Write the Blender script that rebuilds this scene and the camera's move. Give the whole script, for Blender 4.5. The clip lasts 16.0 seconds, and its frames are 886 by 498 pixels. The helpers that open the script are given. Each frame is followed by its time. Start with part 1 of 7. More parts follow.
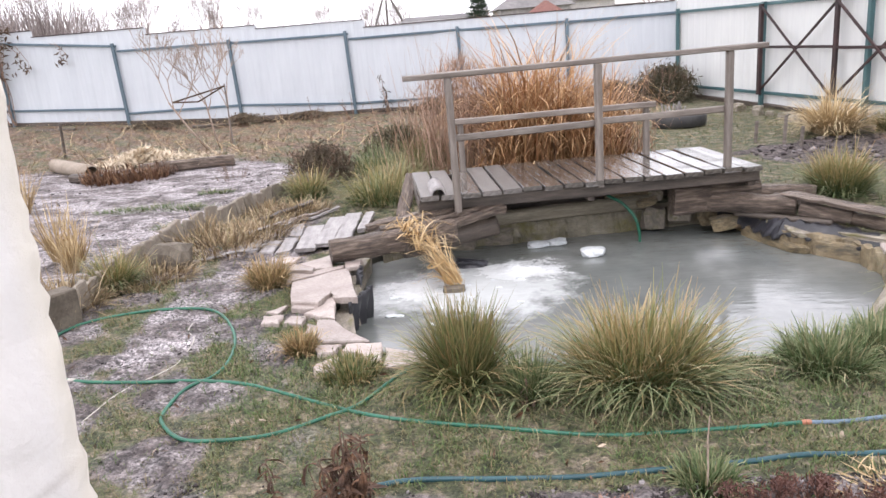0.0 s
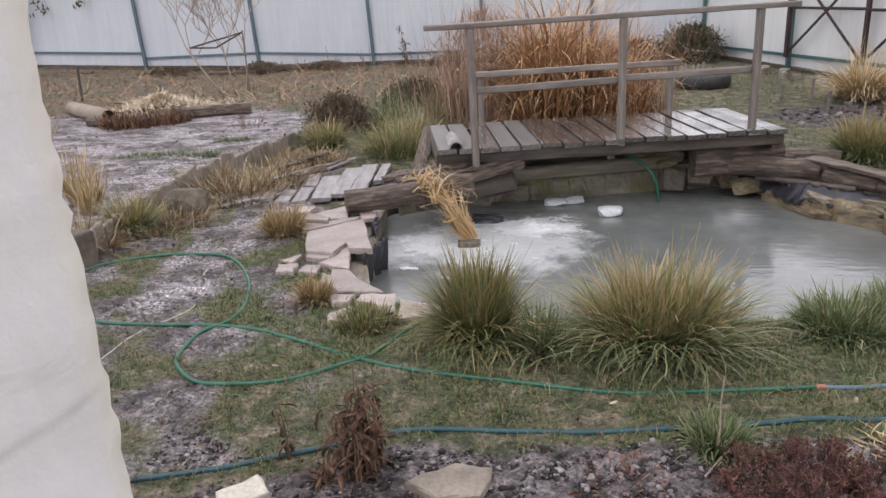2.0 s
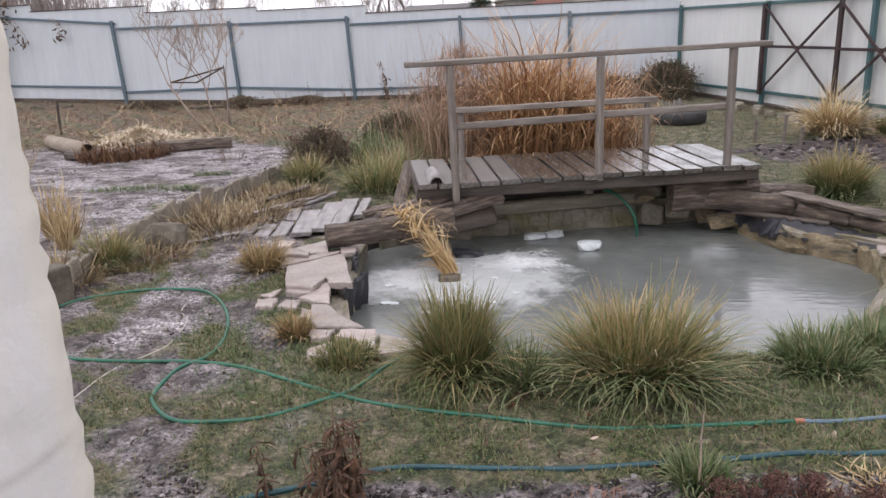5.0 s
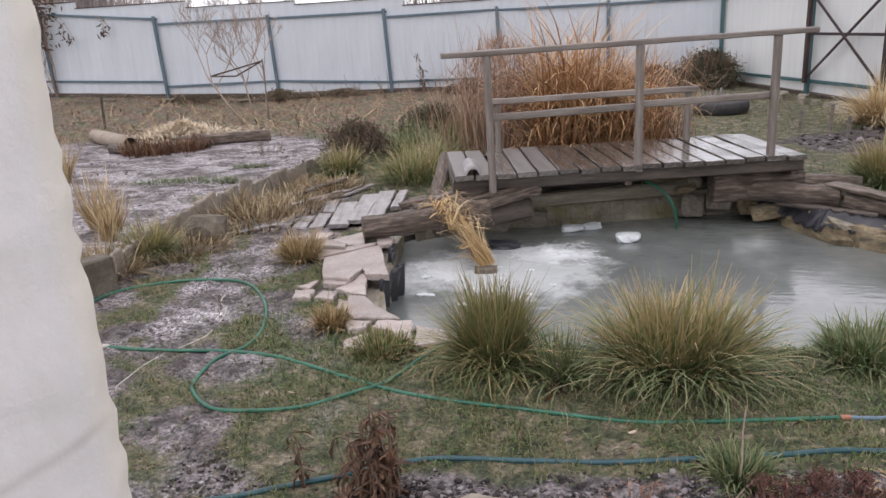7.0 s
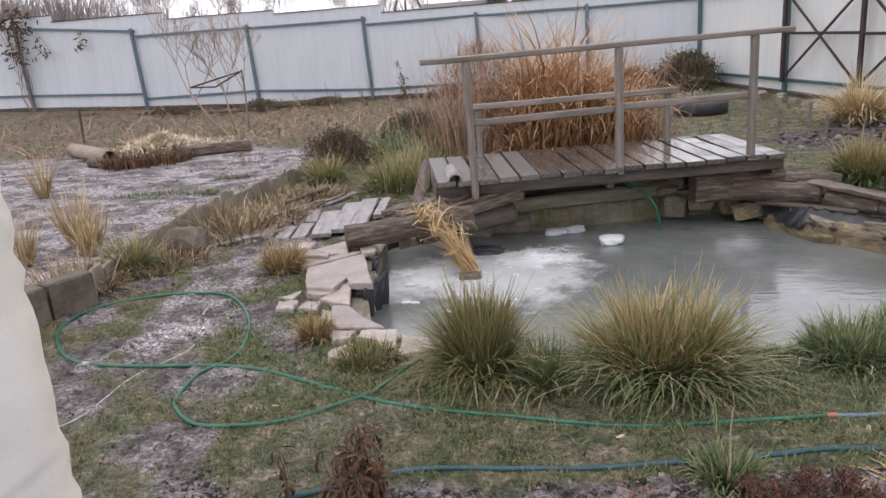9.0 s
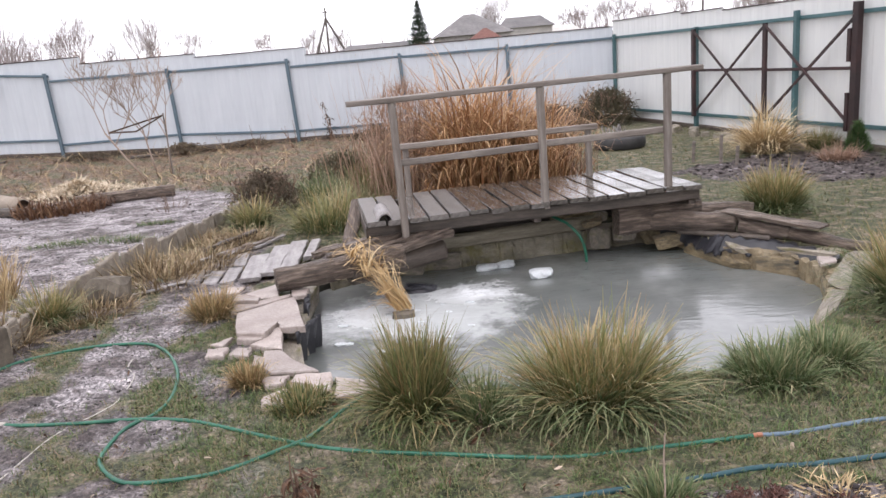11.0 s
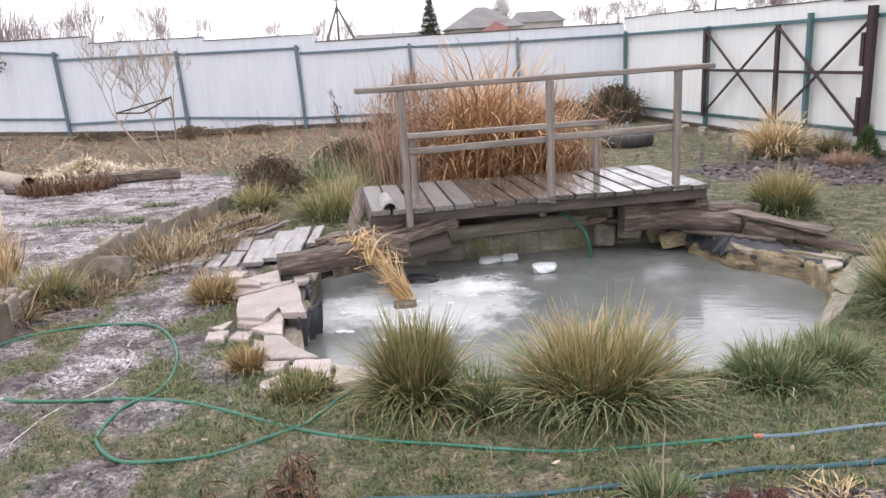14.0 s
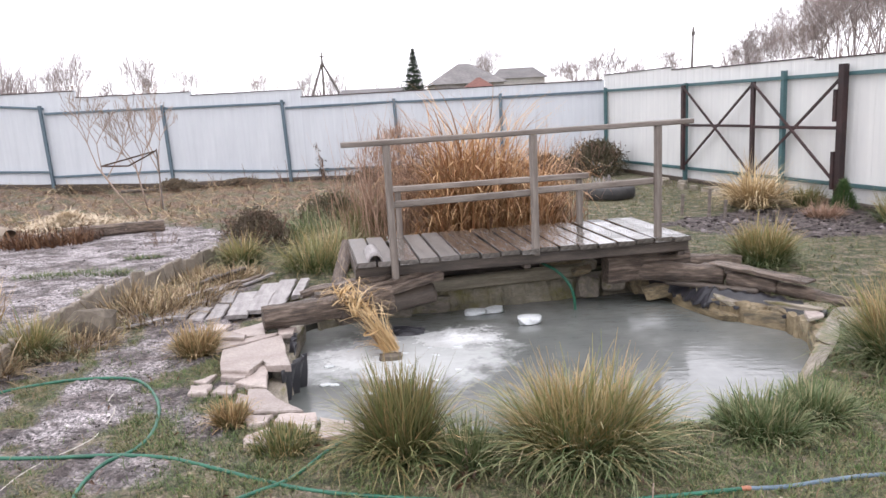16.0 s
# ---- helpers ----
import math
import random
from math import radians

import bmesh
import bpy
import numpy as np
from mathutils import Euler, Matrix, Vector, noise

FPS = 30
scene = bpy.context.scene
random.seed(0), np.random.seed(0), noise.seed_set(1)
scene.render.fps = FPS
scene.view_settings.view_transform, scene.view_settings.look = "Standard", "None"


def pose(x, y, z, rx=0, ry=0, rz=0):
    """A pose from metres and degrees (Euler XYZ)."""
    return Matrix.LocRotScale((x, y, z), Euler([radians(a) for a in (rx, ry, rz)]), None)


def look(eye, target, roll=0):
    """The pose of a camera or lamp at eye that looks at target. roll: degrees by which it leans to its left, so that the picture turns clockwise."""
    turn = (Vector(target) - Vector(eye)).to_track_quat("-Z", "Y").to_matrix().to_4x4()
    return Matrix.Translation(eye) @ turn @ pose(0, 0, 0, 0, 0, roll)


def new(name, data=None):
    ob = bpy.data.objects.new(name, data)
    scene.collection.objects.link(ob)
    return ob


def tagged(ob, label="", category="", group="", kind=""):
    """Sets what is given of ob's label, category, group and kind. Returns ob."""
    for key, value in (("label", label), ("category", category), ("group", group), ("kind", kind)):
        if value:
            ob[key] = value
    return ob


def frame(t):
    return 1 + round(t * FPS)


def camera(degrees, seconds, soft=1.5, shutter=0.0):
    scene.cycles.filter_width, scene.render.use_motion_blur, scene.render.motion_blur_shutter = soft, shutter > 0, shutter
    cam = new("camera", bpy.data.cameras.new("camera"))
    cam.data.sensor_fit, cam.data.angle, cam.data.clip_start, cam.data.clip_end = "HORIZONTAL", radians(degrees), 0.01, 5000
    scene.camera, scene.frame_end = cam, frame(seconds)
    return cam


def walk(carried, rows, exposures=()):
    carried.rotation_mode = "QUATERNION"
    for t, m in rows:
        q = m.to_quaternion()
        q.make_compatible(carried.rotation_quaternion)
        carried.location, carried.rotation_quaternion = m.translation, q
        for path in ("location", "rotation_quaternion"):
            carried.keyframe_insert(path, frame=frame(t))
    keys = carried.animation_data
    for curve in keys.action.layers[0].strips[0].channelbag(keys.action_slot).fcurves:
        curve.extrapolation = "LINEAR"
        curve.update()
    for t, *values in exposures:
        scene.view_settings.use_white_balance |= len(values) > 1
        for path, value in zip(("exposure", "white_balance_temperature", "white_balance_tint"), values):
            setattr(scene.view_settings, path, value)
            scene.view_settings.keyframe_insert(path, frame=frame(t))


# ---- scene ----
cam = camera(60.99, 16.0, soft=1.5)

PATH = [
    (0, look((0.024, -0.033, 1.378), (-0.1606, 1.8829, 0.8343), -4.62)),
    (0.5, look((0.009, -0.030, 1.372), (-0.1940, 1.8531, 0.7288), -3.75)),
    (1, look((0.007, -0.026, 1.367), (-0.2094, 1.8484, 0.7046), -4.21)),
    (1.5, look((0.003, -0.027, 1.369), (-0.2180, 1.8394, 0.6857), -4.33)),
    (2, look((0.006, -0.018, 1.356), (-0.2170, 1.8599, 0.7051), -3.11)),
    (2.5, look((0.011, -0.011, 1.358), (-0.1745, 1.8733, 0.7128), -3.01)),
    (3, look((0.010, -0.017, 1.362), (-0.1509, 1.8836, 0.7613), -3.10)),
    (3.5, look((0.011, -0.017, 1.362), (-0.1423, 1.8918, 0.7850), -2.94)),
    (4, look((0.007, -0.020, 1.364), (-0.1452, 1.8937, 0.8021), -2.83)),
    (6.5, look((0.010, -0.013, 1.360), (-0.2219, 1.8857, 0.7746), -2.90)),
    (7, look((0.008, -0.009, 1.356), (-0.2593, 1.8850, 0.7725), -3.43)),
    (7.5, look((0.010, -0.005, 1.361), (-0.3336, 1.8815, 0.7921), -4.70)),
    (8, look((0.018, 0.004, 1.352), (-0.3792, 1.8850, 0.8012), -5.20)),
    (8.5, look((0.017, 0.005, 1.348), (-0.3094, 1.8893, 0.7611), -4.58)),
    (9, look((0.017, 0.014, 1.355), (-0.2120, 1.9167, 0.7839), -4.51)),
    (9.2, look((0.018, 0.015, 1.363), (-0.1864, 1.9297, 0.8209), -4.81)),
    (11.3, look((0.013, 0.001, 1.363), (-0.0047, 1.9395, 0.8727), -4.53)),
    (11.5, look((0.012, 0.001, 1.361), (0.0080, 1.9359, 0.8538), -4.11)),
    (12, look((0.013, 0.000, 1.360), (0.0462, 1.9327, 0.8460), -3.91)),
    (12.5, look((0.012, 0.003, 1.361), (0.0596, 1.9306, 0.8303), -3.38)),
    (13, look((0.011, 0.002, 1.360), (0.0234, 1.9306, 0.8291), -3.20)),
    (13.5, look((0.013, 0.013, 1.353), (-0.0290, 1.9414, 0.8255), -3.61)),
    (14, look((0.009, 0.017, 1.347), (-0.0408, 1.9512, 0.8394), -3.21)),
    (14.5, look((0.002, 0.009, 1.348), (-0.0212, 1.9660, 0.9383), -2.59)),
    (15, look((-0.001, 0.004, 1.349), (0.0056, 1.9680, 0.9727), -2.56)),
    (15.5, look((0.000, 0.006, 1.347), (0.0063, 1.9711, 0.9757), -2.80)),
    (16, look((0.000, 0.000, 1.350), (0.0000, 1.9646, 0.9753), -3.00)),
]
EXPOSURES = [(0, 0.94, 6500, 18), (0.5, 0.58, 6500, 18), (1.5, 0.27, 6500, 18), (3.5, 0.29, 6500, 18), (9, 0.27, 6500, 18), (11.5, 0.69, 6500, 18), (14, 0.78, 6500, 18), (15, 0.77, 6500, 18), (16, 0.75, 6500, 18)]
walk(cam, PATH, EXPOSURES)

# ---- world and light ----
world = bpy.data.worlds.new("overcast_sky")
scene.world = world
world.use_nodes = True
wn, wl = world.node_tree.nodes, world.node_tree.links
sky = wn.new("ShaderNodeTexSky")
sky.sky_type = "NISHITA"
sky.sun_disc = False
sky.sun_elevation = radians(65)
sky.sun_rotation = radians(216)
sky.air_density, sky.dust_density, sky.ozone_density = 1.0, 1.0, 1.0
grey = wn.new("ShaderNodeHueSaturation")
grey.inputs["Saturation"].default_value = 0.22
wl.new(sky.outputs["Color"], grey.inputs["Color"])
# a closed cloud layer spreads the sky's light evenly over the dome
cloud = wn.new("ShaderNodeMix")
cloud.data_type = "RGBA"
cloud.inputs[0].default_value = 0.8
cloud.inputs[7].default_value = (9.6, 9.9, 10.3, 1)
wl.new(grey.outputs["Color"], cloud.inputs[6])
wl.new(cloud.outputs[2], wn["Background"].inputs["Color"])
wn["Background"].inputs["Strength"].default_value = 0.13

sun_data = bpy.data.lights.new("sun", "SUN")
sun_data.energy = 0.6
sun_data.angle = radians(40)
sun_data.color = (1.0, 0.97, 0.93)
sun = new("sun", sun_data)
sun.matrix_world = look((0, 0, 30), (8, 11, 0), 0)


# ---- material helpers ----
def node(nt, kind, **inputs):
    n = nt.nodes.new(kind)
    for k, v in inputs.items():
        n.inputs[k.replace("_", " ")].default_value = v
    return n


def ramp(nt, src, stops):
    r = nt.nodes.new("ShaderNodeValToRGB")
    r.color_ramp.elements[0].position, r.color_ramp.elements[0].color = stops[0][0], (*stops[0][1], 1)
    r.color_ramp.elements[1].position, r.color_ramp.elements[1].color = stops[-1][0], (*stops[-1][1], 1)
    for p, c in stops[1:-1]:
        r.color_ramp.elements.new(p).color = (*c, 1)
    nt.links.new(src, r.inputs["Fac"])
    return r.outputs["Color"]


def mix(nt, fac, a, b, mode="MIX"):
    m = nt.nodes.new("ShaderNodeMix")
    m.data_type, m.blend_type = "RGBA", mode
    for sock, val in ((m.inputs[0], fac), (m.inputs[6], a), (m.inputs[7], b)):
        if isinstance(val, (int, float)):
            sock.default_value = val
        elif isinstance(val, tuple):
            sock.default_value = (*val, 1)
        else:
            nt.links.new(val, sock)
    return m.outputs[2]


def noise_tex(nt, coords, scale, detail=4.0, rough=0.55, stretch=(1, 1, 1)):
    mp = nt.nodes.new("ShaderNodeMapping")
    mp.inputs["Scale"].default_value = stretch
    nt.links.new(coords, mp.inputs["Vector"])
    t = node(nt, "ShaderNodeTexNoise", Scale=scale, Detail=detail, Roughness=rough)
    nt.links.new(mp.outputs["Vector"], t.inputs["Vector"])
    return t.outputs["Fac"]


def start_mat(name):
    m = bpy.data.materials.new(name)
    m.use_nodes = True
    nt = m.node_tree
    tc = nt.nodes.new("ShaderNodeTexCoord")
    return m, nt, nt.nodes["Principled BSDF"], tc.outputs["Object"]


def set_bump(nt, bsdf, height, strength, dist=0.01):
    b = node(nt, "ShaderNodeBump", Strength=strength, Distance=dist)
    nt.links.new(height, b.inputs["Height"])
    nt.links.new(b.outputs["Normal"], bsdf.inputs["Normal"])


def surface(name, cols, scale=4.0, fine=40.0, rough=0.8, bump=0.4, stretch=(1, 1, 1), vary=0.25, metal=0.0, stain=None, island=False, dist=0.006, rough_vary=0.0):
    """A solid surface: broad colour changes, fine grain, optional stains, and a change from piece to piece."""
    m, nt, bsdf, co = start_mat(name)
    big = noise_tex(nt, co, scale, 5.0, 0.6, stretch)
    small = noise_tex(nt, co, fine, 5.0, 0.65, stretch)
    n = len(cols)
    col = ramp(nt, big, [(0.3 + 0.4 * k / max(1, n - 1), c) for k, c in enumerate(cols)])
    shade = ramp(nt, small, [(0.25, (0.62, 0.62, 0.62)), (0.75, (1.25, 1.25, 1.25))])
    col = mix(nt, 0.75, col, shade, "MULTIPLY")
    if stain:
        patch = ramp(nt, noise_tex(nt, co, scale * 0.7, 6.0, 0.7), [(stain[1], (0, 0, 0)), (stain[1] + 0.14, (1, 1, 1))])
        col = mix(nt, patch, col, stain[0])
    if island:
        rnd = nt.nodes.new("ShaderNodeNewGeometry").outputs["Random Per Island"]
    else:
        rnd = nt.nodes.new("ShaderNodeObjectInfo").outputs["Random"]
    hsv = nt.nodes.new("ShaderNodeHueSaturation")
    mr = node(nt, "ShaderNodeMapRange", To_Min=1 - vary, To_Max=1 + vary)
    nt.links.new(rnd, mr.inputs["Value"])
    nt.links.new(mr.outputs["Result"], hsv.inputs["Value"])
    nt.links.new(col, hsv.inputs["Color"])
    nt.links.new(hsv.outputs["Color"], bsdf.inputs["Base Color"])
    bsdf.inputs["Roughness"].default_value = rough
    if rough_vary:
        rr = node(nt, "ShaderNodeMapRange", From_Min=0.3, From_Max=0.7, To_Min=rough - rough_vary, To_Max=rough + rough_vary)
        nt.links.new(big, rr.inputs["Value"])
        nt.links.new(rr.outputs["Result"], bsdf.inputs["Roughness"])
    bsdf.inputs["Metallic"].default_value = metal
    set_bump(nt, bsdf, small, bump, dist)
    return m


def blade_mat(name, base_cols, tip_cols, rough=0.6, swap=0.5):
    """Grass: each blade runs from its foot's colour to its tip's, and differs from its neighbours."""
    m, nt, bsdf, co = start_mat(name)
    at = nt.nodes.new("ShaderNodeAttribute")
    at.attribute_name = "along"
    rnd = nt.nodes.new("ShaderNodeNewGeometry").outputs["Random Per Island"]
    k = len(base_cols)
    a = ramp(nt, rnd, [(i / max(1, k - 1), c) for i, c in enumerate(base_cols)])
    k = len(tip_cols)
    b = ramp(nt, rnd, [(i / max(1, k - 1), c) for i, c in enumerate(tip_cols)])
    shift = node(nt, "ShaderNodeMapRange", From_Min=0.0, From_Max=1.0, To_Min=-swap, To_Max=swap)
    mul = nt.nodes.new("ShaderNodeMath")
    mul.operation = "MULTIPLY"
    mul.inputs[1].default_value = 7.31
    fr = nt.nodes.new("ShaderNodeMath")
    fr.operation = "FRACT"
    nt.links.new(rnd, mul.inputs[0])
    nt.links.new(mul.outputs[0], fr.inputs[0])
    nt.links.new(fr.outputs[0], shift.inputs["Value"])
    add = nt.nodes.new("ShaderNodeMath")
    add.use_clamp = True
    nt.links.new(at.outputs["Fac"], add.inputs[0])
    nt.links.new(shift.outputs["Result"], add.inputs[1])
    col = mix(nt, add.outputs[0], a, b)
    nt.links.new(col, bsdf.inputs["Base Color"])
    bsdf.inputs["Roughness"].default_value = rough
    bsdf.inputs["Specular IOR Level"].default_value = 0.3
    return m


# ---- geometry helpers ----
def np_mesh(name, verts, quads, along=None):
    me = bpy.data.meshes.new(name)
    verts, quads = np.asarray(verts, np.float32), np.asarray(quads, np.int32)
    me.vertices.add(len(verts))
    me.vertices.foreach_set("co", verts.ravel())
    k = quads.shape[1]
    me.loops.add(quads.size)
    me.loops.foreach_set("vertex_index", quads.ravel())
    me.polygons.add(len(quads))
    me.polygons.foreach_set("loop_start", np.arange(0, quads.size, k, dtype=np.int32))
    me.update(calc_edges=True)
    if along is not None:
        me.attributes.new("along", "FLOAT", "POINT").data.foreach_set("value", np.asarray(along, np.float32))
    return me


def blades(n, seed, foot, length, width, lean, droop, segs=3, wmin=0.35):
    """n curved tapering blades. foot(rng, n) gives their feet and headings; lean and droop in radians, as (low, high)."""
    rng = np.random.default_rng(seed)
    pos, head = foot(rng, n)
    ln = rng.uniform(*length, n)
    wd = rng.uniform(*width, n)
    le = rng.uniform(*lean, n)
    dr = rng.uniform(*droop, n)
    levels, al = [], []
    p = pos.copy()
    side = np.stack([-np.sin(head), np.cos(head), np.zeros(n)], 1)
    twist = rng.uniform(-0.9, 0.9, n)
    side = side * np.cos(twist)[:, None] + np.stack([np.cos(head), np.sin(head), np.zeros(n)], 1) * np.sin(twist)[:, None]
    curl = rng.normal(0, 0.75, n)
    ln = ln * rng.choice([1.0, 1.0, 0.8, 1.12, 0.65], n)
    for k in range(segs + 1):
        u = k / segs
        w = wd * (1 - u) ** 0.7 * 0.5 + 0.0006 if k else wd * 0.5 * wmin + 0.0006
        levels += [p - side * w[:, None], p + side * w[:, None]]
        al += [np.full(n, u)] * 2
        ang = le + dr * (u + 0.5 / segs) ** 1.6
        hd = head + curl * u
        step = np.stack([np.cos(hd) * np.sin(ang), np.sin(hd) * np.sin(ang), np.cos(ang)], 1)
        p = p + step * (ln / segs)[:, None]
        p[:, 2] = np.maximum(p[:, 2], pos[:, 2] + 0.004)
    v = np.stack(levels, 1)
    per = 2 * (segs + 1)
    base = (np.arange(n) * per)[:, None, None]
    q = np.array([[2 * k, 2 * k + 1, 2 * k + 3, 2 * k + 2] for k in range(segs)])[None] + base
    return v.reshape(-1, 3), q.reshape(-1, 4), np.stack(al, 1).ravel()


def joined(groups):
    vs, qs, al, o = [], [], [], 0
    for v, q, a in groups:
        vs.append(v), qs.append(q + o), al.append(a)
        o += len(v)
    return np.concatenate(vs), np.concatenate(qs), np.concatenate(al)


class Geo:
    """Collects vertices and faces of one mesh."""

    def __init__(self):
        self.v, self.f = [], []

    def sweep(self, section, path, radii=None, jitter=0.0, seed=0, turn=0.0, caps=True):
        """A section, as (u, v) pairs, carried along a path of points."""
        rng = random.Random(seed)
        path = [Vector(p) for p in path]
        n, o = len(section), len(self.v)
        up = Vector((0, 0, 1))
        for k, p in enumerate(path):
            d = (path[min(k + 1, len(path) - 1)] - path[max(k - 1, 0)]).normalized()
            ref = up if abs(d.z) < 0.95 else Vector((0, 1, 0))
            a = ref.cross(d).normalized()
            b = d.cross(a)
            r = radii[k] if radii else 1.0
            c, s = math.cos(turn), math.sin(turn)
            for u, w in section:
                u, w = u * c - w * s, u * s + w * c
                q = p + a * (u * r) + b * (w * r)
                if jitter:
                    q += Vector((rng.uniform(-1, 1), rng.uniform(-1, 1), rng.uniform(-1, 1))) * jitter
                self.v.append(tuple(q))
        for k in range(len(path) - 1):
            for i in range(n):
                j = (i + 1) % n
                self.f.append((o + k * n + i, o + k * n + j, o + (k + 1) * n + j, o + (k + 1) * n + i))
        if caps:
            self.f.append(tuple(o + i for i in reversed(range(n))))
            self.f.append(tuple(o + (len(path) - 1) * n + i for i in range(n)))
        return self

    def tube(self, path, radii, n=8, jitter=0.0, seed=0, caps=True):
        sec = [(math.cos(2 * math.pi * i / n), math.sin(2 * math.pi * i / n)) for i in range(n)]
        radii = radii if isinstance(radii, (list, tuple)) else [radii] * len(path)
        return self.sweep(sec, path, list(radii), jitter, seed, 0.0, caps)

    def beam(self, a, b, w, h, stations=6, chamfer=0.006, jitter=0.0, seed=0, turn=0.0):
        """A chamfered bar from a to b, w across and h high."""
        c = chamfer
        x, y = w / 2, h / 2
        sec = [(-x + c, -y), (x - c, -y), (x, -y + c), (x, y - c), (x - c, y), (-x + c, y), (-x, y - c), (-x, -y + c)]
        a, b = Vector(a), Vector(b)
        return self.sweep(sec, [a.lerp(b, k / (stations - 1)) for k in range(stations)], None, jitter, seed, turn)

    def slab(self, pts, z0, z1, seed=0, bevel=0.006, rough=0.004):
        """A flat stone: an outline with uneven top and broken edges."""
        rng = random.Random(seed)
        c = Vector((sum(p[0] for p in pts) / len(pts), sum(p[1] for p in pts) / len(pts), 0))
        ring = []
        m = len(pts)
        for i in range(m):
            p, q = Vector((*pts[i], 0)), Vector((*pts[(i + 1) % m], 0))
            for k in range(3):
                e = p.lerp(q, k / 3)
                if k:
                    e += Vector((rng.uniform(-1, 1), rng.uniform(-1, 1), 0)) * rough * 2
                ring.append(e)
        o, n = len(self.v), len(ring)
        for zz, ins in ((z0, 0.0), (z1 - bevel, 0.0), (z1, bevel)):
            for e in ring:
                d = (c - e).normalized() * (ins + rng.uniform(0, rough))
                self.v.append((e.x + d.x, e.y + d.y, zz + rng.uniform(-rough, rough) * (0.5 if zz > z0 else 0)))
        for k in range(2):
            for i in range(n):
                j = (i + 1) % n
                self.f.append((o + k * n + i, o + k * n + j, o + (k + 1) * n + j, o + (k + 1) * n + i))
        self.f.append(tuple(o + 2 * n + i for i in range(n)))
        self.f.append(tuple(o + i for i in reversed(range(n))))
        return self

    def mesh(self, name, smooth=False):
        me = bpy.data.meshes.new(name)
        me.from_pydata(self.v, [], self.f)
        me.update()
        if smooth:
            me.shade_smooth()
        return me


def rock_mesh(name, seed, size=(0.1, 0.08, 0.05), sub=2, rough=0.25, flat=0.0):
    """A broken stone about the origin."""
    bm = bmesh.new()
    bmesh.ops.create_icosphere(bm, subdivisions=sub, radius=1.0)
    rng = random.Random(seed)
    off = Vector((rng.uniform(0, 50), rng.uniform(0, 50), rng.uniform(0, 50)))
    for v in bm.verts:
        d = v.co.normalized()
        box = 1.0 / max(abs(d.x), abs(d.y), abs(d.z)) ** 0.95
        r = 0.8 * box * (1 + rough * noise.noise(d * 1.7 + off) + rough * 0.4 * noise.noise(d * 5 + off))
        v.co = Vector((d.x * r * size[0], d.y * r * size[1], d.z * r * size[2]))
    me = bpy.data.meshes.new(name)
    bm.to_mesh(me)
    bm.free()
    return me


def put(name, me, material, parent=None, m=None, label=""):
    """Links a mesh as one object, alone or as a part of parent; m is its pose in the world."""
    ob = new(name, me)
    if material and not me.materials:
        me.materials.append(material)
    m = m or Matrix.Identity(4)
    if parent:
        ob.parent = parent
        w = parent.matrix_basis.copy()
        if parent.parent:
            w = parent.parent.matrix_basis @ parent.matrix_parent_inverse @ w
        ob.matrix_parent_inverse = w.inverted()
    ob.matrix_basis = m
    if label:
        ob["label"] = label
    return ob


def root(name, at, label, category, group="", kind=""):
    e = new(name)
    e.empty_display_size = 0.1
    e.matrix_basis = Matrix.Translation(at)
    return tagged(e, label, category, group, kind)


def thing(name, me, material, label, category, group="", kind="", m=None):
    return tagged(put(name, me, material, None, m), label, category, group, kind)


def spline(pts, per=8):
    """A smooth run through points."""
    pts = [Vector(p) for p in pts]
    out = []
    for i in range(len(pts) - 1):
        p0, p1, p2, p3 = pts[max(i - 1, 0)], pts[i], pts[i + 1], pts[min(i + 2, len(pts) - 1)]
        for k in range(per):
            t = k / per
            out.append(0.5 * ((2 * p1) + (p2 - p0) * t + (2 * p0 - 5 * p1 + 4 * p2 - p3) * t * t + (3 * p1 - p0 - 3 * p2 + p3) * t ** 3))
    return out + [pts[-1]]


# ---- ground plan ----
WATER_Z = -0.18
POND = spline([(-0.97, 4.6, 0), (-0.9, 4.1, 0), (-0.86, 3.72, 0), (-0.64, 3.32, 0), (-0.12, 3.08, 0), (0.6, 3.02, 0), (1.1, 3.08, 0), (1.58, 3.4, 0), (1.9, 3.76, 0), (2.12, 4.1, 0), (2.2, 4.4, 0), (2.1, 4.74, 0), (1.84, 5.02, 0), (1.76, 5.46, 0), (1.5, 5.78, 0), (1.13, 5.73, 0), (0.76, 5.66, 0), (0.3, 5.56, 0), (-0.21, 5.49, 0), (-0.63, 5.36, 0), (-0.95, 5.1, 0), (-0.97, 4.6, 0)], 5)[:-1]
POND_XY = np.array([(p.x, p.y) for p in POND])


def pond_distance(x, y):
    """Metres from the pond's edge, below zero inside it."""
    x, y = np.atleast_1d(x).astype(float), np.atleast_1d(y).astype(float)
    best, inside = np.full(x.shape, 1e9), np.zeros(x.shape, bool)
    for i in range(len(POND_XY)):
        (ax, ay), (bx, by) = POND_XY[i], POND_XY[(i + 1) % len(POND_XY)]
        t = np.clip(((x - ax) * (bx - ax) + (y - ay) * (by - ay)) / ((bx - ax) ** 2 + (by - ay) ** 2), 0, 1)
        best = np.minimum(best, np.hypot(x - ax - t * (bx - ax), y - ay - t * (by - ay)))
        cross = (ay > y) != (by > y)
        with np.errstate(divide="ignore", invalid="ignore"):
            inside ^= cross & (x < (bx - ax) * (y - ay) / (by - ay) + ax)
    return np.where(inside, -best, best)


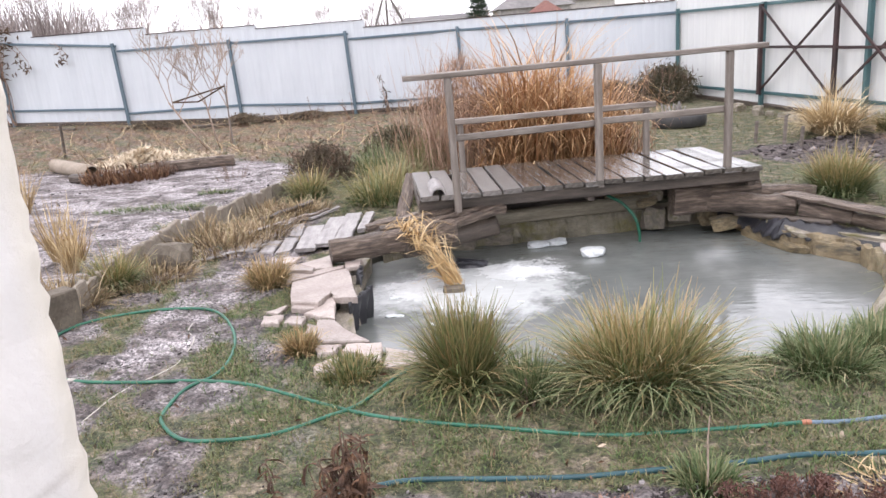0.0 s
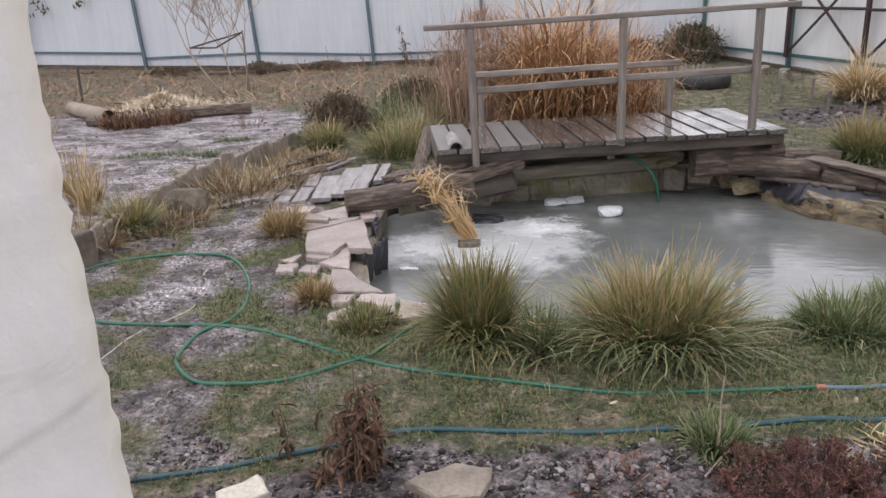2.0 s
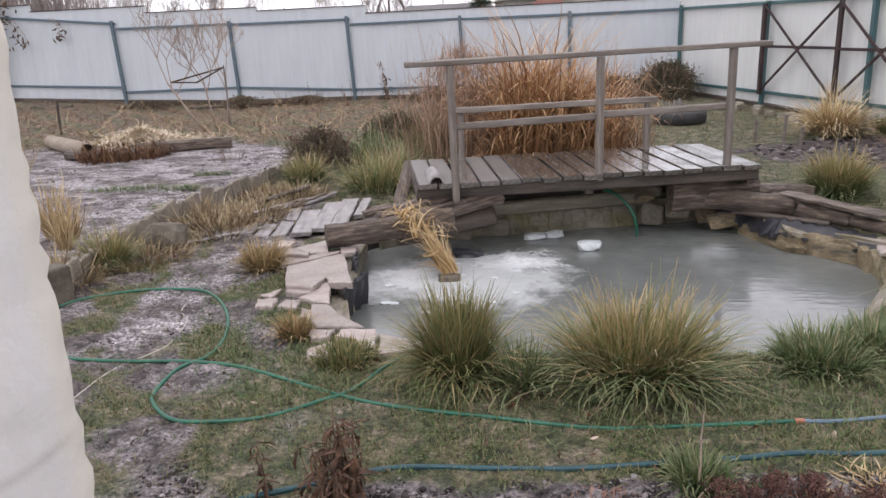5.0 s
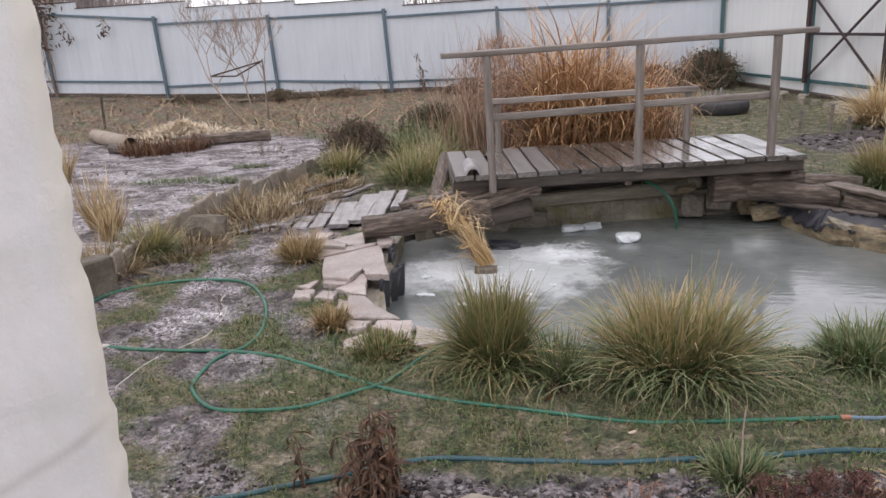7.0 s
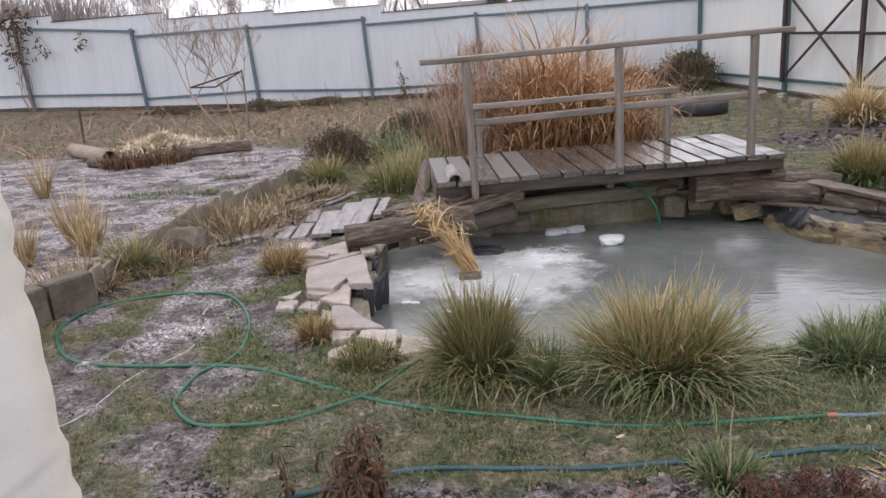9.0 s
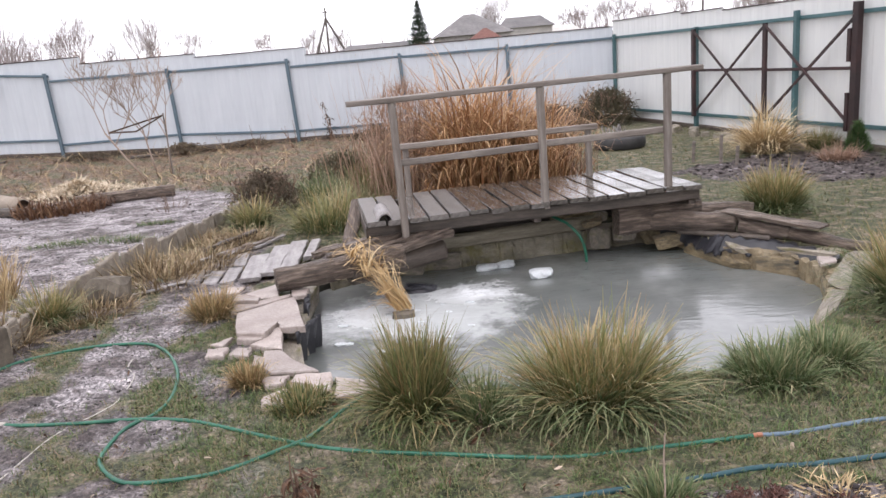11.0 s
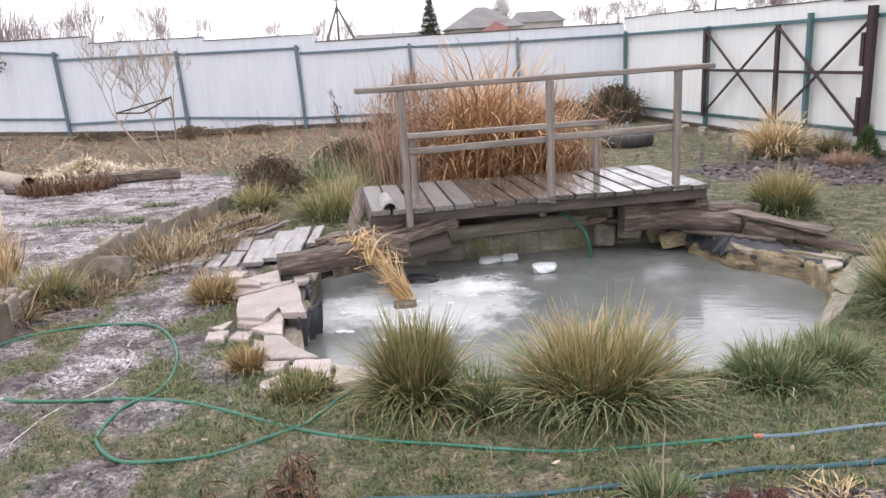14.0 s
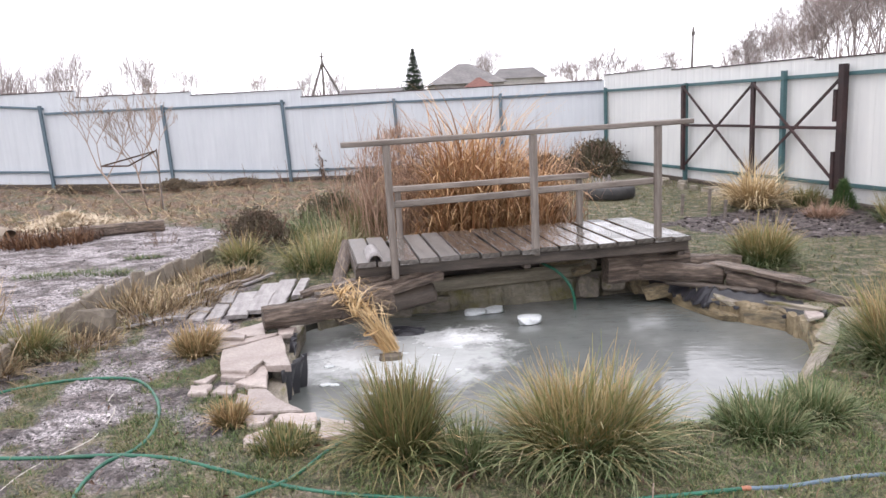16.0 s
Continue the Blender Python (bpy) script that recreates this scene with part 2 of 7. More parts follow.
def step01(a, b, x):
    t = np.clip((x - a) / (b - a), 0, 1)
    return t * t * (3 - 2 * t)


def waves(x, y, scale, seed):
    """Cheap smooth noise from sines, about -1 to 1."""
    rng = np.random.default_rng(seed)
    out = np.zeros_like(np.asarray(x, float))
    for k in range(7):
        a, f, ph = rng.uniform(0, 6.28), rng.uniform(0.6, 2.2) / scale, rng.uniform(0, 6.28)
        out = out + np.sin((x * np.cos(a) + y * np.sin(a)) * f * 6.28 + ph)
    return out / 4.0


def gz(x, y):
    """Height of the ground, without the pond's basin."""
    x, y = np.asarray(x, float), np.asarray(y, float)
    rise = 0.05 * np.clip(-x - 6.0, 0, 6) * step01(9, 15, y)
    near = step01(60, 20, np.hypot(x, y))
    return rise + near * (0.005 * waves(x, y, 1.3, 3) + 0.004 * waves(x, y, 0.35, 4))


def g(x, y):
    return float(gz(x, y))


EDGE_A, EDGE_B, EDGE_C = (-2.48, 3.75), (-2.58, 5.08), (-1.98, 7.55)


def soil_masks(x, y):
    """Bare frosty soil, and dry litter, from 0 to 1."""
    edge = np.interp(y, [3.0, 3.75, 5.08, 7.55, 8.6, 9.6], [-2.4, -2.48, -2.58, -1.98, -2.2, -3.2])
    bed = step01(0.0, 0.12, edge - x) * step01(3.4, 3.7, y) * step01(9.9, 9.3, y + 0.3 * waves(x, y, 1.5, 11)) * step01(-8.5, -7, x)
    near_line = np.interp(x, [-2, -0.9, -0.5, 0.3, 1.2, 2], [1.6, 1.72, 1.96, 2.03, 2.08, 2.0])
    near = step01(0.05, -0.05, y - near_line + 0.06 * waves(x, y, 0.4, 12)) * step01(0.7, 1.1, y) * step01(2.6, 2.0, np.abs(x))
    rbed = step01(1.0, 0.75, np.hypot((x - 3.7) / 1.5, (y - 7.6) / 1.0) + 0.12 * waves(x, y, 0.7, 13))
    patches = step01(-0.25, 0.4, waves(x, y, 0.8, 14)) * step01(-0.5, -1.1, x) * step01(5.8, 5.0, y) * step01(0.8, 1.4, y)
    path = step01(0.28, 0.12, np.abs(x - np.interp(y, [3, 4.4, 5.4, 6.5], [-1.75, -1.85, -1.75, -1.6])) * 1.0 + 0.12 * waves(x, y, 0.5, 15)) * step01(2.6, 3.0, y) * step01(6.3, 5.6, y)
    back_left = 0.4 * step01(-4.6, -6.0, x + 0.6 * waves(x, y, 1.2, 19)) * step01(9.4, 10.2, y) * step01(15.5, 15.0, y) * step01(-0.3, 0.3, waves(x, y, 1.3, 20) + 0.25)
    soil = np.clip(bed + near + back_left + rbed + 0.9 * patches + 0.9 * path, 0, 1)
    litter = step01(9.0, 9.9, y + 0.3 * waves(x, y, 1.5, 11)) * step01(2.2, 0.8, x) * step01(15.6, 15.2, y) * step01(-12.0, -10.5, x + 0.5 * waves(x, y, 1.1, 17)) * np.clip(0.55 + 0.8 * waves(x, y, 0.9, 18), 0.12, 1)
    litter = np.clip(litter + 0.55 * step01(-1.2, -1.6, x) * step01(0.2, 0.7, waves(x, y, 0.6, 16)) * step01(9, 8, y) * step01(3.6, 4.2, y), 0, 1)
    return soil, litter, np.clip(0.85 * bed + 0.3 * near + 0.6 * path + 0.52 * patches, 0, 1)


# ---- materials ----
M_GRASS = blade_mat("lawn_blades", [(0.065, 0.085, 0.032), (0.1, 0.11, 0.047), (0.15, 0.115, 0.065)], [(0.16, 0.19, 0.078), (0.25, 0.26, 0.13), (0.13, 0.16, 0.062), (0.36, 0.29, 0.17), (0.24, 0.18, 0.105), (0.14, 0.19, 0.07)], swap=0.4)
M_TUFT = blade_mat("tussock_blades", [(0.055, 0.1, 0.03), (0.085, 0.14, 0.045), (0.15, 0.155, 0.065)], [(0.4, 0.25, 0.115), (0.56, 0.4, 0.22), (0.22, 0.24, 0.085), (0.66, 0.52, 0.32), (0.34, 0.2, 0.09), (0.16, 0.21, 0.075), (0.5, 0.34, 0.17), (0.19, 0.23, 0.08)], swap=0.36)
M_TUFT_GREEN = blade_mat("green_tussock_blades", [(0.04, 0.075, 0.024), (0.075, 0.12, 0.042)], [(0.11, 0.165, 0.066), (0.25, 0.27, 0.145), (0.1, 0.15, 0.056), (0.38, 0.32, 0.19), (0.13, 0.175, 0.074)], swap=0.45)
M_TUFT_BROWN = blade_mat("tawny_tussock_blades", [(0.035, 0.065, 0.02), (0.07, 0.095, 0.033)], [(0.3, 0.19, 0.085), (0.17, 0.21, 0.08), (0.4, 0.26, 0.13), (0.14, 0.19, 0.065), (0.46, 0.34, 0.19)], swap=0.5)
M_TUFT_DRY = blade_mat("dry_tussock_blades", [(0.13, 0.09, 0.045), (0.2, 0.14, 0.07), (0.12, 0.12, 0.05)], [(0.42, 0.28, 0.14), (0.56, 0.42, 0.23), (0.3, 0.18, 0.09), (0.28, 0.26, 0.12)], swap=0.4)
M_STRAW_GREEN = blade_mat("faded_grass_blades", [(0.1, 0.12, 0.05), (0.2, 0.18, 0.09)], [(0.42, 0.38, 0.22), (0.56, 0.48, 0.31), (0.26, 0.29, 0.14), (0.36, 0.27, 0.14)])
M_STRAW = blade_mat("straw_blades", [(0.26, 0.17, 0.08), (0.4, 0.29, 0.15), (0.2, 0.13, 0.07)], [(0.52, 0.39, 0.21), (0.7, 0.57, 0.35), (0.36, 0.24, 0.12), (0.6, 0.46, 0.26)])
M_PALE_STRAW = blade_mat("pale_straw_blades", [(0.3, 0.2, 0.1), (0.44, 0.33, 0.18)], [(0.66, 0.52, 0.3), (0.8, 0.7, 0.48), (0.5, 0.36, 0.19), (0.72, 0.58, 0.36)])
M_REED = blade_mat("dry_reed_blades", [(0.16, 0.07, 0.03), (0.3, 0.15, 0.068), (0.1, 0.045, 0.024)], [(0.5, 0.28, 0.125), (0.74, 0.52, 0.3), (0.32, 0.14, 0.06), (0.6, 0.38, 0.19)])
M_BUNCH = blade_mat("cut_reed_blades", [(0.38, 0.24, 0.1), (0.5, 0.33, 0.15), (0.62, 0.48, 0.28)], [(0.56, 0.37, 0.16), (0.78, 0.64, 0.42), (0.42, 0.25, 0.1), (0.7, 0.52, 0.28)])
M_TWIG = surface("dry_twigs", [(0.16, 0.1, 0.07), (0.26, 0.17, 0.12)], 30, 90, 0.8, 0.2, vary=0.3)
M_SAPLING = surface("pale_sapling_bark", [(0.3, 0.22, 0.17), (0.42, 0.33, 0.27)], 30, 90, 0.8, 0.2, vary=0.2)
M_FLUFF = blade_mat("dry_seed_stems", [(0.2, 0.12, 0.08), (0.28, 0.18, 0.12)], [(0.38, 0.25, 0.18), (0.5, 0.35, 0.27), (0.28, 0.16, 0.1)])
M_DARK_DRY = surface("blackened_leaves", [(0.05, 0.035, 0.025), (0.12, 0.07, 0.04)], 30, 90, 0.8, 0.2)
M_BROWN_DRY = surface("shrivelled_leaves", [(0.04, 0.02, 0.013), (0.085, 0.042, 0.023), (0.24, 0.125, 0.065)], 26, 90, 0.6, 0.4, vary=0.3)
M_RED_DRY = blade_mat("rusty_sedum_stems", [(0.04, 0.02, 0.014), (0.07, 0.034, 0.024)], [(0.16, 0.062, 0.04), (0.27, 0.135, 0.085), (0.08, 0.034, 0.023), (0.19, 0.078, 0.05)], swap=0.4)
M_SEDUM = surface("dead_sedum_heads", [(0.065, 0.03, 0.023), (0.125, 0.055, 0.042), (0.22, 0.11, 0.08)], 40, 120, 0.75, 0.3, vary=0.25)
M_SHRUB = surface("olive_brown_leaves", [(0.045, 0.04, 0.022), (0.08, 0.068, 0.036), (0.14, 0.115, 0.06)], 9, 60, 0.7, 0.2, vary=0.2)
M_SHRUB_DARK = surface("dark_brown_dead_leaves", [(0.07, 0.052, 0.034), (0.115, 0.086, 0.055), (0.17, 0.13, 0.085)], 9, 60, 0.75, 0.2, vary=0.2)
M_RUST_LOW = blade_mat("rusty_low_stems", [(0.12, 0.06, 0.042), (0.16, 0.085, 0.06)], [(0.24, 0.13, 0.09), (0.36, 0.22, 0.16)])
M_HAY = blade_mat("matted_hay", [(0.12, 0.08, 0.045), (0.28, 0.19, 0.1), (0.08, 0.055, 0.035)], [(0.36, 0.26, 0.15), (0.2, 0.14, 0.085), (0.6, 0.49, 0.33), (0.27, 0.21, 0.11), (0.48, 0.37, 0.22), (0.2, 0.19, 0.09)], swap=0.6)
M_CONIFER = blade_mat("spruce_needles", [(0.06, 0.095, 0.07), (0.08, 0.12, 0.085)], [(0.11, 0.16, 0.11), (0.15, 0.2, 0.14)])
M_YOUNG_CONIFER = blade_mat("young_conifer_needles", [(0.03, 0.06, 0.022), (0.05, 0.085, 0.03)], [(0.07, 0.13, 0.045), (0.11, 0.18, 0.06), (0.05, 0.1, 0.035)])
# bark of the far trees, its colour paled to carry the haze of distance
M_HAZED_BARK = surface("haze_paled_branches", [(0.27, 0.225, 0.21), (0.37, 0.31, 0.295)], 2.0, 12.0, 0.9, 0.2)
M_WOOD_GREY = surface("weathered_grey_wood", [(0.12, 0.097, 0.082), (0.195, 0.163, 0.14), (0.27, 0.235, 0.205)], 3.0, 22.0, 0.55, 0.5, stretch=(1, 9, 9), vary=0.16, dist=0.003)
M_DECK = surface("wet_deck_boards", [(0.06, 0.052, 0.046), (0.1, 0.088, 0.078), (0.155, 0.138, 0.122)], 4.0, 26.0, 0.22, 0.35, stretch=(1, 9, 9), vary=0.2, dist=0.002, rough_vary=0.08)
M_DECK.node_tree.nodes["Principled BSDF"].inputs["Coat Weight"].default_value = 0.9
M_DECK.node_tree.nodes["Principled BSDF"].inputs["Coat Roughness"].default_value = 0.09
M_DECK.node_tree.nodes["Principled BSDF"].inputs["Coat IOR"].default_value = 1.7
M_DECK_DRY = surface("grey_deck_boards", [(0.09, 0.08, 0.072), (0.14, 0.126, 0.115), (0.21, 0.19, 0.175)], 4.0, 26.0, 0.4, 0.4, stretch=(1, 9, 9), vary=0.12, dist=0.002, rough_vary=0.1)
M_OLIVE_WOOD = surface("wet_olive_timber", [(0.1, 0.085, 0.055), (0.17, 0.145, 0.1), (0.25, 0.22, 0.165)], 3.0, 24.0, 0.45, 0.6, stretch=(1, 8, 8), vary=0.1, dist=0.004)
M_WOOD_DARK = surface("wet_dark_wood", [(0.035, 0.027, 0.021), (0.07, 0.054, 0.043), (0.11, 0.087, 0.07)], 3.0, 24.0, 0.5, 0.6, stretch=(1, 8, 8), vary=0.2, dist=0.004)
M_LOG = surface("weathered_log", [(0.035, 0.025, 0.019), (0.125, 0.091, 0.069), (0.32, 0.25, 0.2)], 6.0, 26.0, 0.42, 1.0, stretch=(1, 8, 8), vary=0.25, dist=0.02)
M_PALE_BOARD = surface("frosted_boards", [(0.185, 0.17, 0.165), (0.27, 0.25, 0.245), (0.36, 0.338, 0.33)], 3.0, 24.0, 0.5, 0.4, stretch=(1, 8, 8), vary=0.1, dist=0.003)
M_FLAG = surface("sandstone_flags", [(0.3, 0.245, 0.218), (0.38, 0.32, 0.29), (0.46, 0.395, 0.36)], 5.0, 60.0, 0.5, 0.6, vary=0.18, stain=((0.2, 0.17, 0.14), 0.58), dist=0.004)
M_STONE = surface("bank_stones", [(0.17, 0.15, 0.12), (0.27, 0.235, 0.19), (0.42, 0.37, 0.3)], 5.0, 50.0, 0.5, 0.9, vary=0.22, stain=((0.16, 0.145, 0.06), 0.5), dist=0.008)
M_MOSS_BANK = surface("mossy_concrete_bank", [(0.14, 0.125, 0.095), (0.23, 0.205, 0.15), (0.36, 0.325, 0.255)], 4.0, 40.0, 0.5, 0.9, stretch=(1, 1, 2.5), vary=0.1, stain=((0.17, 0.15, 0.055), 0.5), dist=0.01)
M_OCHRE = surface("ochre_stones", [(0.13, 0.1, 0.062), (0.26, 0.2, 0.115), (0.42, 0.345, 0.225)], 5.0, 45.0, 0.5, 0.9, vary=0.28, stain=((0.1, 0.085, 0.06), 0.5), dist=0.008)
M_LINER = surface("black_pond_liner", [(0.02, 0.02, 0.024), (0.05, 0.05, 0.058)], 8, 60, 0.3, 0.3)
M_CONCRETE = surface("grey_brown_block", [(0.17, 0.14, 0.11), (0.25, 0.215, 0.175), (0.34, 0.3, 0.245)], 6, 60, 0.8, 0.6, vary=0.15)
M_BLOCK = surface("mossy_brown_block", [(0.08, 0.066, 0.048), (0.14, 0.115, 0.088), (0.2, 0.17, 0.13)], 9, 60, 0.8, 0.7, vary=0.15)
M_CLAY = surface("pale_clay_pipe", [(0.2, 0.16, 0.12), (0.29, 0.24, 0.19)], 6, 50, 0.7, 0.4)
M_TYRE = surface("old_rubber", [(0.02, 0.02, 0.022), (0.045, 0.042, 0.04)], 8, 60, 0.6, 0.5)
M_WHITE_SLAB = surface("cream_foam", [(0.5, 0.46, 0.37), (0.62, 0.59, 0.51)], 8, 60, 0.7, 0.4)
M_HOSE_GREEN = surface("green_hose", [(0.012, 0.095, 0.058), (0.022, 0.15, 0.09)], 9, 60, 0.35, 0.1, vary=0.05)
M_HOSE_TEAL = surface("teal_hose", [(0.012, 0.055, 0.068), (0.02, 0.085, 0.1)], 9, 60, 0.35, 0.1, vary=0.05)
M_HOSE_BLUE = surface("blue_hose", [(0.1, 0.155, 0.21), (0.15, 0.21, 0.27)], 9, 60, 0.4, 0.1, vary=0.05)
M_ORANGE = surface("orange_coupling", [(0.32, 0.12, 0.07), (0.42, 0.19, 0.11)], 20, 60, 0.4, 0.1)
M_WIRE = surface("white_cord", [(0.38, 0.35, 0.31), (0.48, 0.45, 0.41)], 20, 60, 0.6, 0.1)
M_STEEL_TEAL = surface("teal_painted_steel", [(0.085, 0.13, 0.165), (0.115, 0.165, 0.2)], 4, 50, 0.45, 0.15, vary=0.08)
M_STEEL_GREEN = surface("green_painted_steel", [(0.042, 0.1, 0.108), (0.06, 0.135, 0.142)], 4, 50, 0.45, 0.15, vary=0.08)
M_STEEL_BROWN = surface("rust_brown_steel", [(0.018, 0.009, 0.009), (0.032, 0.014, 0.014), (0.05, 0.02, 0.019)], 6, 60, 0.6, 0.3, vary=0.1)
M_ROOF = surface("slate_roofing", [(0.12, 0.115, 0.115), (0.19, 0.18, 0.175)], 0.6, 4, 0.85, 0.2)
M_ROOF_RED = surface("brown_red_roofing", [(0.16, 0.07, 0.055), (0.22, 0.1, 0.08)], 0.6, 4, 0.8, 0.2)
M_HOUSE = surface("pale_house_plaster", [(0.4, 0.38, 0.35), (0.5, 0.48, 0.45)], 0.8, 5, 0.85, 0.2)
M_GLASS_DARK = surface("dark_window_glass", [(0.03, 0.035, 0.04), (0.05, 0.055, 0.06)], 1, 5, 0.12, 0.0)
M_POLE = surface("grey_pole", [(0.12, 0.1, 0.09), (0.17, 0.15, 0.14)], 1, 8, 0.85, 0.2)


def sheet_mat(name, low, high):
    m, nt, bsdf, co = start_mat(name)
    streak = noise_tex(nt, co, 1.6, 6.0, 0.7, (6, 6, 0.5))
    blot = noise_tex(nt, co, 1.1, 4.0, 0.6)
    col = ramp(nt, streak, [(0.3, low), (0.62, high)])
    col = mix(nt, 0.6, col, ramp(nt, blot, [(0.3, (0.86, 0.87, 0.88)), (0.7, (1, 1, 1))]), "MULTIPLY")
    nt.links.new(col, bsdf.inputs["Base Color"])
    bsdf.inputs["Roughness"].default_value = 0.42
    set_bump(nt, bsdf, blot, 0.1, 0.01)
    return m


def plaster_mat():
    m, nt, bsdf, co = start_mat("white_plaster")
    broad = noise_tex(nt, co, 3.0, 5.0, 0.6)
    fine = noise_tex(nt, co, 55.0, 6.0, 0.7)
    col = ramp(nt, broad, [(0.3, (0.62, 0.595, 0.585)), (0.6, (0.71, 0.685, 0.675)), (0.8, (0.77, 0.75, 0.735))])
    smear = noise_tex(nt, co, 5.0, 7.0, 0.75, (1.0, 1.0, 0.45))
    col = mix(nt, 0.55, col, ramp(nt, smear, [(0.36, (0.8, 0.79, 0.77)), (0.6, (1.04, 1.04, 1.04))]), "MULTIPLY")
    spots = ramp(nt, noise_tex(nt, co, 26.0, 2.0, 0.4), [(0.22, (0.55, 0.53, 0.5)), (0.27, (1, 1, 1))])
    col = mix(nt, 0.6, col, spots, "MULTIPLY")
    dot = nt.nodes.new("ShaderNodeVectorMath")
    dot.operation = "DOT_PRODUCT"
    dot.inputs[1].default_value = (-0.824, -0.566, 0)
    nt.links.new(co, dot.inputs[0])
    wob = nt.nodes.new("ShaderNodeMath")
    wob.operation = "MULTIPLY_ADD"
    wob.inputs[1].default_value = 0.03
    nt.links.new(smear, wob.inputs[0])
    nt.links.new(dot.outputs["Value"], wob.inputs[2])
    strip = ramp(nt, wob.outputs[0], [(0.014, (1, 1, 1)), (0.03, (0, 0, 0))])
    vor = node(nt, "ShaderNodeTexVoronoi", Scale=1.7)
    vor.feature = "DISTANCE_TO_EDGE"
    warp = mix(nt, 0.12, co, noise_tex(nt, co, 4.0, 5.0, 0.6))
    nt.links.new(warp, vor.inputs["Vector"])
    crack = ramp(nt, vor.outputs["Distance"], [(0.002, (0.72, 0.7, 0.68)), (0.006, (1, 1, 1))])
    col = mix(nt, 0.55, col, crack, "MULTIPLY")
    col = mix(nt, mix(nt, 1.0, strip, (0.75, 0.75, 0.75), "MULTIPLY"), col, (0.74, 0.68, 0.58))
    nt.links.new(col, bsdf.inputs["Base Color"])
    bsdf.inputs["Roughness"].default_value = 0.75
    set_bump(nt, bsdf, mix(nt, 0.4, noise_tex(nt, co, 16.0, 4.0, 0.6), fine), 0.55, 0.009)
    return m


def ground_mat():
    m, nt, bsdf, co = start_mat("garden_ground")

    def att(name):
        a = nt.nodes.new("ShaderNodeAttribute")
        a.attribute_name = name
        return a.outputs["Fac"]

    n1 = noise_tex(nt, co, 1.4, 6.0, 0.65)
    n2 = noise_tex(nt, co, 9.0, 6.0, 0.7)
    n3 = noise_tex(nt, co, 60.0, 4.0, 0.7)
    turf = ramp(nt, n2, [(0.36, (0.035, 0.044, 0.018)), (0.47, (0.085, 0.096, 0.042)), (0.55, (0.165, 0.142, 0.088)), (0.66, (0.31, 0.255, 0.195))])
    soil = ramp(nt, n2, [(0.34, (0.022, 0.017, 0.016)), (0.5, (0.09, 0.071, 0.067)), (0.66, (0.22, 0.185, 0.18))])
    dry = ramp(nt, n2, [(0.34, (0.04, 0.027, 0.02)), (0.48, (0.125, 0.082, 0.058)), (0.62, (0.3, 0.21, 0.145))])
    ragged = nt.nodes.new("ShaderNodeMath")
    ragged.operation = "MULTIPLY_ADD"
    ragged.inputs[1].default_value = 1.2
    nt.links.new(n2, ragged.inputs[0])
    ragged.inputs[2].default_value = -0.6

    def rag(name):
        a = nt.nodes.new("ShaderNodeMath")
        a.use_clamp = True
        nt.links.new(att(name), a.inputs[0])
        nt.links.new(ragged.outputs[0], a.inputs[1])
        return ramp(nt, a.outputs[0], [(0.35, (0, 0, 0)), (0.65, (1, 1, 1))])

    col = mix(nt, rag("litter"), turf, dry)
    col = mix(nt, rag("soil"), col, soil)
    n4 = noise_tex(nt, co, 2.6, 8.0, 0.72)
    hoar = ramp(nt, n4, [(0.34, (0, 0, 0)), (0.5, (1, 1, 1))])
    hoar = mix(nt, 1.0, hoar, att("frost"), "MULTIPLY")
    hoar = mix(nt, 1.0, hoar, ramp(nt, n3, [(0.3, (0.25, 0.25, 0.25)), (0.6, (1, 1, 1))]), "MULTIPLY")
    blot = ramp(nt, noise_tex(nt, co, 2.0, 8.0, 0.8, (1.0, 1.7, 1.0)), [(0.44, (0.08, 0.08, 0.08)), (0.55, (1, 1, 1))])
    hoar = mix(nt, 1.0, hoar, blot, "MULTIPLY")
    col = mix(nt, hoar, col, (0.6, 0.555, 0.57))
    crumb = noise_tex(nt, co, 30.0, 8.0, 0.8)
    col = mix(nt, 0.9, col, ramp(nt, crumb, [(0.36, (0.22, 0.21, 0.2)), (0.5, (0.95, 0.95, 0.95)), (0.66, (1.75, 1.7, 1.66))]), "MULTIPLY")
    col = mix(nt, 0.7, col, ramp(nt, n3, [(0.25, (0.5, 0.5, 0.5)), (0.75, (1.4, 1.4, 1.4))]), "MULTIPLY")
    col = mix(nt, 0.5, col, ramp(nt, n1, [(0.3, (0.8, 0.8, 0.8)), (0.7, (1.15, 1.15, 1.15))]), "MULTIPLY")
    col = mix(nt, att("basin"), col, (0.05, 0.048, 0.038))
    nt.links.new(col, bsdf.inputs["Base Color"])
    bsdf.inputs["Roughness"].default_value = 0.75
    h = mix(nt, 0.5, mix(nt, 0.5, n2, crumb), n3)
    set_bump(nt, bsdf, h, 1.0, 0.035)
    return m


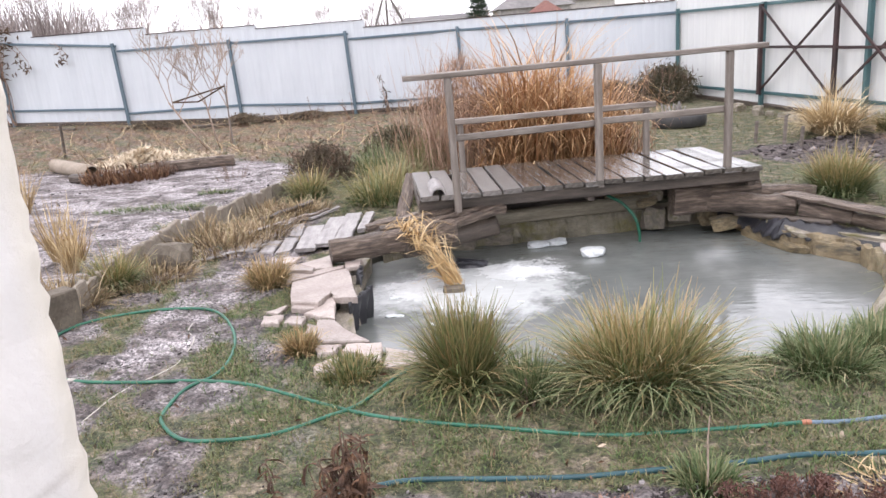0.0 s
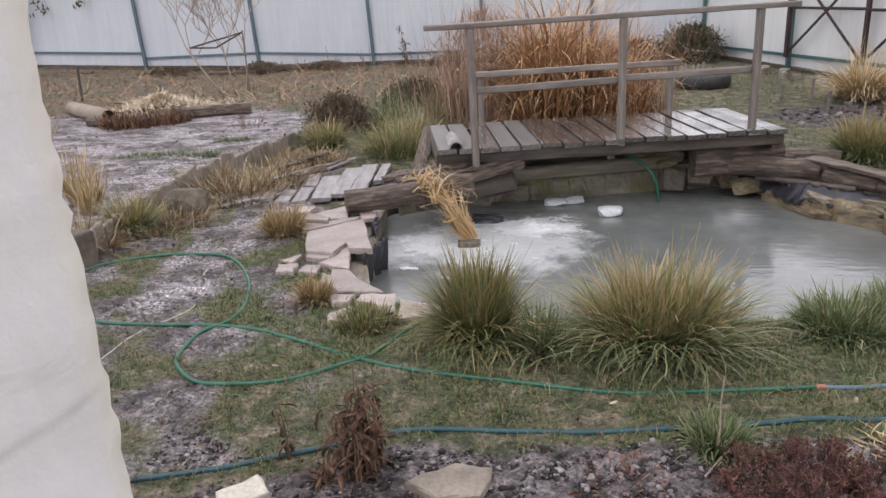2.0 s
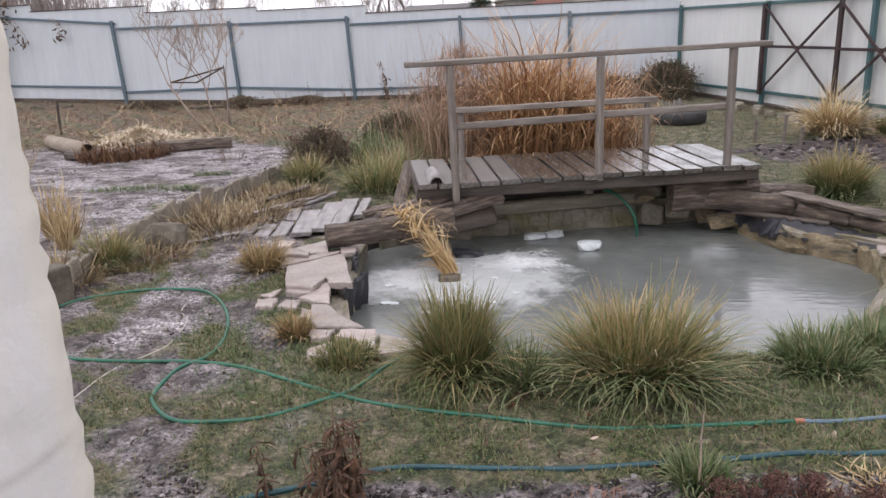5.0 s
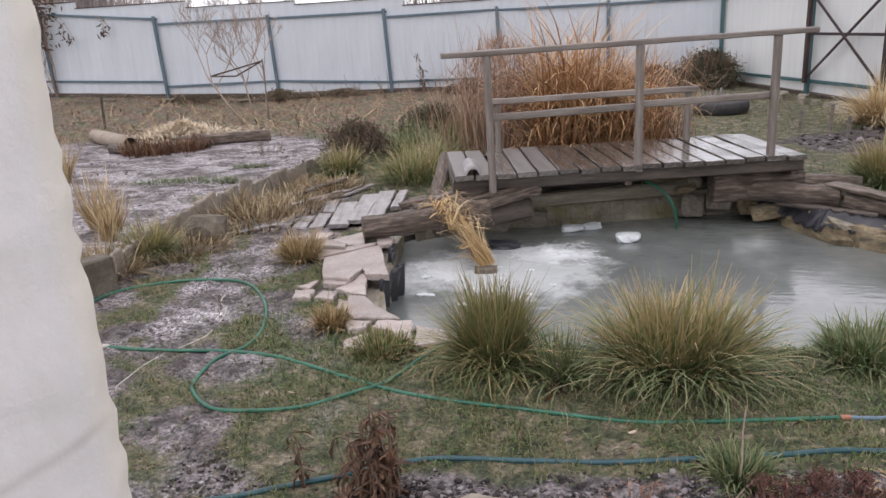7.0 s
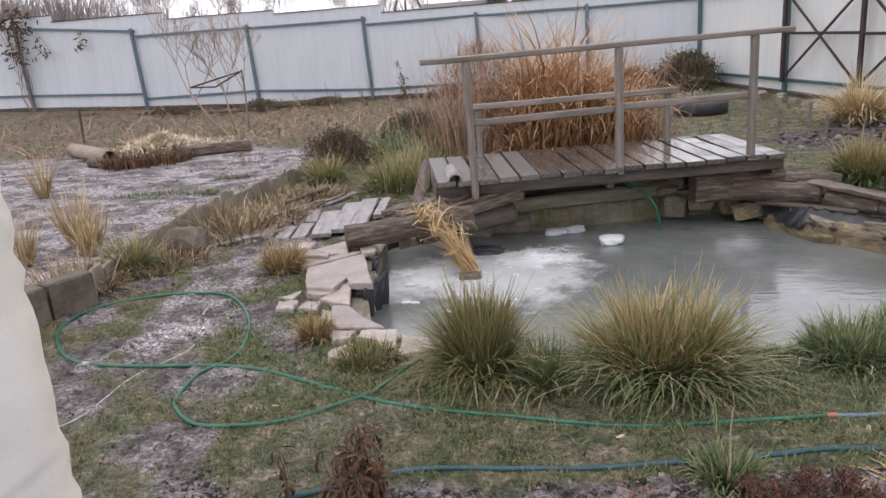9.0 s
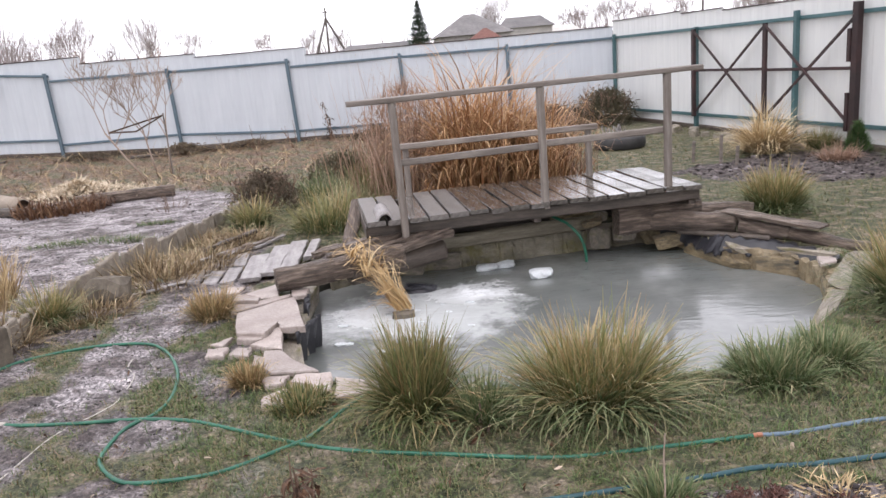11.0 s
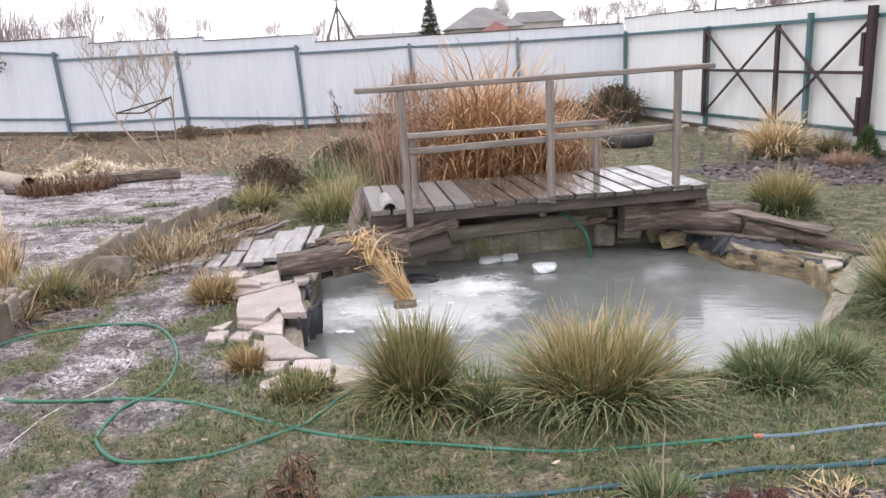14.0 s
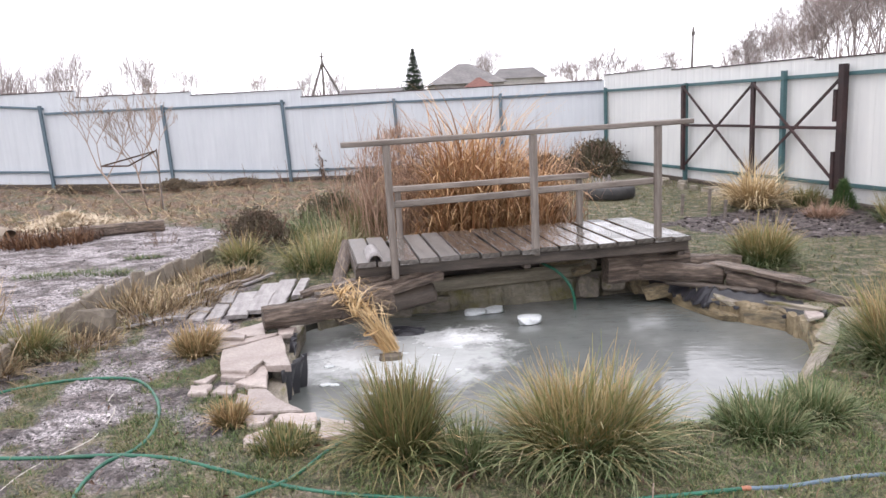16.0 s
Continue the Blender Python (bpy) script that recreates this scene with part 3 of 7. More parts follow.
def water_mat():
    """Cloudy half-frozen water: wet grey-green ice, with white crusts round the pump."""
    m, nt, bsdf, co = start_mat("half_frozen_water")
    n1 = noise_tex(nt, co, 1.6, 5.0, 0.6)
    n2 = noise_tex(nt, co, 7.0, 6.0, 0.7)
    n3 = noise_tex(nt, co, 26.0, 4.0, 0.6)
    col = ramp(nt, n1, [(0.3, (0.115, 0.125, 0.118)), (0.52, (0.16, 0.17, 0.163)), (0.72, (0.26, 0.266, 0.26))])

    def dist(cx, cy, sx, sy, near, far):
        mp = nt.nodes.new("ShaderNodeMapping")
        mp.inputs["Location"].default_value = (-cx / sx, -cy / sy, 0)
        mp.inputs["Scale"].default_value = (1 / sx, 1 / sy, 0)
        nt.links.new(co, mp.inputs["Vector"])
        ln = nt.nodes.new("ShaderNodeVectorMath")
        ln.operation = "LENGTH"
        nt.links.new(mp.outputs["Vector"], ln.inputs[0])
        wob = nt.nodes.new("ShaderNodeMath")
        wob.operation = "MULTIPLY_ADD"
        wob.inputs[1].default_value = 0.9
        nt.links.new(n2, wob.inputs[0])
        nt.links.new(ln.outputs["Value"], wob.inputs[2])
        return ramp(nt, wob.outputs[0], [(near, (1, 1, 1)), (far, (0, 0, 0))])

    pale = dist(-0.2, 4.5, 1.25, 1.2, 0.75, 1.8)
    col = mix(nt, mix(nt, 1.0, pale, (0.85, 0.85, 0.85), "MULTIPLY"), col, mix(nt, n2, (0.42, 0.44, 0.43), (0.74, 0.76, 0.76)))
    crust = dist(0.1, 4.86, 0.58, 0.46, 0.55, 1.3)
    crust = mix(nt, 1.0, crust, ramp(nt, dist(-0.27, 4.97, 0.24, 0.16, 0.75, 1.6), [(0.0, (1, 1, 1)), (1.0, (0.15, 0.15, 0.15))]), "MULTIPLY")
    crust2 = dist(-0.6, 4.55, 0.5, 0.4, 0.6, 1.15)
    crust = mix(nt, 1.0, crust, mix(nt, 1.0, crust2, (0.6, 0.6, 0.6), "MULTIPLY"), "SCREEN")
    crust = mix(nt, 1.0, crust, ramp(nt, n3, [(0.3, (0.35, 0.35, 0.35)), (0.55, (1, 1, 1))]), "MULTIPLY")
    col = mix(nt, crust, col, (0.85, 0.87, 0.88))
    nt.links.new(col, bsdf.inputs["Base Color"])
    rgh = mix(nt, crust, (0.035, 0.035, 0.035), (0.5, 0.5, 0.5))
    rgh = mix(nt, pale, rgh, mix(nt, crust, (0.16, 0.16, 0.16), (0.5, 0.5, 0.5)))
    clear = dist(1.15, 3.75, 1.5, 0.95, 0.85, 1.6)
    rgh = mix(nt, clear, mix(nt, 1.0, rgh, (0.11, 0.11, 0.11), "ADD"), rgh)
    nt.links.new(rgh, bsdf.inputs["Roughness"])
    bsdf.inputs["IOR"].default_value = 1.85
    h = mix(nt, 0.8, n2, noise_tex(nt, co, 15.0, 3.0, 0.55, (0.45, 1.8, 1.0)))
    set_bump(nt, bsdf, h, 0.42, 0.008)
    return m


M_SHEET = sheet_mat("bluish_white_steel_sheet", (0.525, 0.555, 0.59), (0.585, 0.615, 0.645))
M_SHEET_CREAM = sheet_mat("creamy_white_steel_sheet", (0.65, 0.655, 0.645), (0.715, 0.72, 0.7))
M_PLASTER = plaster_mat()
M_GROUND = ground_mat()
M_WATER = water_mat()
M_ICE = surface("white_ice", [(0.55, 0.59, 0.6), (0.78, 0.81, 0.82)], 14, 40, 0.25, 0.4, vary=0.05)

# ---- ground, water ----
def axis_values(lo, hi, fine, mid_lo, mid_hi, mid, far):
    v = list(np.arange(lo, hi + 1e-6, fine))
    a = lo
    while a > mid_lo:
        a -= mid
        v.append(a)
    s = mid
    while a > -far:
        s *= 1.45
        a -= s
        v.append(a)
    a = hi
    while a < mid_hi:
        a += mid
        v.append(a)
    s = mid
    while a < far:
        s *= 1.45
        a += s
        v.append(a)
    return np.array(sorted(v))


def build_ground():
    xs = axis_values(-2.9, 2.9, 0.035, -11, 6, 0.14, 2500)
    ys = axis_values(1.4, 6.6, 0.035, -2, 16.5, 0.14, 2500)
    gx, gy = np.meshgrid(xs, ys)
    x, y = gx.ravel(), gy.ravel()
    z = gz(x, y)
    near = (np.abs(x) < 4) & (y > 2) & (y < 7)
    pd = np.full(x.shape, 9.0)
    pd[near] = pond_distance(x[near], y[near])
    soil, litter, frost = soil_masks(x, y)
    z = z + 0.012 * soil * waves(x, y, 0.11, 21) * step01(12, 9, y) * (np.abs(x) < 8)
    basin = step01(0.1, 0.02, pd)
    z = z - 0.55 * basin
    idx = np.arange(len(x)).reshape(gx.shape)
    q = np.stack([idx[:-1, :-1], idx[:-1, 1:], idx[1:, 1:], idx[1:, :-1]], -1).reshape(-1, 4)
    me = np_mesh("ground", np.stack([x, y, z], 1), q)
    for name, val in (("soil", soil), ("litter", litter), ("frost", frost), ("basin", step01(0.14, 0.08, pd))):
        me.attributes.new(name, "FLOAT", "POINT").data.foreach_set("value", val.astype(np.float32))
    me.shade_smooth()
    thing("ground", me, M_GROUND, "winter garden ground with frosty soil and tired grass", "ground", kind="structure")


build_ground()

wg = Geo()
cx0, cy0 = float(POND_XY[:, 0].mean()), float(POND_XY[:, 1].mean())
rings = [1.04, 0.8, 0.5, 0.2]
for r in rings:
    for px, py in POND_XY:
        wg.v.append((cx0 + (px - cx0) * r, cy0 + (py - cy0) * r, WATER_Z))
nP = len(POND_XY)
for k in range(len(rings) - 1):
    for i in range(nP):
        j = (i + 1) % nP
        wg.f.append((k * nP + i, k * nP + j, (k + 1) * nP + j, (k + 1) * nP + i))
wg.f.append(tuple((len(rings) - 1) * nP + i for i in range(nP)))
thing("water", wg.mesh("water", True), M_WATER, "half-frozen grey pond water with white ice crusts", "water", kind="structure")

# ---- house wall beside the camera ----
def build_wall():
    ex, ey = -0.252, 0.378
    u = Vector((-0.824, -0.566, 0))
    w = Vector((-0.566, 0.824, 0))
    prof = [(1.6, 0.0), (1.2, 0.0), (0.9, 0.0)] + [(0.7 - 0.035 * k, 0.0) for k in range(20)]
    prof += [(0.012, 0.001), (0.004, 0.005), (0.002, 0.014), (0.006, 0.03), (0.018, 0.07), (0.04, 0.15), (0.09, 0.3), (0.8, 0.3), (1.6, 0.3)]
    zs = np.arange(-0.1, 3.2, 0.011)
    wgm = Geo()
    n = len(prof)
    for z in zs:
        for a, b in prof:
            p = Vector((ex, ey, 0)) + u * a + w * b
            p.z = z
            edge = max(0.0, 1 - (abs(a) + abs(b)) * 6)
            d = 0.004 * noise.noise(p * 7) + 0.003 * noise.noise(p * 19) + 0.04 * max(0, noise.noise(p * 13 + Vector((5, 5, 5))) - 0.33) + 0.006 * max(0, noise.noise(p * 34) - 0.25)
            p -= w * d
            p += u * edge * (0.003 + 0.0015 * noise.noise(Vector((3, 1, z * 9))) + 0.003 * noise.noise(Vector((7, 2, z * 37))) + 0.004 * noise.noise(Vector((9, 4, z * 85))))
            wgm.v.append(tuple(p))
    for k in range(len(zs) - 1):
        for i in range(n):
            j = (i + 1) % n
            wgm.f.append((k * n + i, k * n + j, (k + 1) * n + j, (k + 1) * n + i))
    wgm.f.append(tuple((len(zs) - 1) * n + i for i in range(n)))
    wgm.f.append(tuple(reversed(range(n))))
    thing("wall_house", wgm.mesh("wall_house", True), M_PLASTER, "rough white plastered house wall corner", "wall", kind="structure")


build_wall()

# ---- fences ----
BACK_POSTS = [(-15.4, 15.5), (-12.9, 15.45), (-10.4, 15.4), (-7.81, 15.3), (-5.38, 15.3), (-2.98, 15.2), (-0.75, 15.0), (1.24, 14.6), (3.16, 14.21)]
BACK_TOPS = [2.2, 2.1, 2.0, 1.75, 1.64, 1.62, 1.53, 1.515, 1.515]
bx, by = [p[0] for p in BACK_POSTS], [p[1] for p in BACK_POSTS]


def back_y(x):
    return float(np.interp(x, bx, by))


def sheet_mesh(length, height, seed):
    """A profiled steel sheet along x, ribs upright, about 0.6 mm of shown thickness kept thicker at 2 mm."""
    period, depth = 0.23, 0.003
    xs, k = [], 0.0
    while k < length:
        for d, h in ((0.0, 0.0), (0.16, 0.0), (0.175, depth), (0.215, depth)):
            if k + d < length:
                xs.append((k + d, h))
        k += period
    xs.append((length, 0.0))
    sg = Geo()
    for back in (0.0, 0.003):
        for z in (0.0, height):
            for x, h in xs:
                sg.v.append((x, h + back, z))
    n = len(xs)
    for i in range(n - 1):
        sg.f.append((i, i + 1, n + i + 1, n + i))
        sg.f.append((2 * n + i + 1, 2 * n + i, 3 * n + i, 3 * n + i + 1))
        sg.f.append((n + i, n + i + 1, 3 * n + i + 1, 3 * n + i))
    return sg.mesh("sheet")


fence_back = root("fence_back", (-6, 15.3, 0), "white corrugated steel fence on teal steel posts", "fence", kind="structure")
fence_right = root("fence_right", (4.0, 10.5, 0), "white corrugated steel fence with a braced gate", "fence", kind="structure")
STEPS = [(-16.0, 2.25), (-12.1, 2.13), (-9.62, 2.0), (-7.16, 1.87), (-4.86, 1.80), (-2.66, 1.655), (3.12, 1.655)]
count = 0
for (x0, top), (x1, _) in zip(STEPS[:-1], STEPS[1:]):
    pieces = max(1, round((x1 - x0) / 1.15))
    for k in range(pieces):
        a, b = x0 + (x1 - x0) * k / pieces, x0 + (x1 - x0) * (k + 1) / pieces
        pa, pb = Vector((a, back_y(a) + 0.05, 0)), Vector((b, back_y(b) + 0.05, 0))
        lo = max(0.05, min(g(a, pa.y), g(b, pb.y)) + 0.05)
        d = (pb - pa)
        m = Matrix.Translation((pa.x, pa.y + 0.004 * (count % 2), lo)) @ Matrix.Rotation(math.atan2(d.y, d.x), 4, "Z")
        put("sheet", sheet_mesh(d.length + 0.03, top - lo + 0.004 * math.sin(count * 2.3), count), M_SHEET, fence_back, m)
        # added dark strip: draws the shading seen along the sheet's top edge
        put("edge_strip", Geo().beam((pa.x, pa.y - 0.006, top + 0.006), (pb.x, pb.y - 0.006, top + 0.006), 0.016, 0.016, 2, 0.003).mesh("edge_strip"), M_STEEL_BROWN, fence_back)
        count += 1
for k, ((x, y), top) in enumerate(zip(BACK_POSTS, BACK_TOPS)):
    green = k == len(BACK_POSTS) - 1
    put("post", Geo().beam((x, y, g(x, y) - 0.1), (x - (0.06 if k < 7 else 0.0), y, top), 0.06, 0.06, 4, 0.006).mesh("post"), M_STEEL_GREEN if green else M_STEEL_TEAL, fence_back)
    if k:
        (xa, ya), ta = BACK_POSTS[k - 1], BACK_TOPS[k - 1]
        lowa, lowb = g(xa, ya) + 0.33 - 0.12 * (k > 5), g(x, y) + 0.33 - 0.12 * (k > 4)
        drop = 0.16 if k in (4, 6) else 0.07
        for za, zb in ((ta - drop, top - 0.06), (lowa - (0.1 if k == 4 else 0), lowb)):
            put("rail", Geo().beam((xa, ya + 0.03, za), (x, y + 0.03, zb), 0.03, 0.045, 4, 0.004).mesh("rail"), M_STEEL_TEAL, fence_back)
        gb = Geo().beam((xa, ya + 0.02, g(xa, ya) + 0.02), (x, y + 0.02, g(x, y) + 0.02), 0.04, 0.12, 8, 0.008, 0.006, k)
        put("base_board", gb.mesh("base_board"), M_WOOD_DARK, fence_back, label="dark rotten board along the foot")

RW0 = Vector((3.16, 14.3, 0))
RWD = Vector((0.2206, -0.9754, 0)).normalized()
RWN = Vector((-RWD.y, RWD.x, 0)) * -1.0


def rw(s, z=0.0, off=0.0):
    p = RW0 + RWD * s + RWN * off
    p.z = z
    return p


def s_of(y):
    return (14.3 - y) / 0.9754


ang_r = math.atan2(RWD.y, RWD.x)
for y0, y1, top in ((14.35, 12.0, 1.745), (12.0, 10.92, 1.705), (10.92, 8.89, 1.67), (8.89, 5.5, 1.64), (5.5, 1.0, 1.62), (1.0, -3.0, 1.6)):
    s0, s1 = s_of(y0), s_of(y1)
    pieces = max(1, round((s1 - s0) / 1.15))
    for k in range(pieces):
        a, b = s0 + (s1 - s0) * k / pieces, s0 + (s1 - s0) * (k + 1) / pieces
        m = Matrix.Translation(rw(a, 0.06, -0.03 + 0.004 * (k % 2))) @ Matrix.Rotation(ang_r, 4, "Z") @ Matrix.Diagonal((1, 1, 1, 1))
        put("sheet", sheet_mesh(b - a + 0.03, top - 0.06, k), M_SHEET_CREAM, fence_right, m)
        # same added dark bar for the shaded top edge of these sheets
        put("edge_strip", Geo().beam(rw(a, top + 0.006, -0.02), rw(b, top + 0.006, -0.02), 0.014, 0.014, 2, 0.003).mesh("edge_strip"), M_STEEL_BROWN, fence_right)
for y, top in ((9.32, 1.55), (7.42, 1.52), (5.3, 1.5), (3.0, 1.5), (0.5, 1.5), (11.48, 1.49)):
    s = s_of(y)
    put("post", Geo().beam(rw(s, -0.1, 0.045), rw(s, top, 0.045), 0.06, 0.06, 4, 0.006, turn=ang_r).mesh("post"), M_STEEL_GREEN, fence_right)
for za, zb in ((1.46, 1.47), (0.19, 0.34)):
    put("rail", Geo().beam(rw(0.05, za, 0.01), rw(s_of(0.0), zb, 0.01), 0.03, 0.045, 8, 0.004).mesh("rail"), M_STEEL_GREEN, fence_right)
put("base_board", Geo().beam(rw(0.1, 0.03, 0.0), rw(s_of(0), 0.03, 0.0), 0.04, 0.07, 20, 0.008, 0.006, 3).mesh("base_board"), M_WOOD_DARK, fence_right, label="dark board along the foot")

gate = root("gate", rw(s_of(10), 0.1), "double gate of white sheet with rust-brown cross bracing", "gate", kind="structure")
sg1, sgm, sg3 = s_of(11.48), s_of(9.86), s_of(8.34)
put("gate_post", Geo().beam(rw(sg1, 0.2, 0.085), rw(sg1, 1.46, 0.085), 0.07, 0.05, 4, 0.006, turn=ang_r).mesh("gate_post"), M_STEEL_BROWN, gate)
put("gate_post", Geo().beam(rw(sg3, -0.1, 0.07), rw(sg3, 1.57, 0.07), 0.09, 0.075, 4, 0.008, turn=ang_r).mesh("gate_post"), M_STEEL_BROWN, gate, label="thick rust-brown gate post")
put("hinge_plate", Geo().beam(rw(sg3 - 0.07, 0.95, 0.1), rw(sg3 - 0.07, 1.3, 0.1), 0.05, 0.04, 3, 0.006, turn=ang_r).mesh("hinge_plate"), M_STEEL_BROWN, gate)
put("hinge_plate", Geo().beam(rw(sg3 - 0.07, 0.2, 0.1), rw(sg3 - 0.07, 0.62, 0.1), 0.05, 0.04, 3, 0.006, turn=ang_r).mesh("hinge_plate"), M_STEEL_BROWN, gate)
put("stile", Geo().beam(rw(sgm, 0.25, 0.075), rw(sgm, 1.44, 0.075), 0.07, 0.04, 4, 0.006, turn=ang_r).mesh("stile"), M_STEEL_BROWN, gate)
for a, b in ((sg1 + 0.03, sgm - 0.02), (sgm + 0.02, sg3 - 0.04)):
    for z0, z1, off in ((0.28, 1.42, 0.07), (1.42, 0.28, 0.095)):
        put("brace", Geo().beam(rw(a, z0, off), rw(b, z1, off), 0.022, 0.034, 3, 0.004).mesh("brace"), M_STEEL_BROWN, gate)
    put("cross_rail", Geo().beam(rw(a, 0.87, 0.075), rw(b, 0.88, 0.075), 0.026, 0.036, 3, 0.004).mesh("cross_rail"), M_STEEL_BROWN, gate)

# ---- footbridge ----
DECK = Matrix.Translation((-0.59, 4.96, 0.34)) @ Matrix.Rotation(math.atan2(0.39, 2.37), 4, "Z")
DECK_L, DECK_W = 2.41, 0.96
RAILS = Matrix.Translation((-0.60, 4.93, 0.34)) @ Matrix.Rotation(math.atan2(0.52, 2.43), 4, "Z")


def deck(s, w, z=0.0):
    return DECK @ Vector((s, w, z))


bridge = root("footbridge", deck(DECK_L / 2, DECK_W / 2, -0.34), "weathered wet wooden footbridge with a railing, over a pond", "bridge")
rng = random.Random(5)
n_pl = 17
for k in range(n_pl):
    w = DECK_L / n_pl
    bm = Geo()
    x = w * (k + 0.5)
    ext = rng.uniform(-0.012, 0.02)
    me = bm.beam((0, 0, 0), (DECK_W + ext + 0.03, 0, 0), w - 0.012 - rng.uniform(0, 0.006), 0.032, 8, 0.005, 0.0016, k).mesh("plank")
    m = DECK @ Matrix.Translation((x, -0.03 - ext, -0.016 + rng.uniform(-0.003, 0.003))) @ Matrix.Rotation(radians(90 + rng.uniform(-0.8, 0.8)), 4, "Z") @ Matrix.Rotation(radians(rng.uniform(-1, 1)), 4, "X")
    put("plank", me, M_DECK_DRY if k in (0, 1, 3, 4) else M_DECK, bridge, m)
for w in (0.02, DECK_W - 0.04):
    put("stringer", Geo().beam((0, 0, 0), (DECK_L, 0, 0), 0.05, 0.085, 12, 0.008, 0.002, 7).mesh("stringer"), M_WOOD_DARK, bridge, DECK @ Matrix.Translation((0, w + 0.02, -0.077)))
for s in (0.02, 1.2, DECK_L - 0.05):
    put("joist", Geo().beam((0, 0, 0), (DECK_W - 0.08, 0, 0), 0.05, 0.1, 4, 0.006, 0.002, 2).mesh("joist"), M_WOOD_DARK, bridge, DECK @ Matrix.Translation((s, 0.03, -0.1)) @ Matrix.Rotation(radians(90), 4, "Z"))


def upright(base, s, w, z0, z1, size, lean=0.0, seed=0):
    me = Geo().beam((0, 0, 0), (z1 - z0, 0, 0), size, size, 8, 0.006, 0.0015, seed).mesh("post")
    put("post", me, M_WOOD_GREY, bridge, base @ Matrix.Translation((s, w, z0)) @ Matrix.Rotation(radians(-90 + lean), 4, "Y"))


for s, z0, z1, lean, seed in ((0.27, -0.12, 0.775, -0.6, 1), (1.27, -0.05, 0.78, 0.0, 2), (2.20, -0.03, 0.79, 0.0, 3)):
    upright(RAILS, s, -0.035, z0, z1, 0.047, lean, seed)
for s, z1, seed in ((0.40, 0.41, 4), (1.885, 0.41, 5)):
    upright(DECK, s, 0.845, -0.05, z1, 0.045, 0, seed)


def rail(base, s0, s1, w, z0, z1, wd, ht, seed):
    a, b = Vector((s0, w, z0)), Vector((s1, w, z1))
    me = Geo().beam((0, 0, 0), ((b - a).length, 0, 0), wd, ht, 12, 0.006, 0.0015, seed).mesh("handrail")
    put("handrail", me, M_WOOD_GREY, bridge, base @ Matrix.Translation(a) @ Matrix.Rotation(-math.atan2(z1 - z0, s1 - s0), 4, "Y"))


rail(RAILS, -0.03, 2.46, -0.035, 0.79, 0.812, 0.07, 0.035, 11)
rail(RAILS, 0.29, 1.25, 0.005, 0.375, 0.385, 0.03, 0.045, 12)
rail(RAILS, 1.26, 2.19, 0.005, 0.395, 0.40, 0.03, 0.045, 13)
rail(DECK, 0.33, 1.95, 0.81, 0.39, 0.395, 0.035, 0.045, 14)


# half-round tile lying on the deck
tg = Geo()
for k in range(5):
    for rr in (0.052, 0.04):
        for i in range(11):
            a = math.pi * i / 10
            tg.v.append((0.1 * k, math.cos(a) * rr, math.sin(a) * rr))
for k in range(4):
    for i in range(10):
        o, p = k * 22, (k + 1) * 22
        tg.f.append((o + i, p + i, p + i + 1, o + i + 1))
        tg.f.append((o + 11 + i + 1, p + 11 + i + 1, p + 11 + i, o + 11 + i))
for o, flip in ((0, False), (88, True)):
    for i in range(10):
        q = (o + i, o + i + 1, o + 12 + i, o + 11 + i)
        tg.f.append(q[::-1] if flip else q)
thing("ridge_tile", tg.mesh("ridge_tile", True), M_PALE_BOARD, "grey half-round tile lying on the bridge boards", "tile", m=DECK @ Matrix.Translation((0.13, -0.03, 0.002)) @ Matrix.Rotation(radians(90), 4, "Z"))


# ---- logs, boards and beams round the pond ----
def log(a, b, r0, r1, name, label, mat=M_LOG, seed=0, sides=16):
    a, b = Vector(a), Vector(b)
    d = b - a
    n = 36
    lg = Geo()
    sec = [(math.cos(2 * math.pi * i / sides), math.sin(2 * math.pi * i / sides)) for i in range(sides)]
    ln = d.length
    lg.sweep(sec, [(ln * k / (n - 1), 0.006 * math.sin(k * 0.16 + seed), 0.004 * math.cos(k * 0.2 + seed)) for k in range(n)], [r0 + (r1 - r0) * k / (n - 1) for k in range(n)])
    off = Vector((seed * 3.1, 0, 0))
    for i, v in enumerate(lg.v):
        p = Vector(v)
        f = 1 + 0.12 * noise.noise(Vector((p.x * 1.8, p.y * 14, p.z * 14)) + off) + 0.15 * noise.noise(Vector((p.x * 5, p.y * 40, p.z * 40)) + off) + 0.1 * noise.noise(Vector((p.x * 17, p.y * 20, p.z * 20)) + off)
        lg.v[i] = (p.x, p.y * f, p.z * f)
    rot = d.to_track_quat("X", "Z").to_matrix().to_4x4()
    return thing(name, lg.mesh(name, True), mat, label, "log", m=Matrix.Translation(a) @ rot)


log((-1.15, 4.57, 0.09), (-0.36, 4.86, 0.12), 0.077, 0.08, "log", "thick weathered log with a sawn end beside the water", seed=1)
log((-0.7, 4.70, 0.05), (-0.1, 5.15, 0.06), 0.07, 0.07, "log", "dark wet log under the pile", M_WOOD_DARK, seed=5)
log((1.28, 5.5, 0.08), (1.98, 5.18, 0.075), 0.07, 0.072, "log", "thick weathered log under the bridge end", seed=6)
log((1.99, 5.12, 0.06), (2.22, 4.86, 0.045), 0.055, 0.05, "log", "weathered log along the pond rim", seed=7)
log((2.19, 4.92, 0.04), (2.5, 4.42, 0.03), 0.046, 0.036, "log", "weathered log along the pond rim", seed=17)
log((1.62, 5.36, 0.0), (2.12, 4.92, 0.0), 0.024, 0.024, "log", "thin dark wet log above the waterline", M_WOOD_DARK, seed=18)
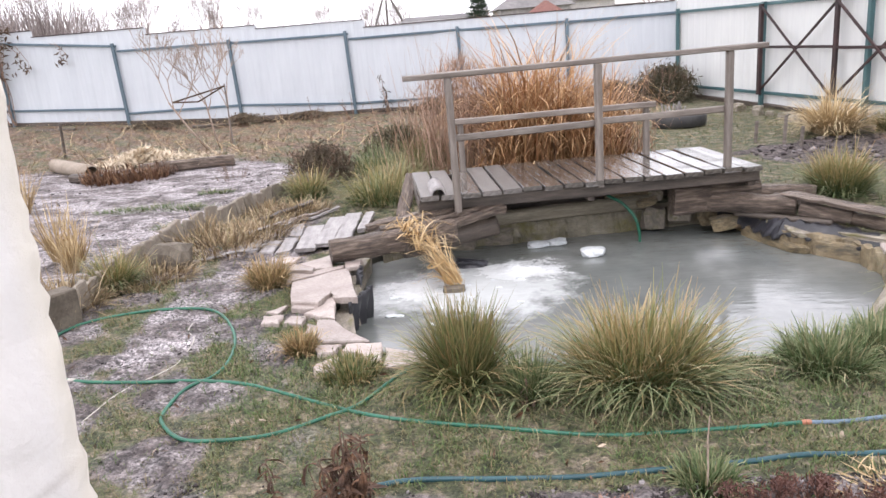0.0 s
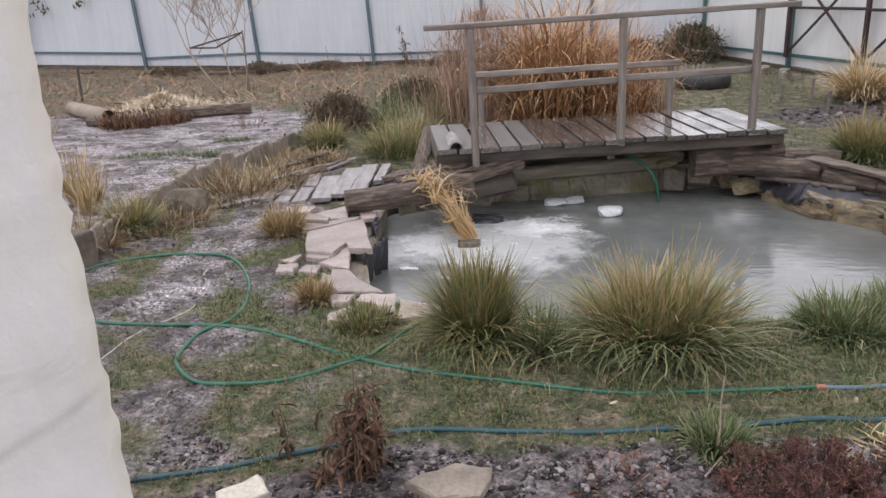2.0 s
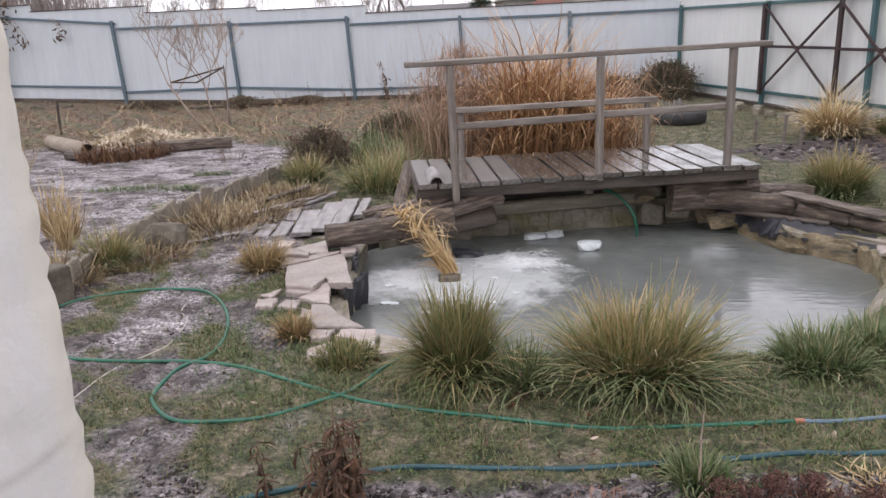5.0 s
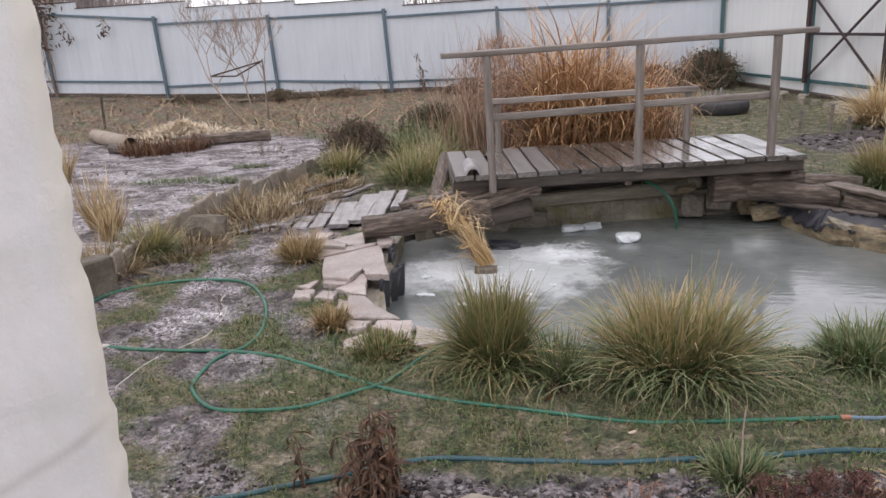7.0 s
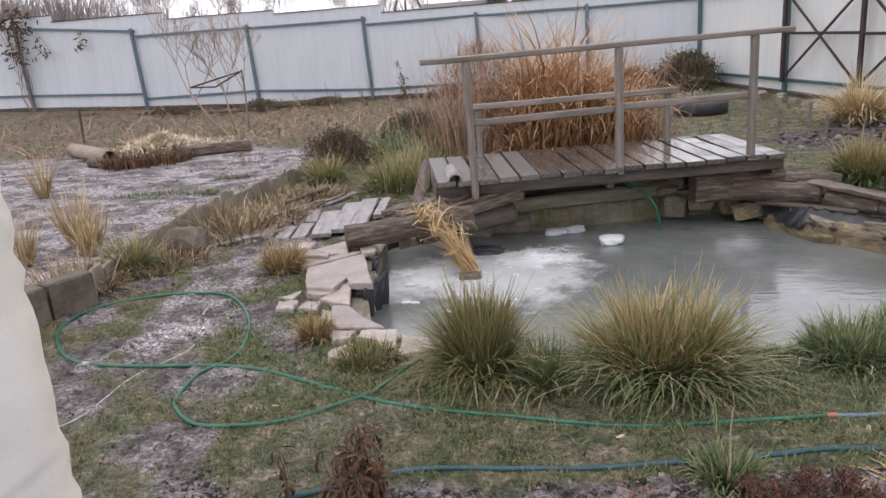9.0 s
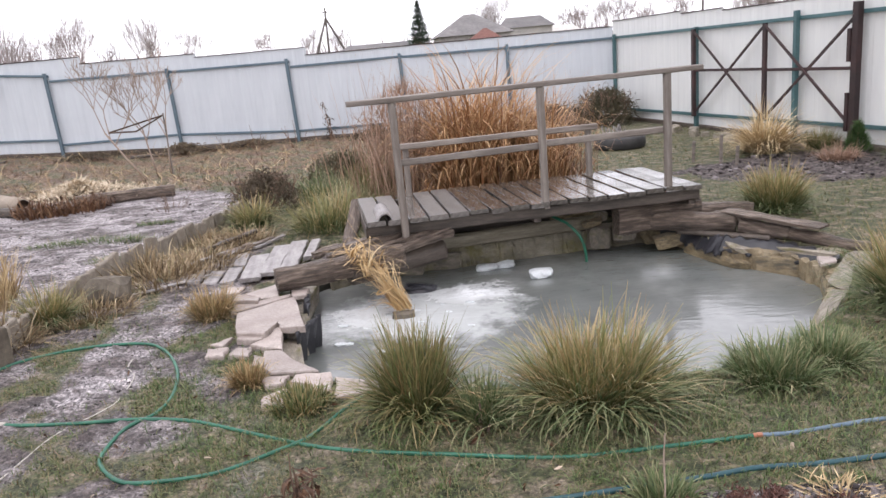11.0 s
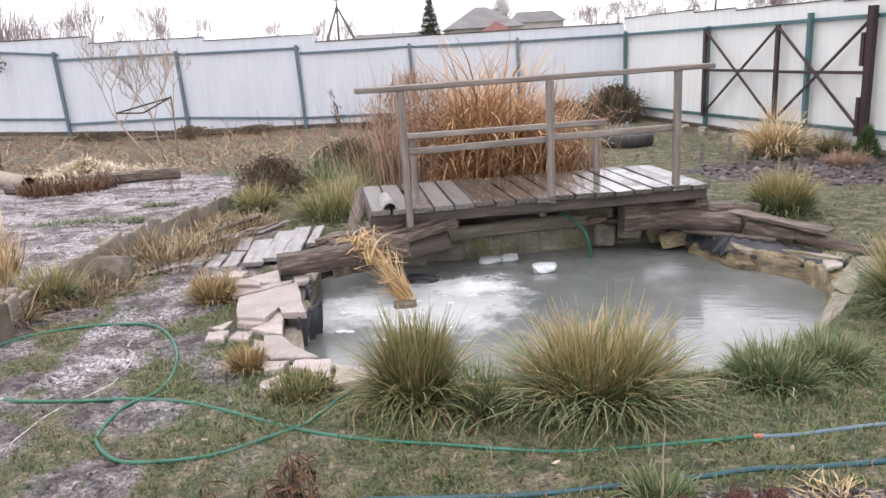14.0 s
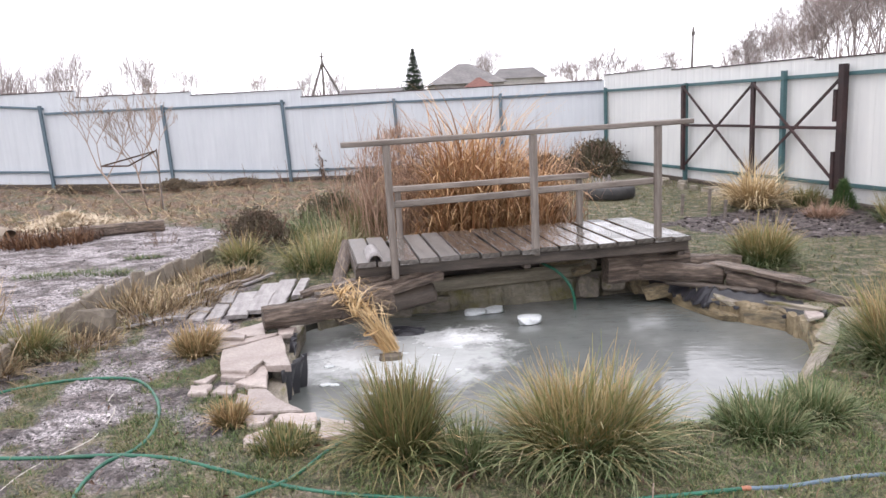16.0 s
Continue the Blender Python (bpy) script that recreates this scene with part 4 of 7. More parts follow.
log((1.85, 5.75, 0.06), (2.25, 5.55, 0.06), 0.06, 0.06, "log", "short grey log beside the bridge end", M_LOG, seed=8)
log((1.95, 5.5, 0.05), (2.15, 5.25, 0.05), 0.05, 0.05, "log", "short weathered log beside the bridge end", seed=9)


def timber(name, a, b, w, h, mat, label, seed=0, turn=0.0, category="board"):
    a, b = Vector(a), Vector(b)
    d = b - a
    me = Geo().beam((0, 0, 0), (d.length, 0, 0), w, h, 10, min(w, h) * 0.2, 0.009 if name == "split_log" else 0.0045, seed).mesh(name)
    rot = d.to_track_quat("X", "Z").to_matrix().to_4x4() @ Matrix.Rotation(turn, 4, "X")
    return thing(name, me, mat, label, category, m=Matrix.Translation(a) @ rot)


timber("timber_beam", (1.18, 5.38, 0.105), (1.82, 5.5, 0.115), 0.12, 0.2, M_LOG, "heavy weathered beam carrying the bridge end", 1, category="beam")
timber("timber_beam", (-0.36, 5.3, 0.055), (1.06, 5.66, 0.055), 0.07, 0.1, M_OLIVE_WOOD, "long wet beam lying under the bridge", 2, category="beam")
timber("timber_beam", (-0.55, 5.75, 0.1), (1.3, 6.0, 0.1), 0.1, 0.18, M_WOOD_DARK, "dark sunk beam under the bridge deck", 3, category="beam")
for k, (a, b, w_, h_) in enumerate((((-0.95, 4.84, 0.17), (-0.26, 5.2, 0.225), 0.075, 0.045), ((-0.84, 4.76, 0.165), (-0.24, 5.12, 0.235), 0.06, 0.05), ((-0.66, 4.76, 0.17), (-0.05, 5.14, 0.225), 0.07, 0.045), ((-0.58, 4.7, 0.14), (-0.02, 5.06, 0.205), 0.06, 0.05), ((-0.5, 4.98, 0.2), (-0.12, 5.2, 0.245), 0.05, 0.035), ((-0.9, 4.92, 0.11), (-0.3, 5.26, 0.16), 0.09, 0.05))):
    timber("split_log", a, b, w_, h_, M_LOG, "rough split weathered log in a pile at the pond edge", 70 + k, 0.5 * math.sin(k * 3), "log")
timber("board", (1.93, 5.26, 0.145), (2.35, 4.68, 0.115), 0.13, 0.02, M_LOG, "weathered board laid on the rim log", 4)
for k, (x0, y0, x1, y1, w_) in enumerate(((-1.405, 4.87, -1.47, 5.49, 0.14), (-1.295, 4.96, -1.35, 5.72, 0.135), (-1.185, 4.97, -1.24, 5.85, 0.13), (-1.085, 5.32, -1.11, 5.85, 0.075))):
    timber("board", (x0, y0, 0.03 + 0.006 * (k % 2)), (x1, y1, 0.042), w_, 0.03, M_PALE_BOARD, "frosted grey board in a short boardwalk", 20 + k)
for k, (x0, y0, x1, y1, w_) in enumerate(((-1.57, 4.9, -1.61, 5.28, 0.1), (-1.7, 4.93, -1.72, 5.22, 0.1), (-1.83, 4.98, -1.84, 5.3, 0.09), (-1.6, 5.33, -1.66, 5.7, 0.09))):
    timber("board", (x0, y0, 0.012), (x1, y1, 0.012), w_, 0.018, M_PALE_BOARD, "short thin grey board lying flat beside the boardwalk", 30 + k)
for k in range(5):
    a = Vector((-2.02 + 0.1 * k, 5.5 + 0.09 * k, 0.02 + 0.008 * (k % 2)))
    timber("board", a, a + Vector((0.3 - 0.03 * k, 0.32, 0.02)), 0.045, 0.018, M_LOG if k % 2 else M_PALE_BOARD, "thin rotten board lying in the dry grass", 40 + k)
timber("board", (-0.755, 5.95, 0.32), (-0.80, 5.3, 0.03), 0.1, 0.024, M_LOG, "grey board leaning against the bridge end", 39)
timber("board", (-2.02, 5.85, 0.04), (-1.72, 6.35, 0.06), 0.05, 0.03, M_WOOD_DARK, "dark stick of timber in the grass", 37)
timber("board", (-2.2, 4.75, 0.02), (-1.75, 5.12, 0.02), 0.03, 0.015, M_PALE_BOARD, "thin pale lath lying on the path", 38)


# ---- stones ----
def flag(pts, seed, z0=0.0, thick=0.035, tilt=0.0):
    """A broken flat stone with its own outline."""
    cx, cy = sum(p[0] for p in pts) / len(pts), sum(p[1] for p in pts) / len(pts)
    me = Geo().slab([(x - cx, y - cy) for x, y in pts], 0.0, thick, seed, 0.005, 0.004).mesh("flagstone")
    thing("flagstone", me, M_FLAG, "flat broken pinkish-grey sandstone flag at the pond edge", "stone", "flagstones at the pond", m=Matrix.Translation((cx, cy, z0 + g(cx, cy) - 0.006)) @ Matrix.Rotation(radians(tilt), 4, "X"))


flag([(-1.20, 3.77), (-1.04, 3.73), (-1.0, 3.93), (-0.97, 3.81), (-0.83, 3.79), (-1.0, 4.36), (-1.29, 4.12)], 1, 0.02, 0.036)
flag([(-1.35, 4.2), (-1.06, 4.44), (-1.05, 4.5), (-1.22, 4.41), (-1.38, 4.37)], 2, 0.0, 0.03)
flag([(-1.41, 4.38), (-1.22, 4.34), (-1.22, 4.42), (-1.39, 4.5)], 3, 0.03, 0.022)
flag([(-1.24, 4.46), (-1.12, 4.47), (-1.18, 4.77), (-1.37, 4.58)], 4, 0.0, 0.032)
flag([(-1.04, 4.46), (-0.95, 4.46), (-0.95, 4.6), (-1.08, 4.62)], 5, 0.0, 0.03)
flag([(-1.10, 3.64), (-0.99, 3.58), (-0.91, 3.55), (-0.95, 3.77), (-1.0, 3.9), (-1.04, 3.75)], 6, 0.0, 0.03)
flag([(-1.19, 3.72), (-1.05, 3.69), (-1.04, 3.73), (-1.18, 3.8)], 7, 0.008, 0.03)
flag([(-1.18, 3.52), (-1.07, 3.5), (-1.08, 3.62), (-1.16, 3.63)], 8, 0.0, 0.03)
flag([(-1.3, 3.53), (-1.2, 3.52), (-1.21, 3.65), (-1.32, 3.64)], 9, 0.0, 0.026)
flag([(-1.25, 3.67), (-1.23, 3.81), (-1.33, 3.71)], 10, 0.0, 0.026)
flag([(-0.94, 3.29), (-0.9, 3.23), (-0.67, 3.22), (-0.78, 3.34), (-0.9, 3.51), (-1.0, 3.54)], 11, 0.0, 0.032)
flag([(-0.89, 3.09), (-0.81, 3.12), (-0.8, 3.2), (-0.93, 3.2)], 12, 0.0, 0.03)
flag([(-0.79, 3.12), (-0.68, 3.07), (-0.62, 2.98), (-0.58, 3.0), (-0.61, 3.2), (-0.78, 3.2)], 13, 0.0, 0.033)
flag([(-0.87, 2.91), (-0.77, 2.91), (-0.79, 3.07), (-0.88, 2.99)], 14, 0.0, 0.028)
flag([(-0.57, 2.95), (-0.47, 2.97), (-0.34, 3.03), (-0.4, 3.1), (-0.59, 3.17)], 15, -0.008, 0.026)
flag([(-1.05, 3.52), (-0.99, 3.49), (-0.95, 3.36), (-1.03, 3.4)], 16, 0.0, 0.024)
flag([(-1.16, 3.86), (-1.08, 3.83), (-1.12, 3.92)], 17, 0.0, 0.03)
flag([(2.06, 3.58), (2.3, 3.6), (2.28, 3.8), (2.1, 3.78)], 18, 0.0, 0.022)
flag([(2.14, 4.28), (2.26, 4.33), (2.33, 4.44), (2.2, 4.46)], 19, -0.015, 0.018)
flag([(-1.52, 4.66), (-1.42, 4.66), (-1.42, 4.8), (-1.54, 4.8)], 20, 0.0, 0.02)

# black crumpled sheets added for the dark shade under the overhanging flags
for lx, ly, lw, lh, lt in ((-0.845, 3.93, 0.3, 0.24, 74), (-0.93, 4.38, 0.3, 0.24, 100)):
    lg = Geo()
    nx, nz = 10, 6
    for j in range(nz):
        for i in range(nx):
            u, v = i / (nx - 1) - 0.5, j / (nz - 1)
            lg.v.append((u * lw, 0.02 * math.sin(u * 19 + v * 2) + 0.04 * v, 0.02 - v * lh))
    for j in range(nz - 1):
        for i in range(nx - 1):
            lg.f.append((j * nx + i, j * nx + i + 1, (j + 1) * nx + i + 1, (j + 1) * nx + i))
    ob = thing("pond_liner", lg.mesh("pond_liner", True), M_LINER, "black crumpled sheet standing in for the shade under the flags", "liner", m=Matrix.Translation((lx, ly, 0)) @ Matrix.Rotation(radians(lt), 4, "Z"))
    so = ob.modifiers.new("thickness", "SOLIDIFY")
    so.thickness = 0.006

rng = random.Random(21)


def block_mesh(name, seed):
    """An angular broken stone within a unit box."""
    r_ = random.Random(seed)
    bm = bmesh.new()
    for sx in (-1, 1):
        for sy in (-1, 1):
            for sz in (-1, 1):
                for _ in range(3):
                    bm.verts.new((sx * r_.uniform(0.16, 0.5), sy * r_.uniform(0.16, 0.5), sz * r_.uniform(0.16, 0.5)))
    res = bmesh.ops.convex_hull(bm, input=bm.verts)
    loose = {e for e in res["geom_interior"] if isinstance(e, bmesh.types.BMVert)}
    bmesh.ops.delete(bm, geom=list(loose), context="VERTS")
    bmesh.ops.bevel(bm, geom=bm.edges[:], offset=0.035, segments=1, affect="EDGES", clamp_overlap=True)
    me = bpy.data.meshes.new(name)
    bm.to_mesh(me)
    bm.free()
    return me


rock_set = [block_mesh("stone", 100 + k) for k in range(8)]
ochre_set = [block_mesh("stone", 200 + k) for k in range(5)]
for me in rock_set:
    me.materials.append(M_STONE)
for me in ochre_set:
    me.materials.append(M_OCHRE)


def stone(x, y, z, sx, sy, sz, ochre=False, label="mossy brown stone in the pond bank", grp="stones of the pond bank", turn=None):
    me = rng.choice(ochre_set if ochre else rock_set)
    m = Matrix.Translation((x, y, z)) @ Matrix.Rotation(turn if turn is not None else rng.uniform(0, 6.28), 4, "Z") @ Matrix.Rotation(rng.uniform(-0.1, 0.1), 4, "Y") @ Matrix.Diagonal((sx, sy, sz, 1))
    ob = new("stone", me)
    ob.matrix_basis = m
    return tagged(ob, label, "stone", grp)


# a rough stone-faced bank all round the water
def bank(name, lo, hi, mat, label, out, top):
    n = len(POND)
    run = [POND[i % n] for i in range(lo, hi)]
    bg = Geo()
    fine = spline([(p.x, p.y, 0) for p in run], 5)
    zs_ = [WATER_Z - 0.12, WATER_Z - 0.02, WATER_Z + 0.05, WATER_Z + 0.11, top - 0.01, top]
    for i, p in enumerate(fine):
        d = Vector((p.x - 0.6, p.y - 4.5, 0)).normalized()
        for j, z in enumerate(zs_):
            q_ = Vector((p.x, p.y, z))
            cell = noise.cell(Vector((i * 0.07 + 7, 0.3, 3)))
            e = 0.012 * cell + 0.03 * noise.noise(q_ * 13) + 0.015 * noise.noise(q_ * 37)
            r_ = out + (0.1 if j == len(zs_) - 1 else 0.0) - e
            bg.v.append((p.x + d.x * r_, p.y + d.y * r_, z + 0.012 * noise.noise(q_ * 19)))
    m_ = len(zs_)
    for i in range(len(fine) - 1):
        for j in range(m_ - 1):
            bg.f.append((i * m_ + j, (i + 1) * m_ + j, (i + 1) * m_ + j + 1, i * m_ + j + 1))
    ob = thing(name, bg.mesh(name), mat, label, "bank", kind="structure")
    so = ob.modifiers.new("thickness", "SOLIDIFY")
    so.thickness, so.offset = 0.03, 0.0


mid = max(range(len(POND)), key=lambda i: POND[i].x + 0.9 * POND[i].y)
left_end = max(i for i in range(len(POND)) if POND[i].y > 5.1)
right_start = min(i for i in range(len(POND)) if POND[i].x > 1.8 and POND[i].y > 3.8)
bank("bank_back", mid - 6, left_end + 1, M_MOSS_BANK, "mossy wet stone bank under the bridge", 0.0, -0.02)
bank("bank_right", right_start, mid - 5, M_OCHRE, "yellowish wet stone bank of the pond", 0.0, -0.05)
# coursed stones along the pond's edge: under the bridge, then the right-hand rim, then the rest
arc = [0.0]
for i in range(len(POND)):
    arc.append(arc[-1] + (POND[(i + 1) % len(POND)] - POND[i]).length)
loop_x, loop_y = [p.x for p in POND] + [POND[0].x], [p.y for p in POND] + [POND[0].y]


def on_rim(u):
    u = u % arc[-1]
    return Vector((np.interp(u, arc, loop_x), np.interp(u, arc, loop_y), 0))


u = 0.0
while u < arc[-1]:
    w = rng.uniform(0.22, 0.6)
    p, d = on_rim(u + w / 2), (on_rim(u + w) - on_rim(u)).normalized()
    n_ = Vector((d.y, -d.x, 0))
    a = math.atan2(d.y, d.x)
    if p.x > 1.66 and p.y > 4.1:
        # tilted ochre slabs that dip into the water, and flat ones over them
        stone(p.x + n_.x * 0.02, p.y + n_.y * 0.02, WATER_Z + 0.02 + rng.uniform(-0.02, 0.02), w * 1.15, 0.13, rng.uniform(0.12, 0.17), True, "yellowish wet slab dipping into the pond", turn=a + rng.uniform(-0.2, 0.2))
        stone(p.x + n_.x * 0.14, p.y + n_.y * 0.14, -0.035 + rng.uniform(-0.012, 0.015), w * 1.25, 0.24, rng.uniform(0.05, 0.08), rng.random() < 0.5, "flat brown stone in the pond rim", turn=a + rng.uniform(-0.4, 0.4))
    elif p.y < 5.0 and (p.x < 1.5 or rng.random() < 0.4):
        stone(p.x + n_.x * 0.06, p.y + n_.y * 0.06, WATER_Z + 0.06, w * 1.05, 0.16, 0.17, False, turn=a)
    u += w * 0.93
for x, y, z, sx, sy, sz, oc in ((1.1, 5.66, -0.08, 0.19, 0.14, 0.2, 0), (1.31, 5.68, -0.05, 0.22, 0.16, 0.25, 0), (1.48, 5.62, -0.08, 0.2, 0.15, 0.14, 1), (1.33, 5.62, 0.1, 0.15, 0.12, 0.1, 1), (1.04, 5.6, 0.06, 0.17, 0.12, 0.06, 1), (0.83, 5.7, 0.1, 0.2, 0.12, 0.07, 1), (0.99, 5.72, 0.11, 0.22, 0.12, 0.05, 1), (1.12, 5.68, 0.09, 0.12, 0.1, 0.09, 0), (1.62, 5.5, -0.1, 0.3, 0.16, 0.12, 1), (-0.1, 5.52, -0.12, 0.3, 0.1, 0.14, 0), (-0.4, 5.44, -0.1, 0.34, 0.12, 0.18, 0)):
    stone(x, y, z, sx, sy, sz, bool(oc), turn=rng.uniform(-0.2, 0.2))
# crumpled liner that shows between the slabs and the logs
for name_l, run_l, drop_l in (("a", ((1.52, 5.64, 0), (1.74, 5.42, 0), (1.8, 5.16, 0), (1.86, 5.04, 0)), 0.12), ("b", ((1.84, 5.06, 0), (1.98, 4.92, 0), (2.14, 4.78, 0), (2.24, 4.5, 0), (2.26, 4.36, 0)), 0.085)):
    path_l = spline(run_l, 14)
    fg = Geo()
    for i, p in enumerate(path_l):
        d = (path_l[min(i + 1, len(path_l) - 1)] - path_l[max(i - 1, 0)]).normalized()
        n_ = Vector((d.y, -d.x, 0)) * (-1 if d.y < 0 else 1)
        for j in range(7):
            v_ = j / 6
            c_ = 0.018 * noise.noise(Vector((i * 0.45, v_ * 3, 2))) + 0.01 * math.sin(i * 0.9 + v_ * 4)
            fg.v.append(tuple(p + n_ * (0.1 * (1 - v_) - 0.06 + c_) + Vector((0, 0, 0.005 - drop_l * v_ ** 1.5 + c_ * 0.8))))
    for i in range(len(path_l) - 1):
        for j in range(6):
            fg.f.append((i * 7 + j, i * 7 + j + 1, (i + 1) * 7 + j + 1, (i + 1) * 7 + j))
    ob = thing("pond_liner", fg.mesh("pond_liner", True), M_LINER, "black crumpled liner fold along the pond rim", "liner")
    so = ob.modifiers.new("thickness", "SOLIDIFY")
    so.thickness = 0.006
# small stones at the garden gate and about
for k in range(14):
    x = 3.5 + 0.16 * k * 0.3 + rng.uniform(-0.1, 0.1)
    y = 11.5 - 0.25 * k + rng.uniform(-0.1, 0.1)
    if y > 8.6:
        stone(x - 0.1, y, 0.03, rng.uniform(0.12, 0.25), rng.uniform(0.1, 0.2), rng.uniform(0.08, 0.14), False, "small grey stone at the foot of the fence", "stones along the fence")

# near flat stone, foam slabs
me = Geo().slab([(-0.12, -0.02), (-0.02, -0.1), (0.1, -0.07), (0.13, 0.06), (0.02, 0.08)], 0, 0.035, 5).mesh("flat_stone")
thing("flat_stone", me, M_CONCRETE, "flat brown stone lying on the frosty soil", "stone", m=Matrix.Translation((-0.235, 1.79, 0.0)))
for x, y, rz, tilt, w, l, s in ((-0.815, 1.69, 35, 14, 0.09, 0.16, 1), (-0.6, 1.6, 4, 4, 0.1, 0.3, 2)):
    me = Geo().slab([(-l / 2, -w / 2), (l / 2, -w / 2 + 0.01), (l / 2 - 0.01, w / 2), (-l / 2 + 0.02, w / 2 - 0.01)], 0, 0.06, s).mesh("foam_slab")
    thing("foam_slab", me, M_WHITE_SLAB, "broken cream-white foam slab on the ground", "slab", "foam slabs", m=Matrix.Translation((x, y, 0.0)) @ Matrix.Rotation(radians(rz), 4, "Z") @ Matrix.Rotation(radians(tilt), 4, "X"))

# ice lumps, pump, reed bunch in the water
for k, (x, y, sx, sy, sz) in enumerate(((0.58, 5.09, 0.19, 0.16, 0.1), (0.22, 5.4, 0.2, 0.16, 0.06), (0.36, 5.42, 0.16, 0.14, 0.07))):
    thing("ice_lump", rock_mesh("ice_lump", 300 + k, (0.5, 0.5, 0.42), 2, 0.3), M_ICE, "lump of white ice standing on the frozen pond", "ice", "ice lumps", m=Matrix.Translation((x, y, WATER_Z + sz * 0.25)) @ Matrix.Diagonal((sx, sy, sz, 1)))
for k in range(16):
    a, r = rng.uniform(0, 6.28), rng.uniform(0.1, 0.55)
    s = rng.uniform(0.02, 0.06)
    x, y = -0.35 + r * math.cos(a), 4.35 + r * 0.9 * math.sin(a)
    thing("ice_chip", rock_mesh("ice_chip", 320 + k, (0.5, 0.5, 0.4), 1, 0.4), M_ICE, "small chip of ice on the frozen pond", "ice", "ice chips", m=Matrix.Translation((x, y, WATER_Z + s * 0.06)) @ Matrix.Diagonal((s * 1.4, s, s * 0.35, 1)))

pump = root("pond_pump", (-0.26, 4.98, WATER_Z), "black aerator float at an ice-free hole", "pump")
put("float_body", rock_mesh("float_body", 41, (0.12, 0.055, 0.04), 3, 0.45), M_LINER, pump, Matrix.Translation((-0.26, 4.98, WATER_Z + 0.014)))
put("air_pipe", Geo().tube([(-0.33, 4.99, WATER_Z + 0.02), (-0.37, 5.0, WATER_Z + 0.03), (-0.41, 5.02, WATER_Z - 0.02)], 0.014, 8).mesh("air_pipe", True), M_LINER, pump)



def bunch_feet(rng_, n):
    t = rng_.uniform(0, 1, n)
    r, a = 0.06 * np.sqrt(rng_.uniform(0, 1, n)), rng_.uniform(0, 6.28, n)
    pos = np.stack([-0.36 + r * np.cos(a), 4.52 + r * np.sin(a), WATER_Z + 0.03 + 0.02 * t], 1)
    return pos, np.pi * 0.86 + rng_.normal(0, 0.2, n)


def bunch_fall(rng_, n):
    t = rng_.uniform(0.45, 1.0, n)
    r, a = 0.07 * np.sqrt(rng_.uniform(0, 1, n)), rng_.uniform(0, 6.28, n)
    pos = np.stack([-0.38 - 0.28 * t + r * np.cos(a), 4.54 + 0.1 * t + r * np.sin(a), WATER_Z + 0.05 + 0.38 * t], 1)
    return pos, rng_.uniform(0, 6.28, n)


bunch = root("reed_bunch", (-0.36, 4.52, WATER_Z), "leaning bunch of cut straw-coloured reeds in the ice", "reeds")
v, q, al = joined([blades(130, 61, bunch_feet, (0.26, 0.46), (0.004, 0.01), (0.35, 0.75), (0.0, 0.9), 6, 0.9), blades(150, 62, bunch_fall, (0.12, 0.3), (0.005, 0.013), (0.3, 2.2), (1.2, 3.4), 7), blades(60, 64, bunch_feet, (0.1, 0.3), (0.005, 0.012), (0.1, 1.2), (0.8, 2.4), 6), blades(2, 63, bunch_feet, (0.85, 0.95), (0.007, 0.009), (0.5, 0.55), (-0.05, 0.05), 4)])
put("sheaf", np_mesh("sheaf", v, q, al), M_BUNCH, bunch)
put("tie", Geo().tube([(-0.47 + 0.055 * math.cos(a), 4.55 + 0.055 * math.sin(a), -0.02 + 0.02 * math.cos(a)) for a in np.linspace(0, 6.2832, 15)], 0.006, 6).mesh("tie"), M_BUNCH, bunch)
put("weight", rock_mesh("weight", 45, (0.085, 0.05, 0.035), 2, 0.25), M_BLOCK, bunch, Matrix.Translation((-0.36, 4.47, WATER_Z + 0.01)), "brown stone that holds the bunch")


# ---- hoses ----
def on_ground(pts, r):
    return [(x, y - 0.012 * y / 2.4, g(x, y) + r * 0.35) for x, y in pts]


def hose(name, pts, r, mat, label, lift=None):
    path = spline(pts, 8)
    if lift:
        path = [p + Vector((0, 0, lift * max(0, math.sin(i * 0.37)))) for i, p in enumerate(path)]
    return Geo().tube(path, r, 10).mesh(name, True)


GREEN = [(0.99, 2.385), (0.68, 2.36), (0.31, 2.35), (-0.08, 2.42), (-0.37, 2.49), (-0.62, 2.58), (-1.02, 2.79), (-1.19, 2.87), (-1.43, 2.92), (-1.7, 2.92), (-2.01, 2.97), (-2.22, 3.12), (-2.41, 3.42), (-2.39, 3.69), (-2.19, 3.82), (-1.94, 3.87), (-1.66, 3.82), (-1.44, 3.52), (-1.33, 3.19), (-1.33, 2.97), (-1.41, 2.84), (-1.42, 2.64), (-1.37, 2.52), (-1.25, 2.41), (-1.1, 2.38), (-0.9, 2.42), (-0.72, 2.54), (-0.61, 2.65), (-0.51, 2.87), (-0.42, 3.0)]
hose_a = root("garden_hose", (-1.0, 2.6, 0), "green garden hose lying in a loop, joined to a blue hose", "hose")
put("green_length", hose("green_length", on_ground(GREEN, 0.0085), 0.0085, M_HOSE_GREEN, ""), M_HOSE_GREEN, hose_a)
put("blue_length", hose("blue_length", on_ground([(1.0, 2.385), (1.13, 2.39), (1.29, 2.41), (1.46, 2.43), (1.64, 2.425), (1.9, 2.44), (2.4, 2.5)], 0.0085), 0.0085, M_HOSE_BLUE, ""), M_HOSE_BLUE, hose_a, label="pale blue hose length")
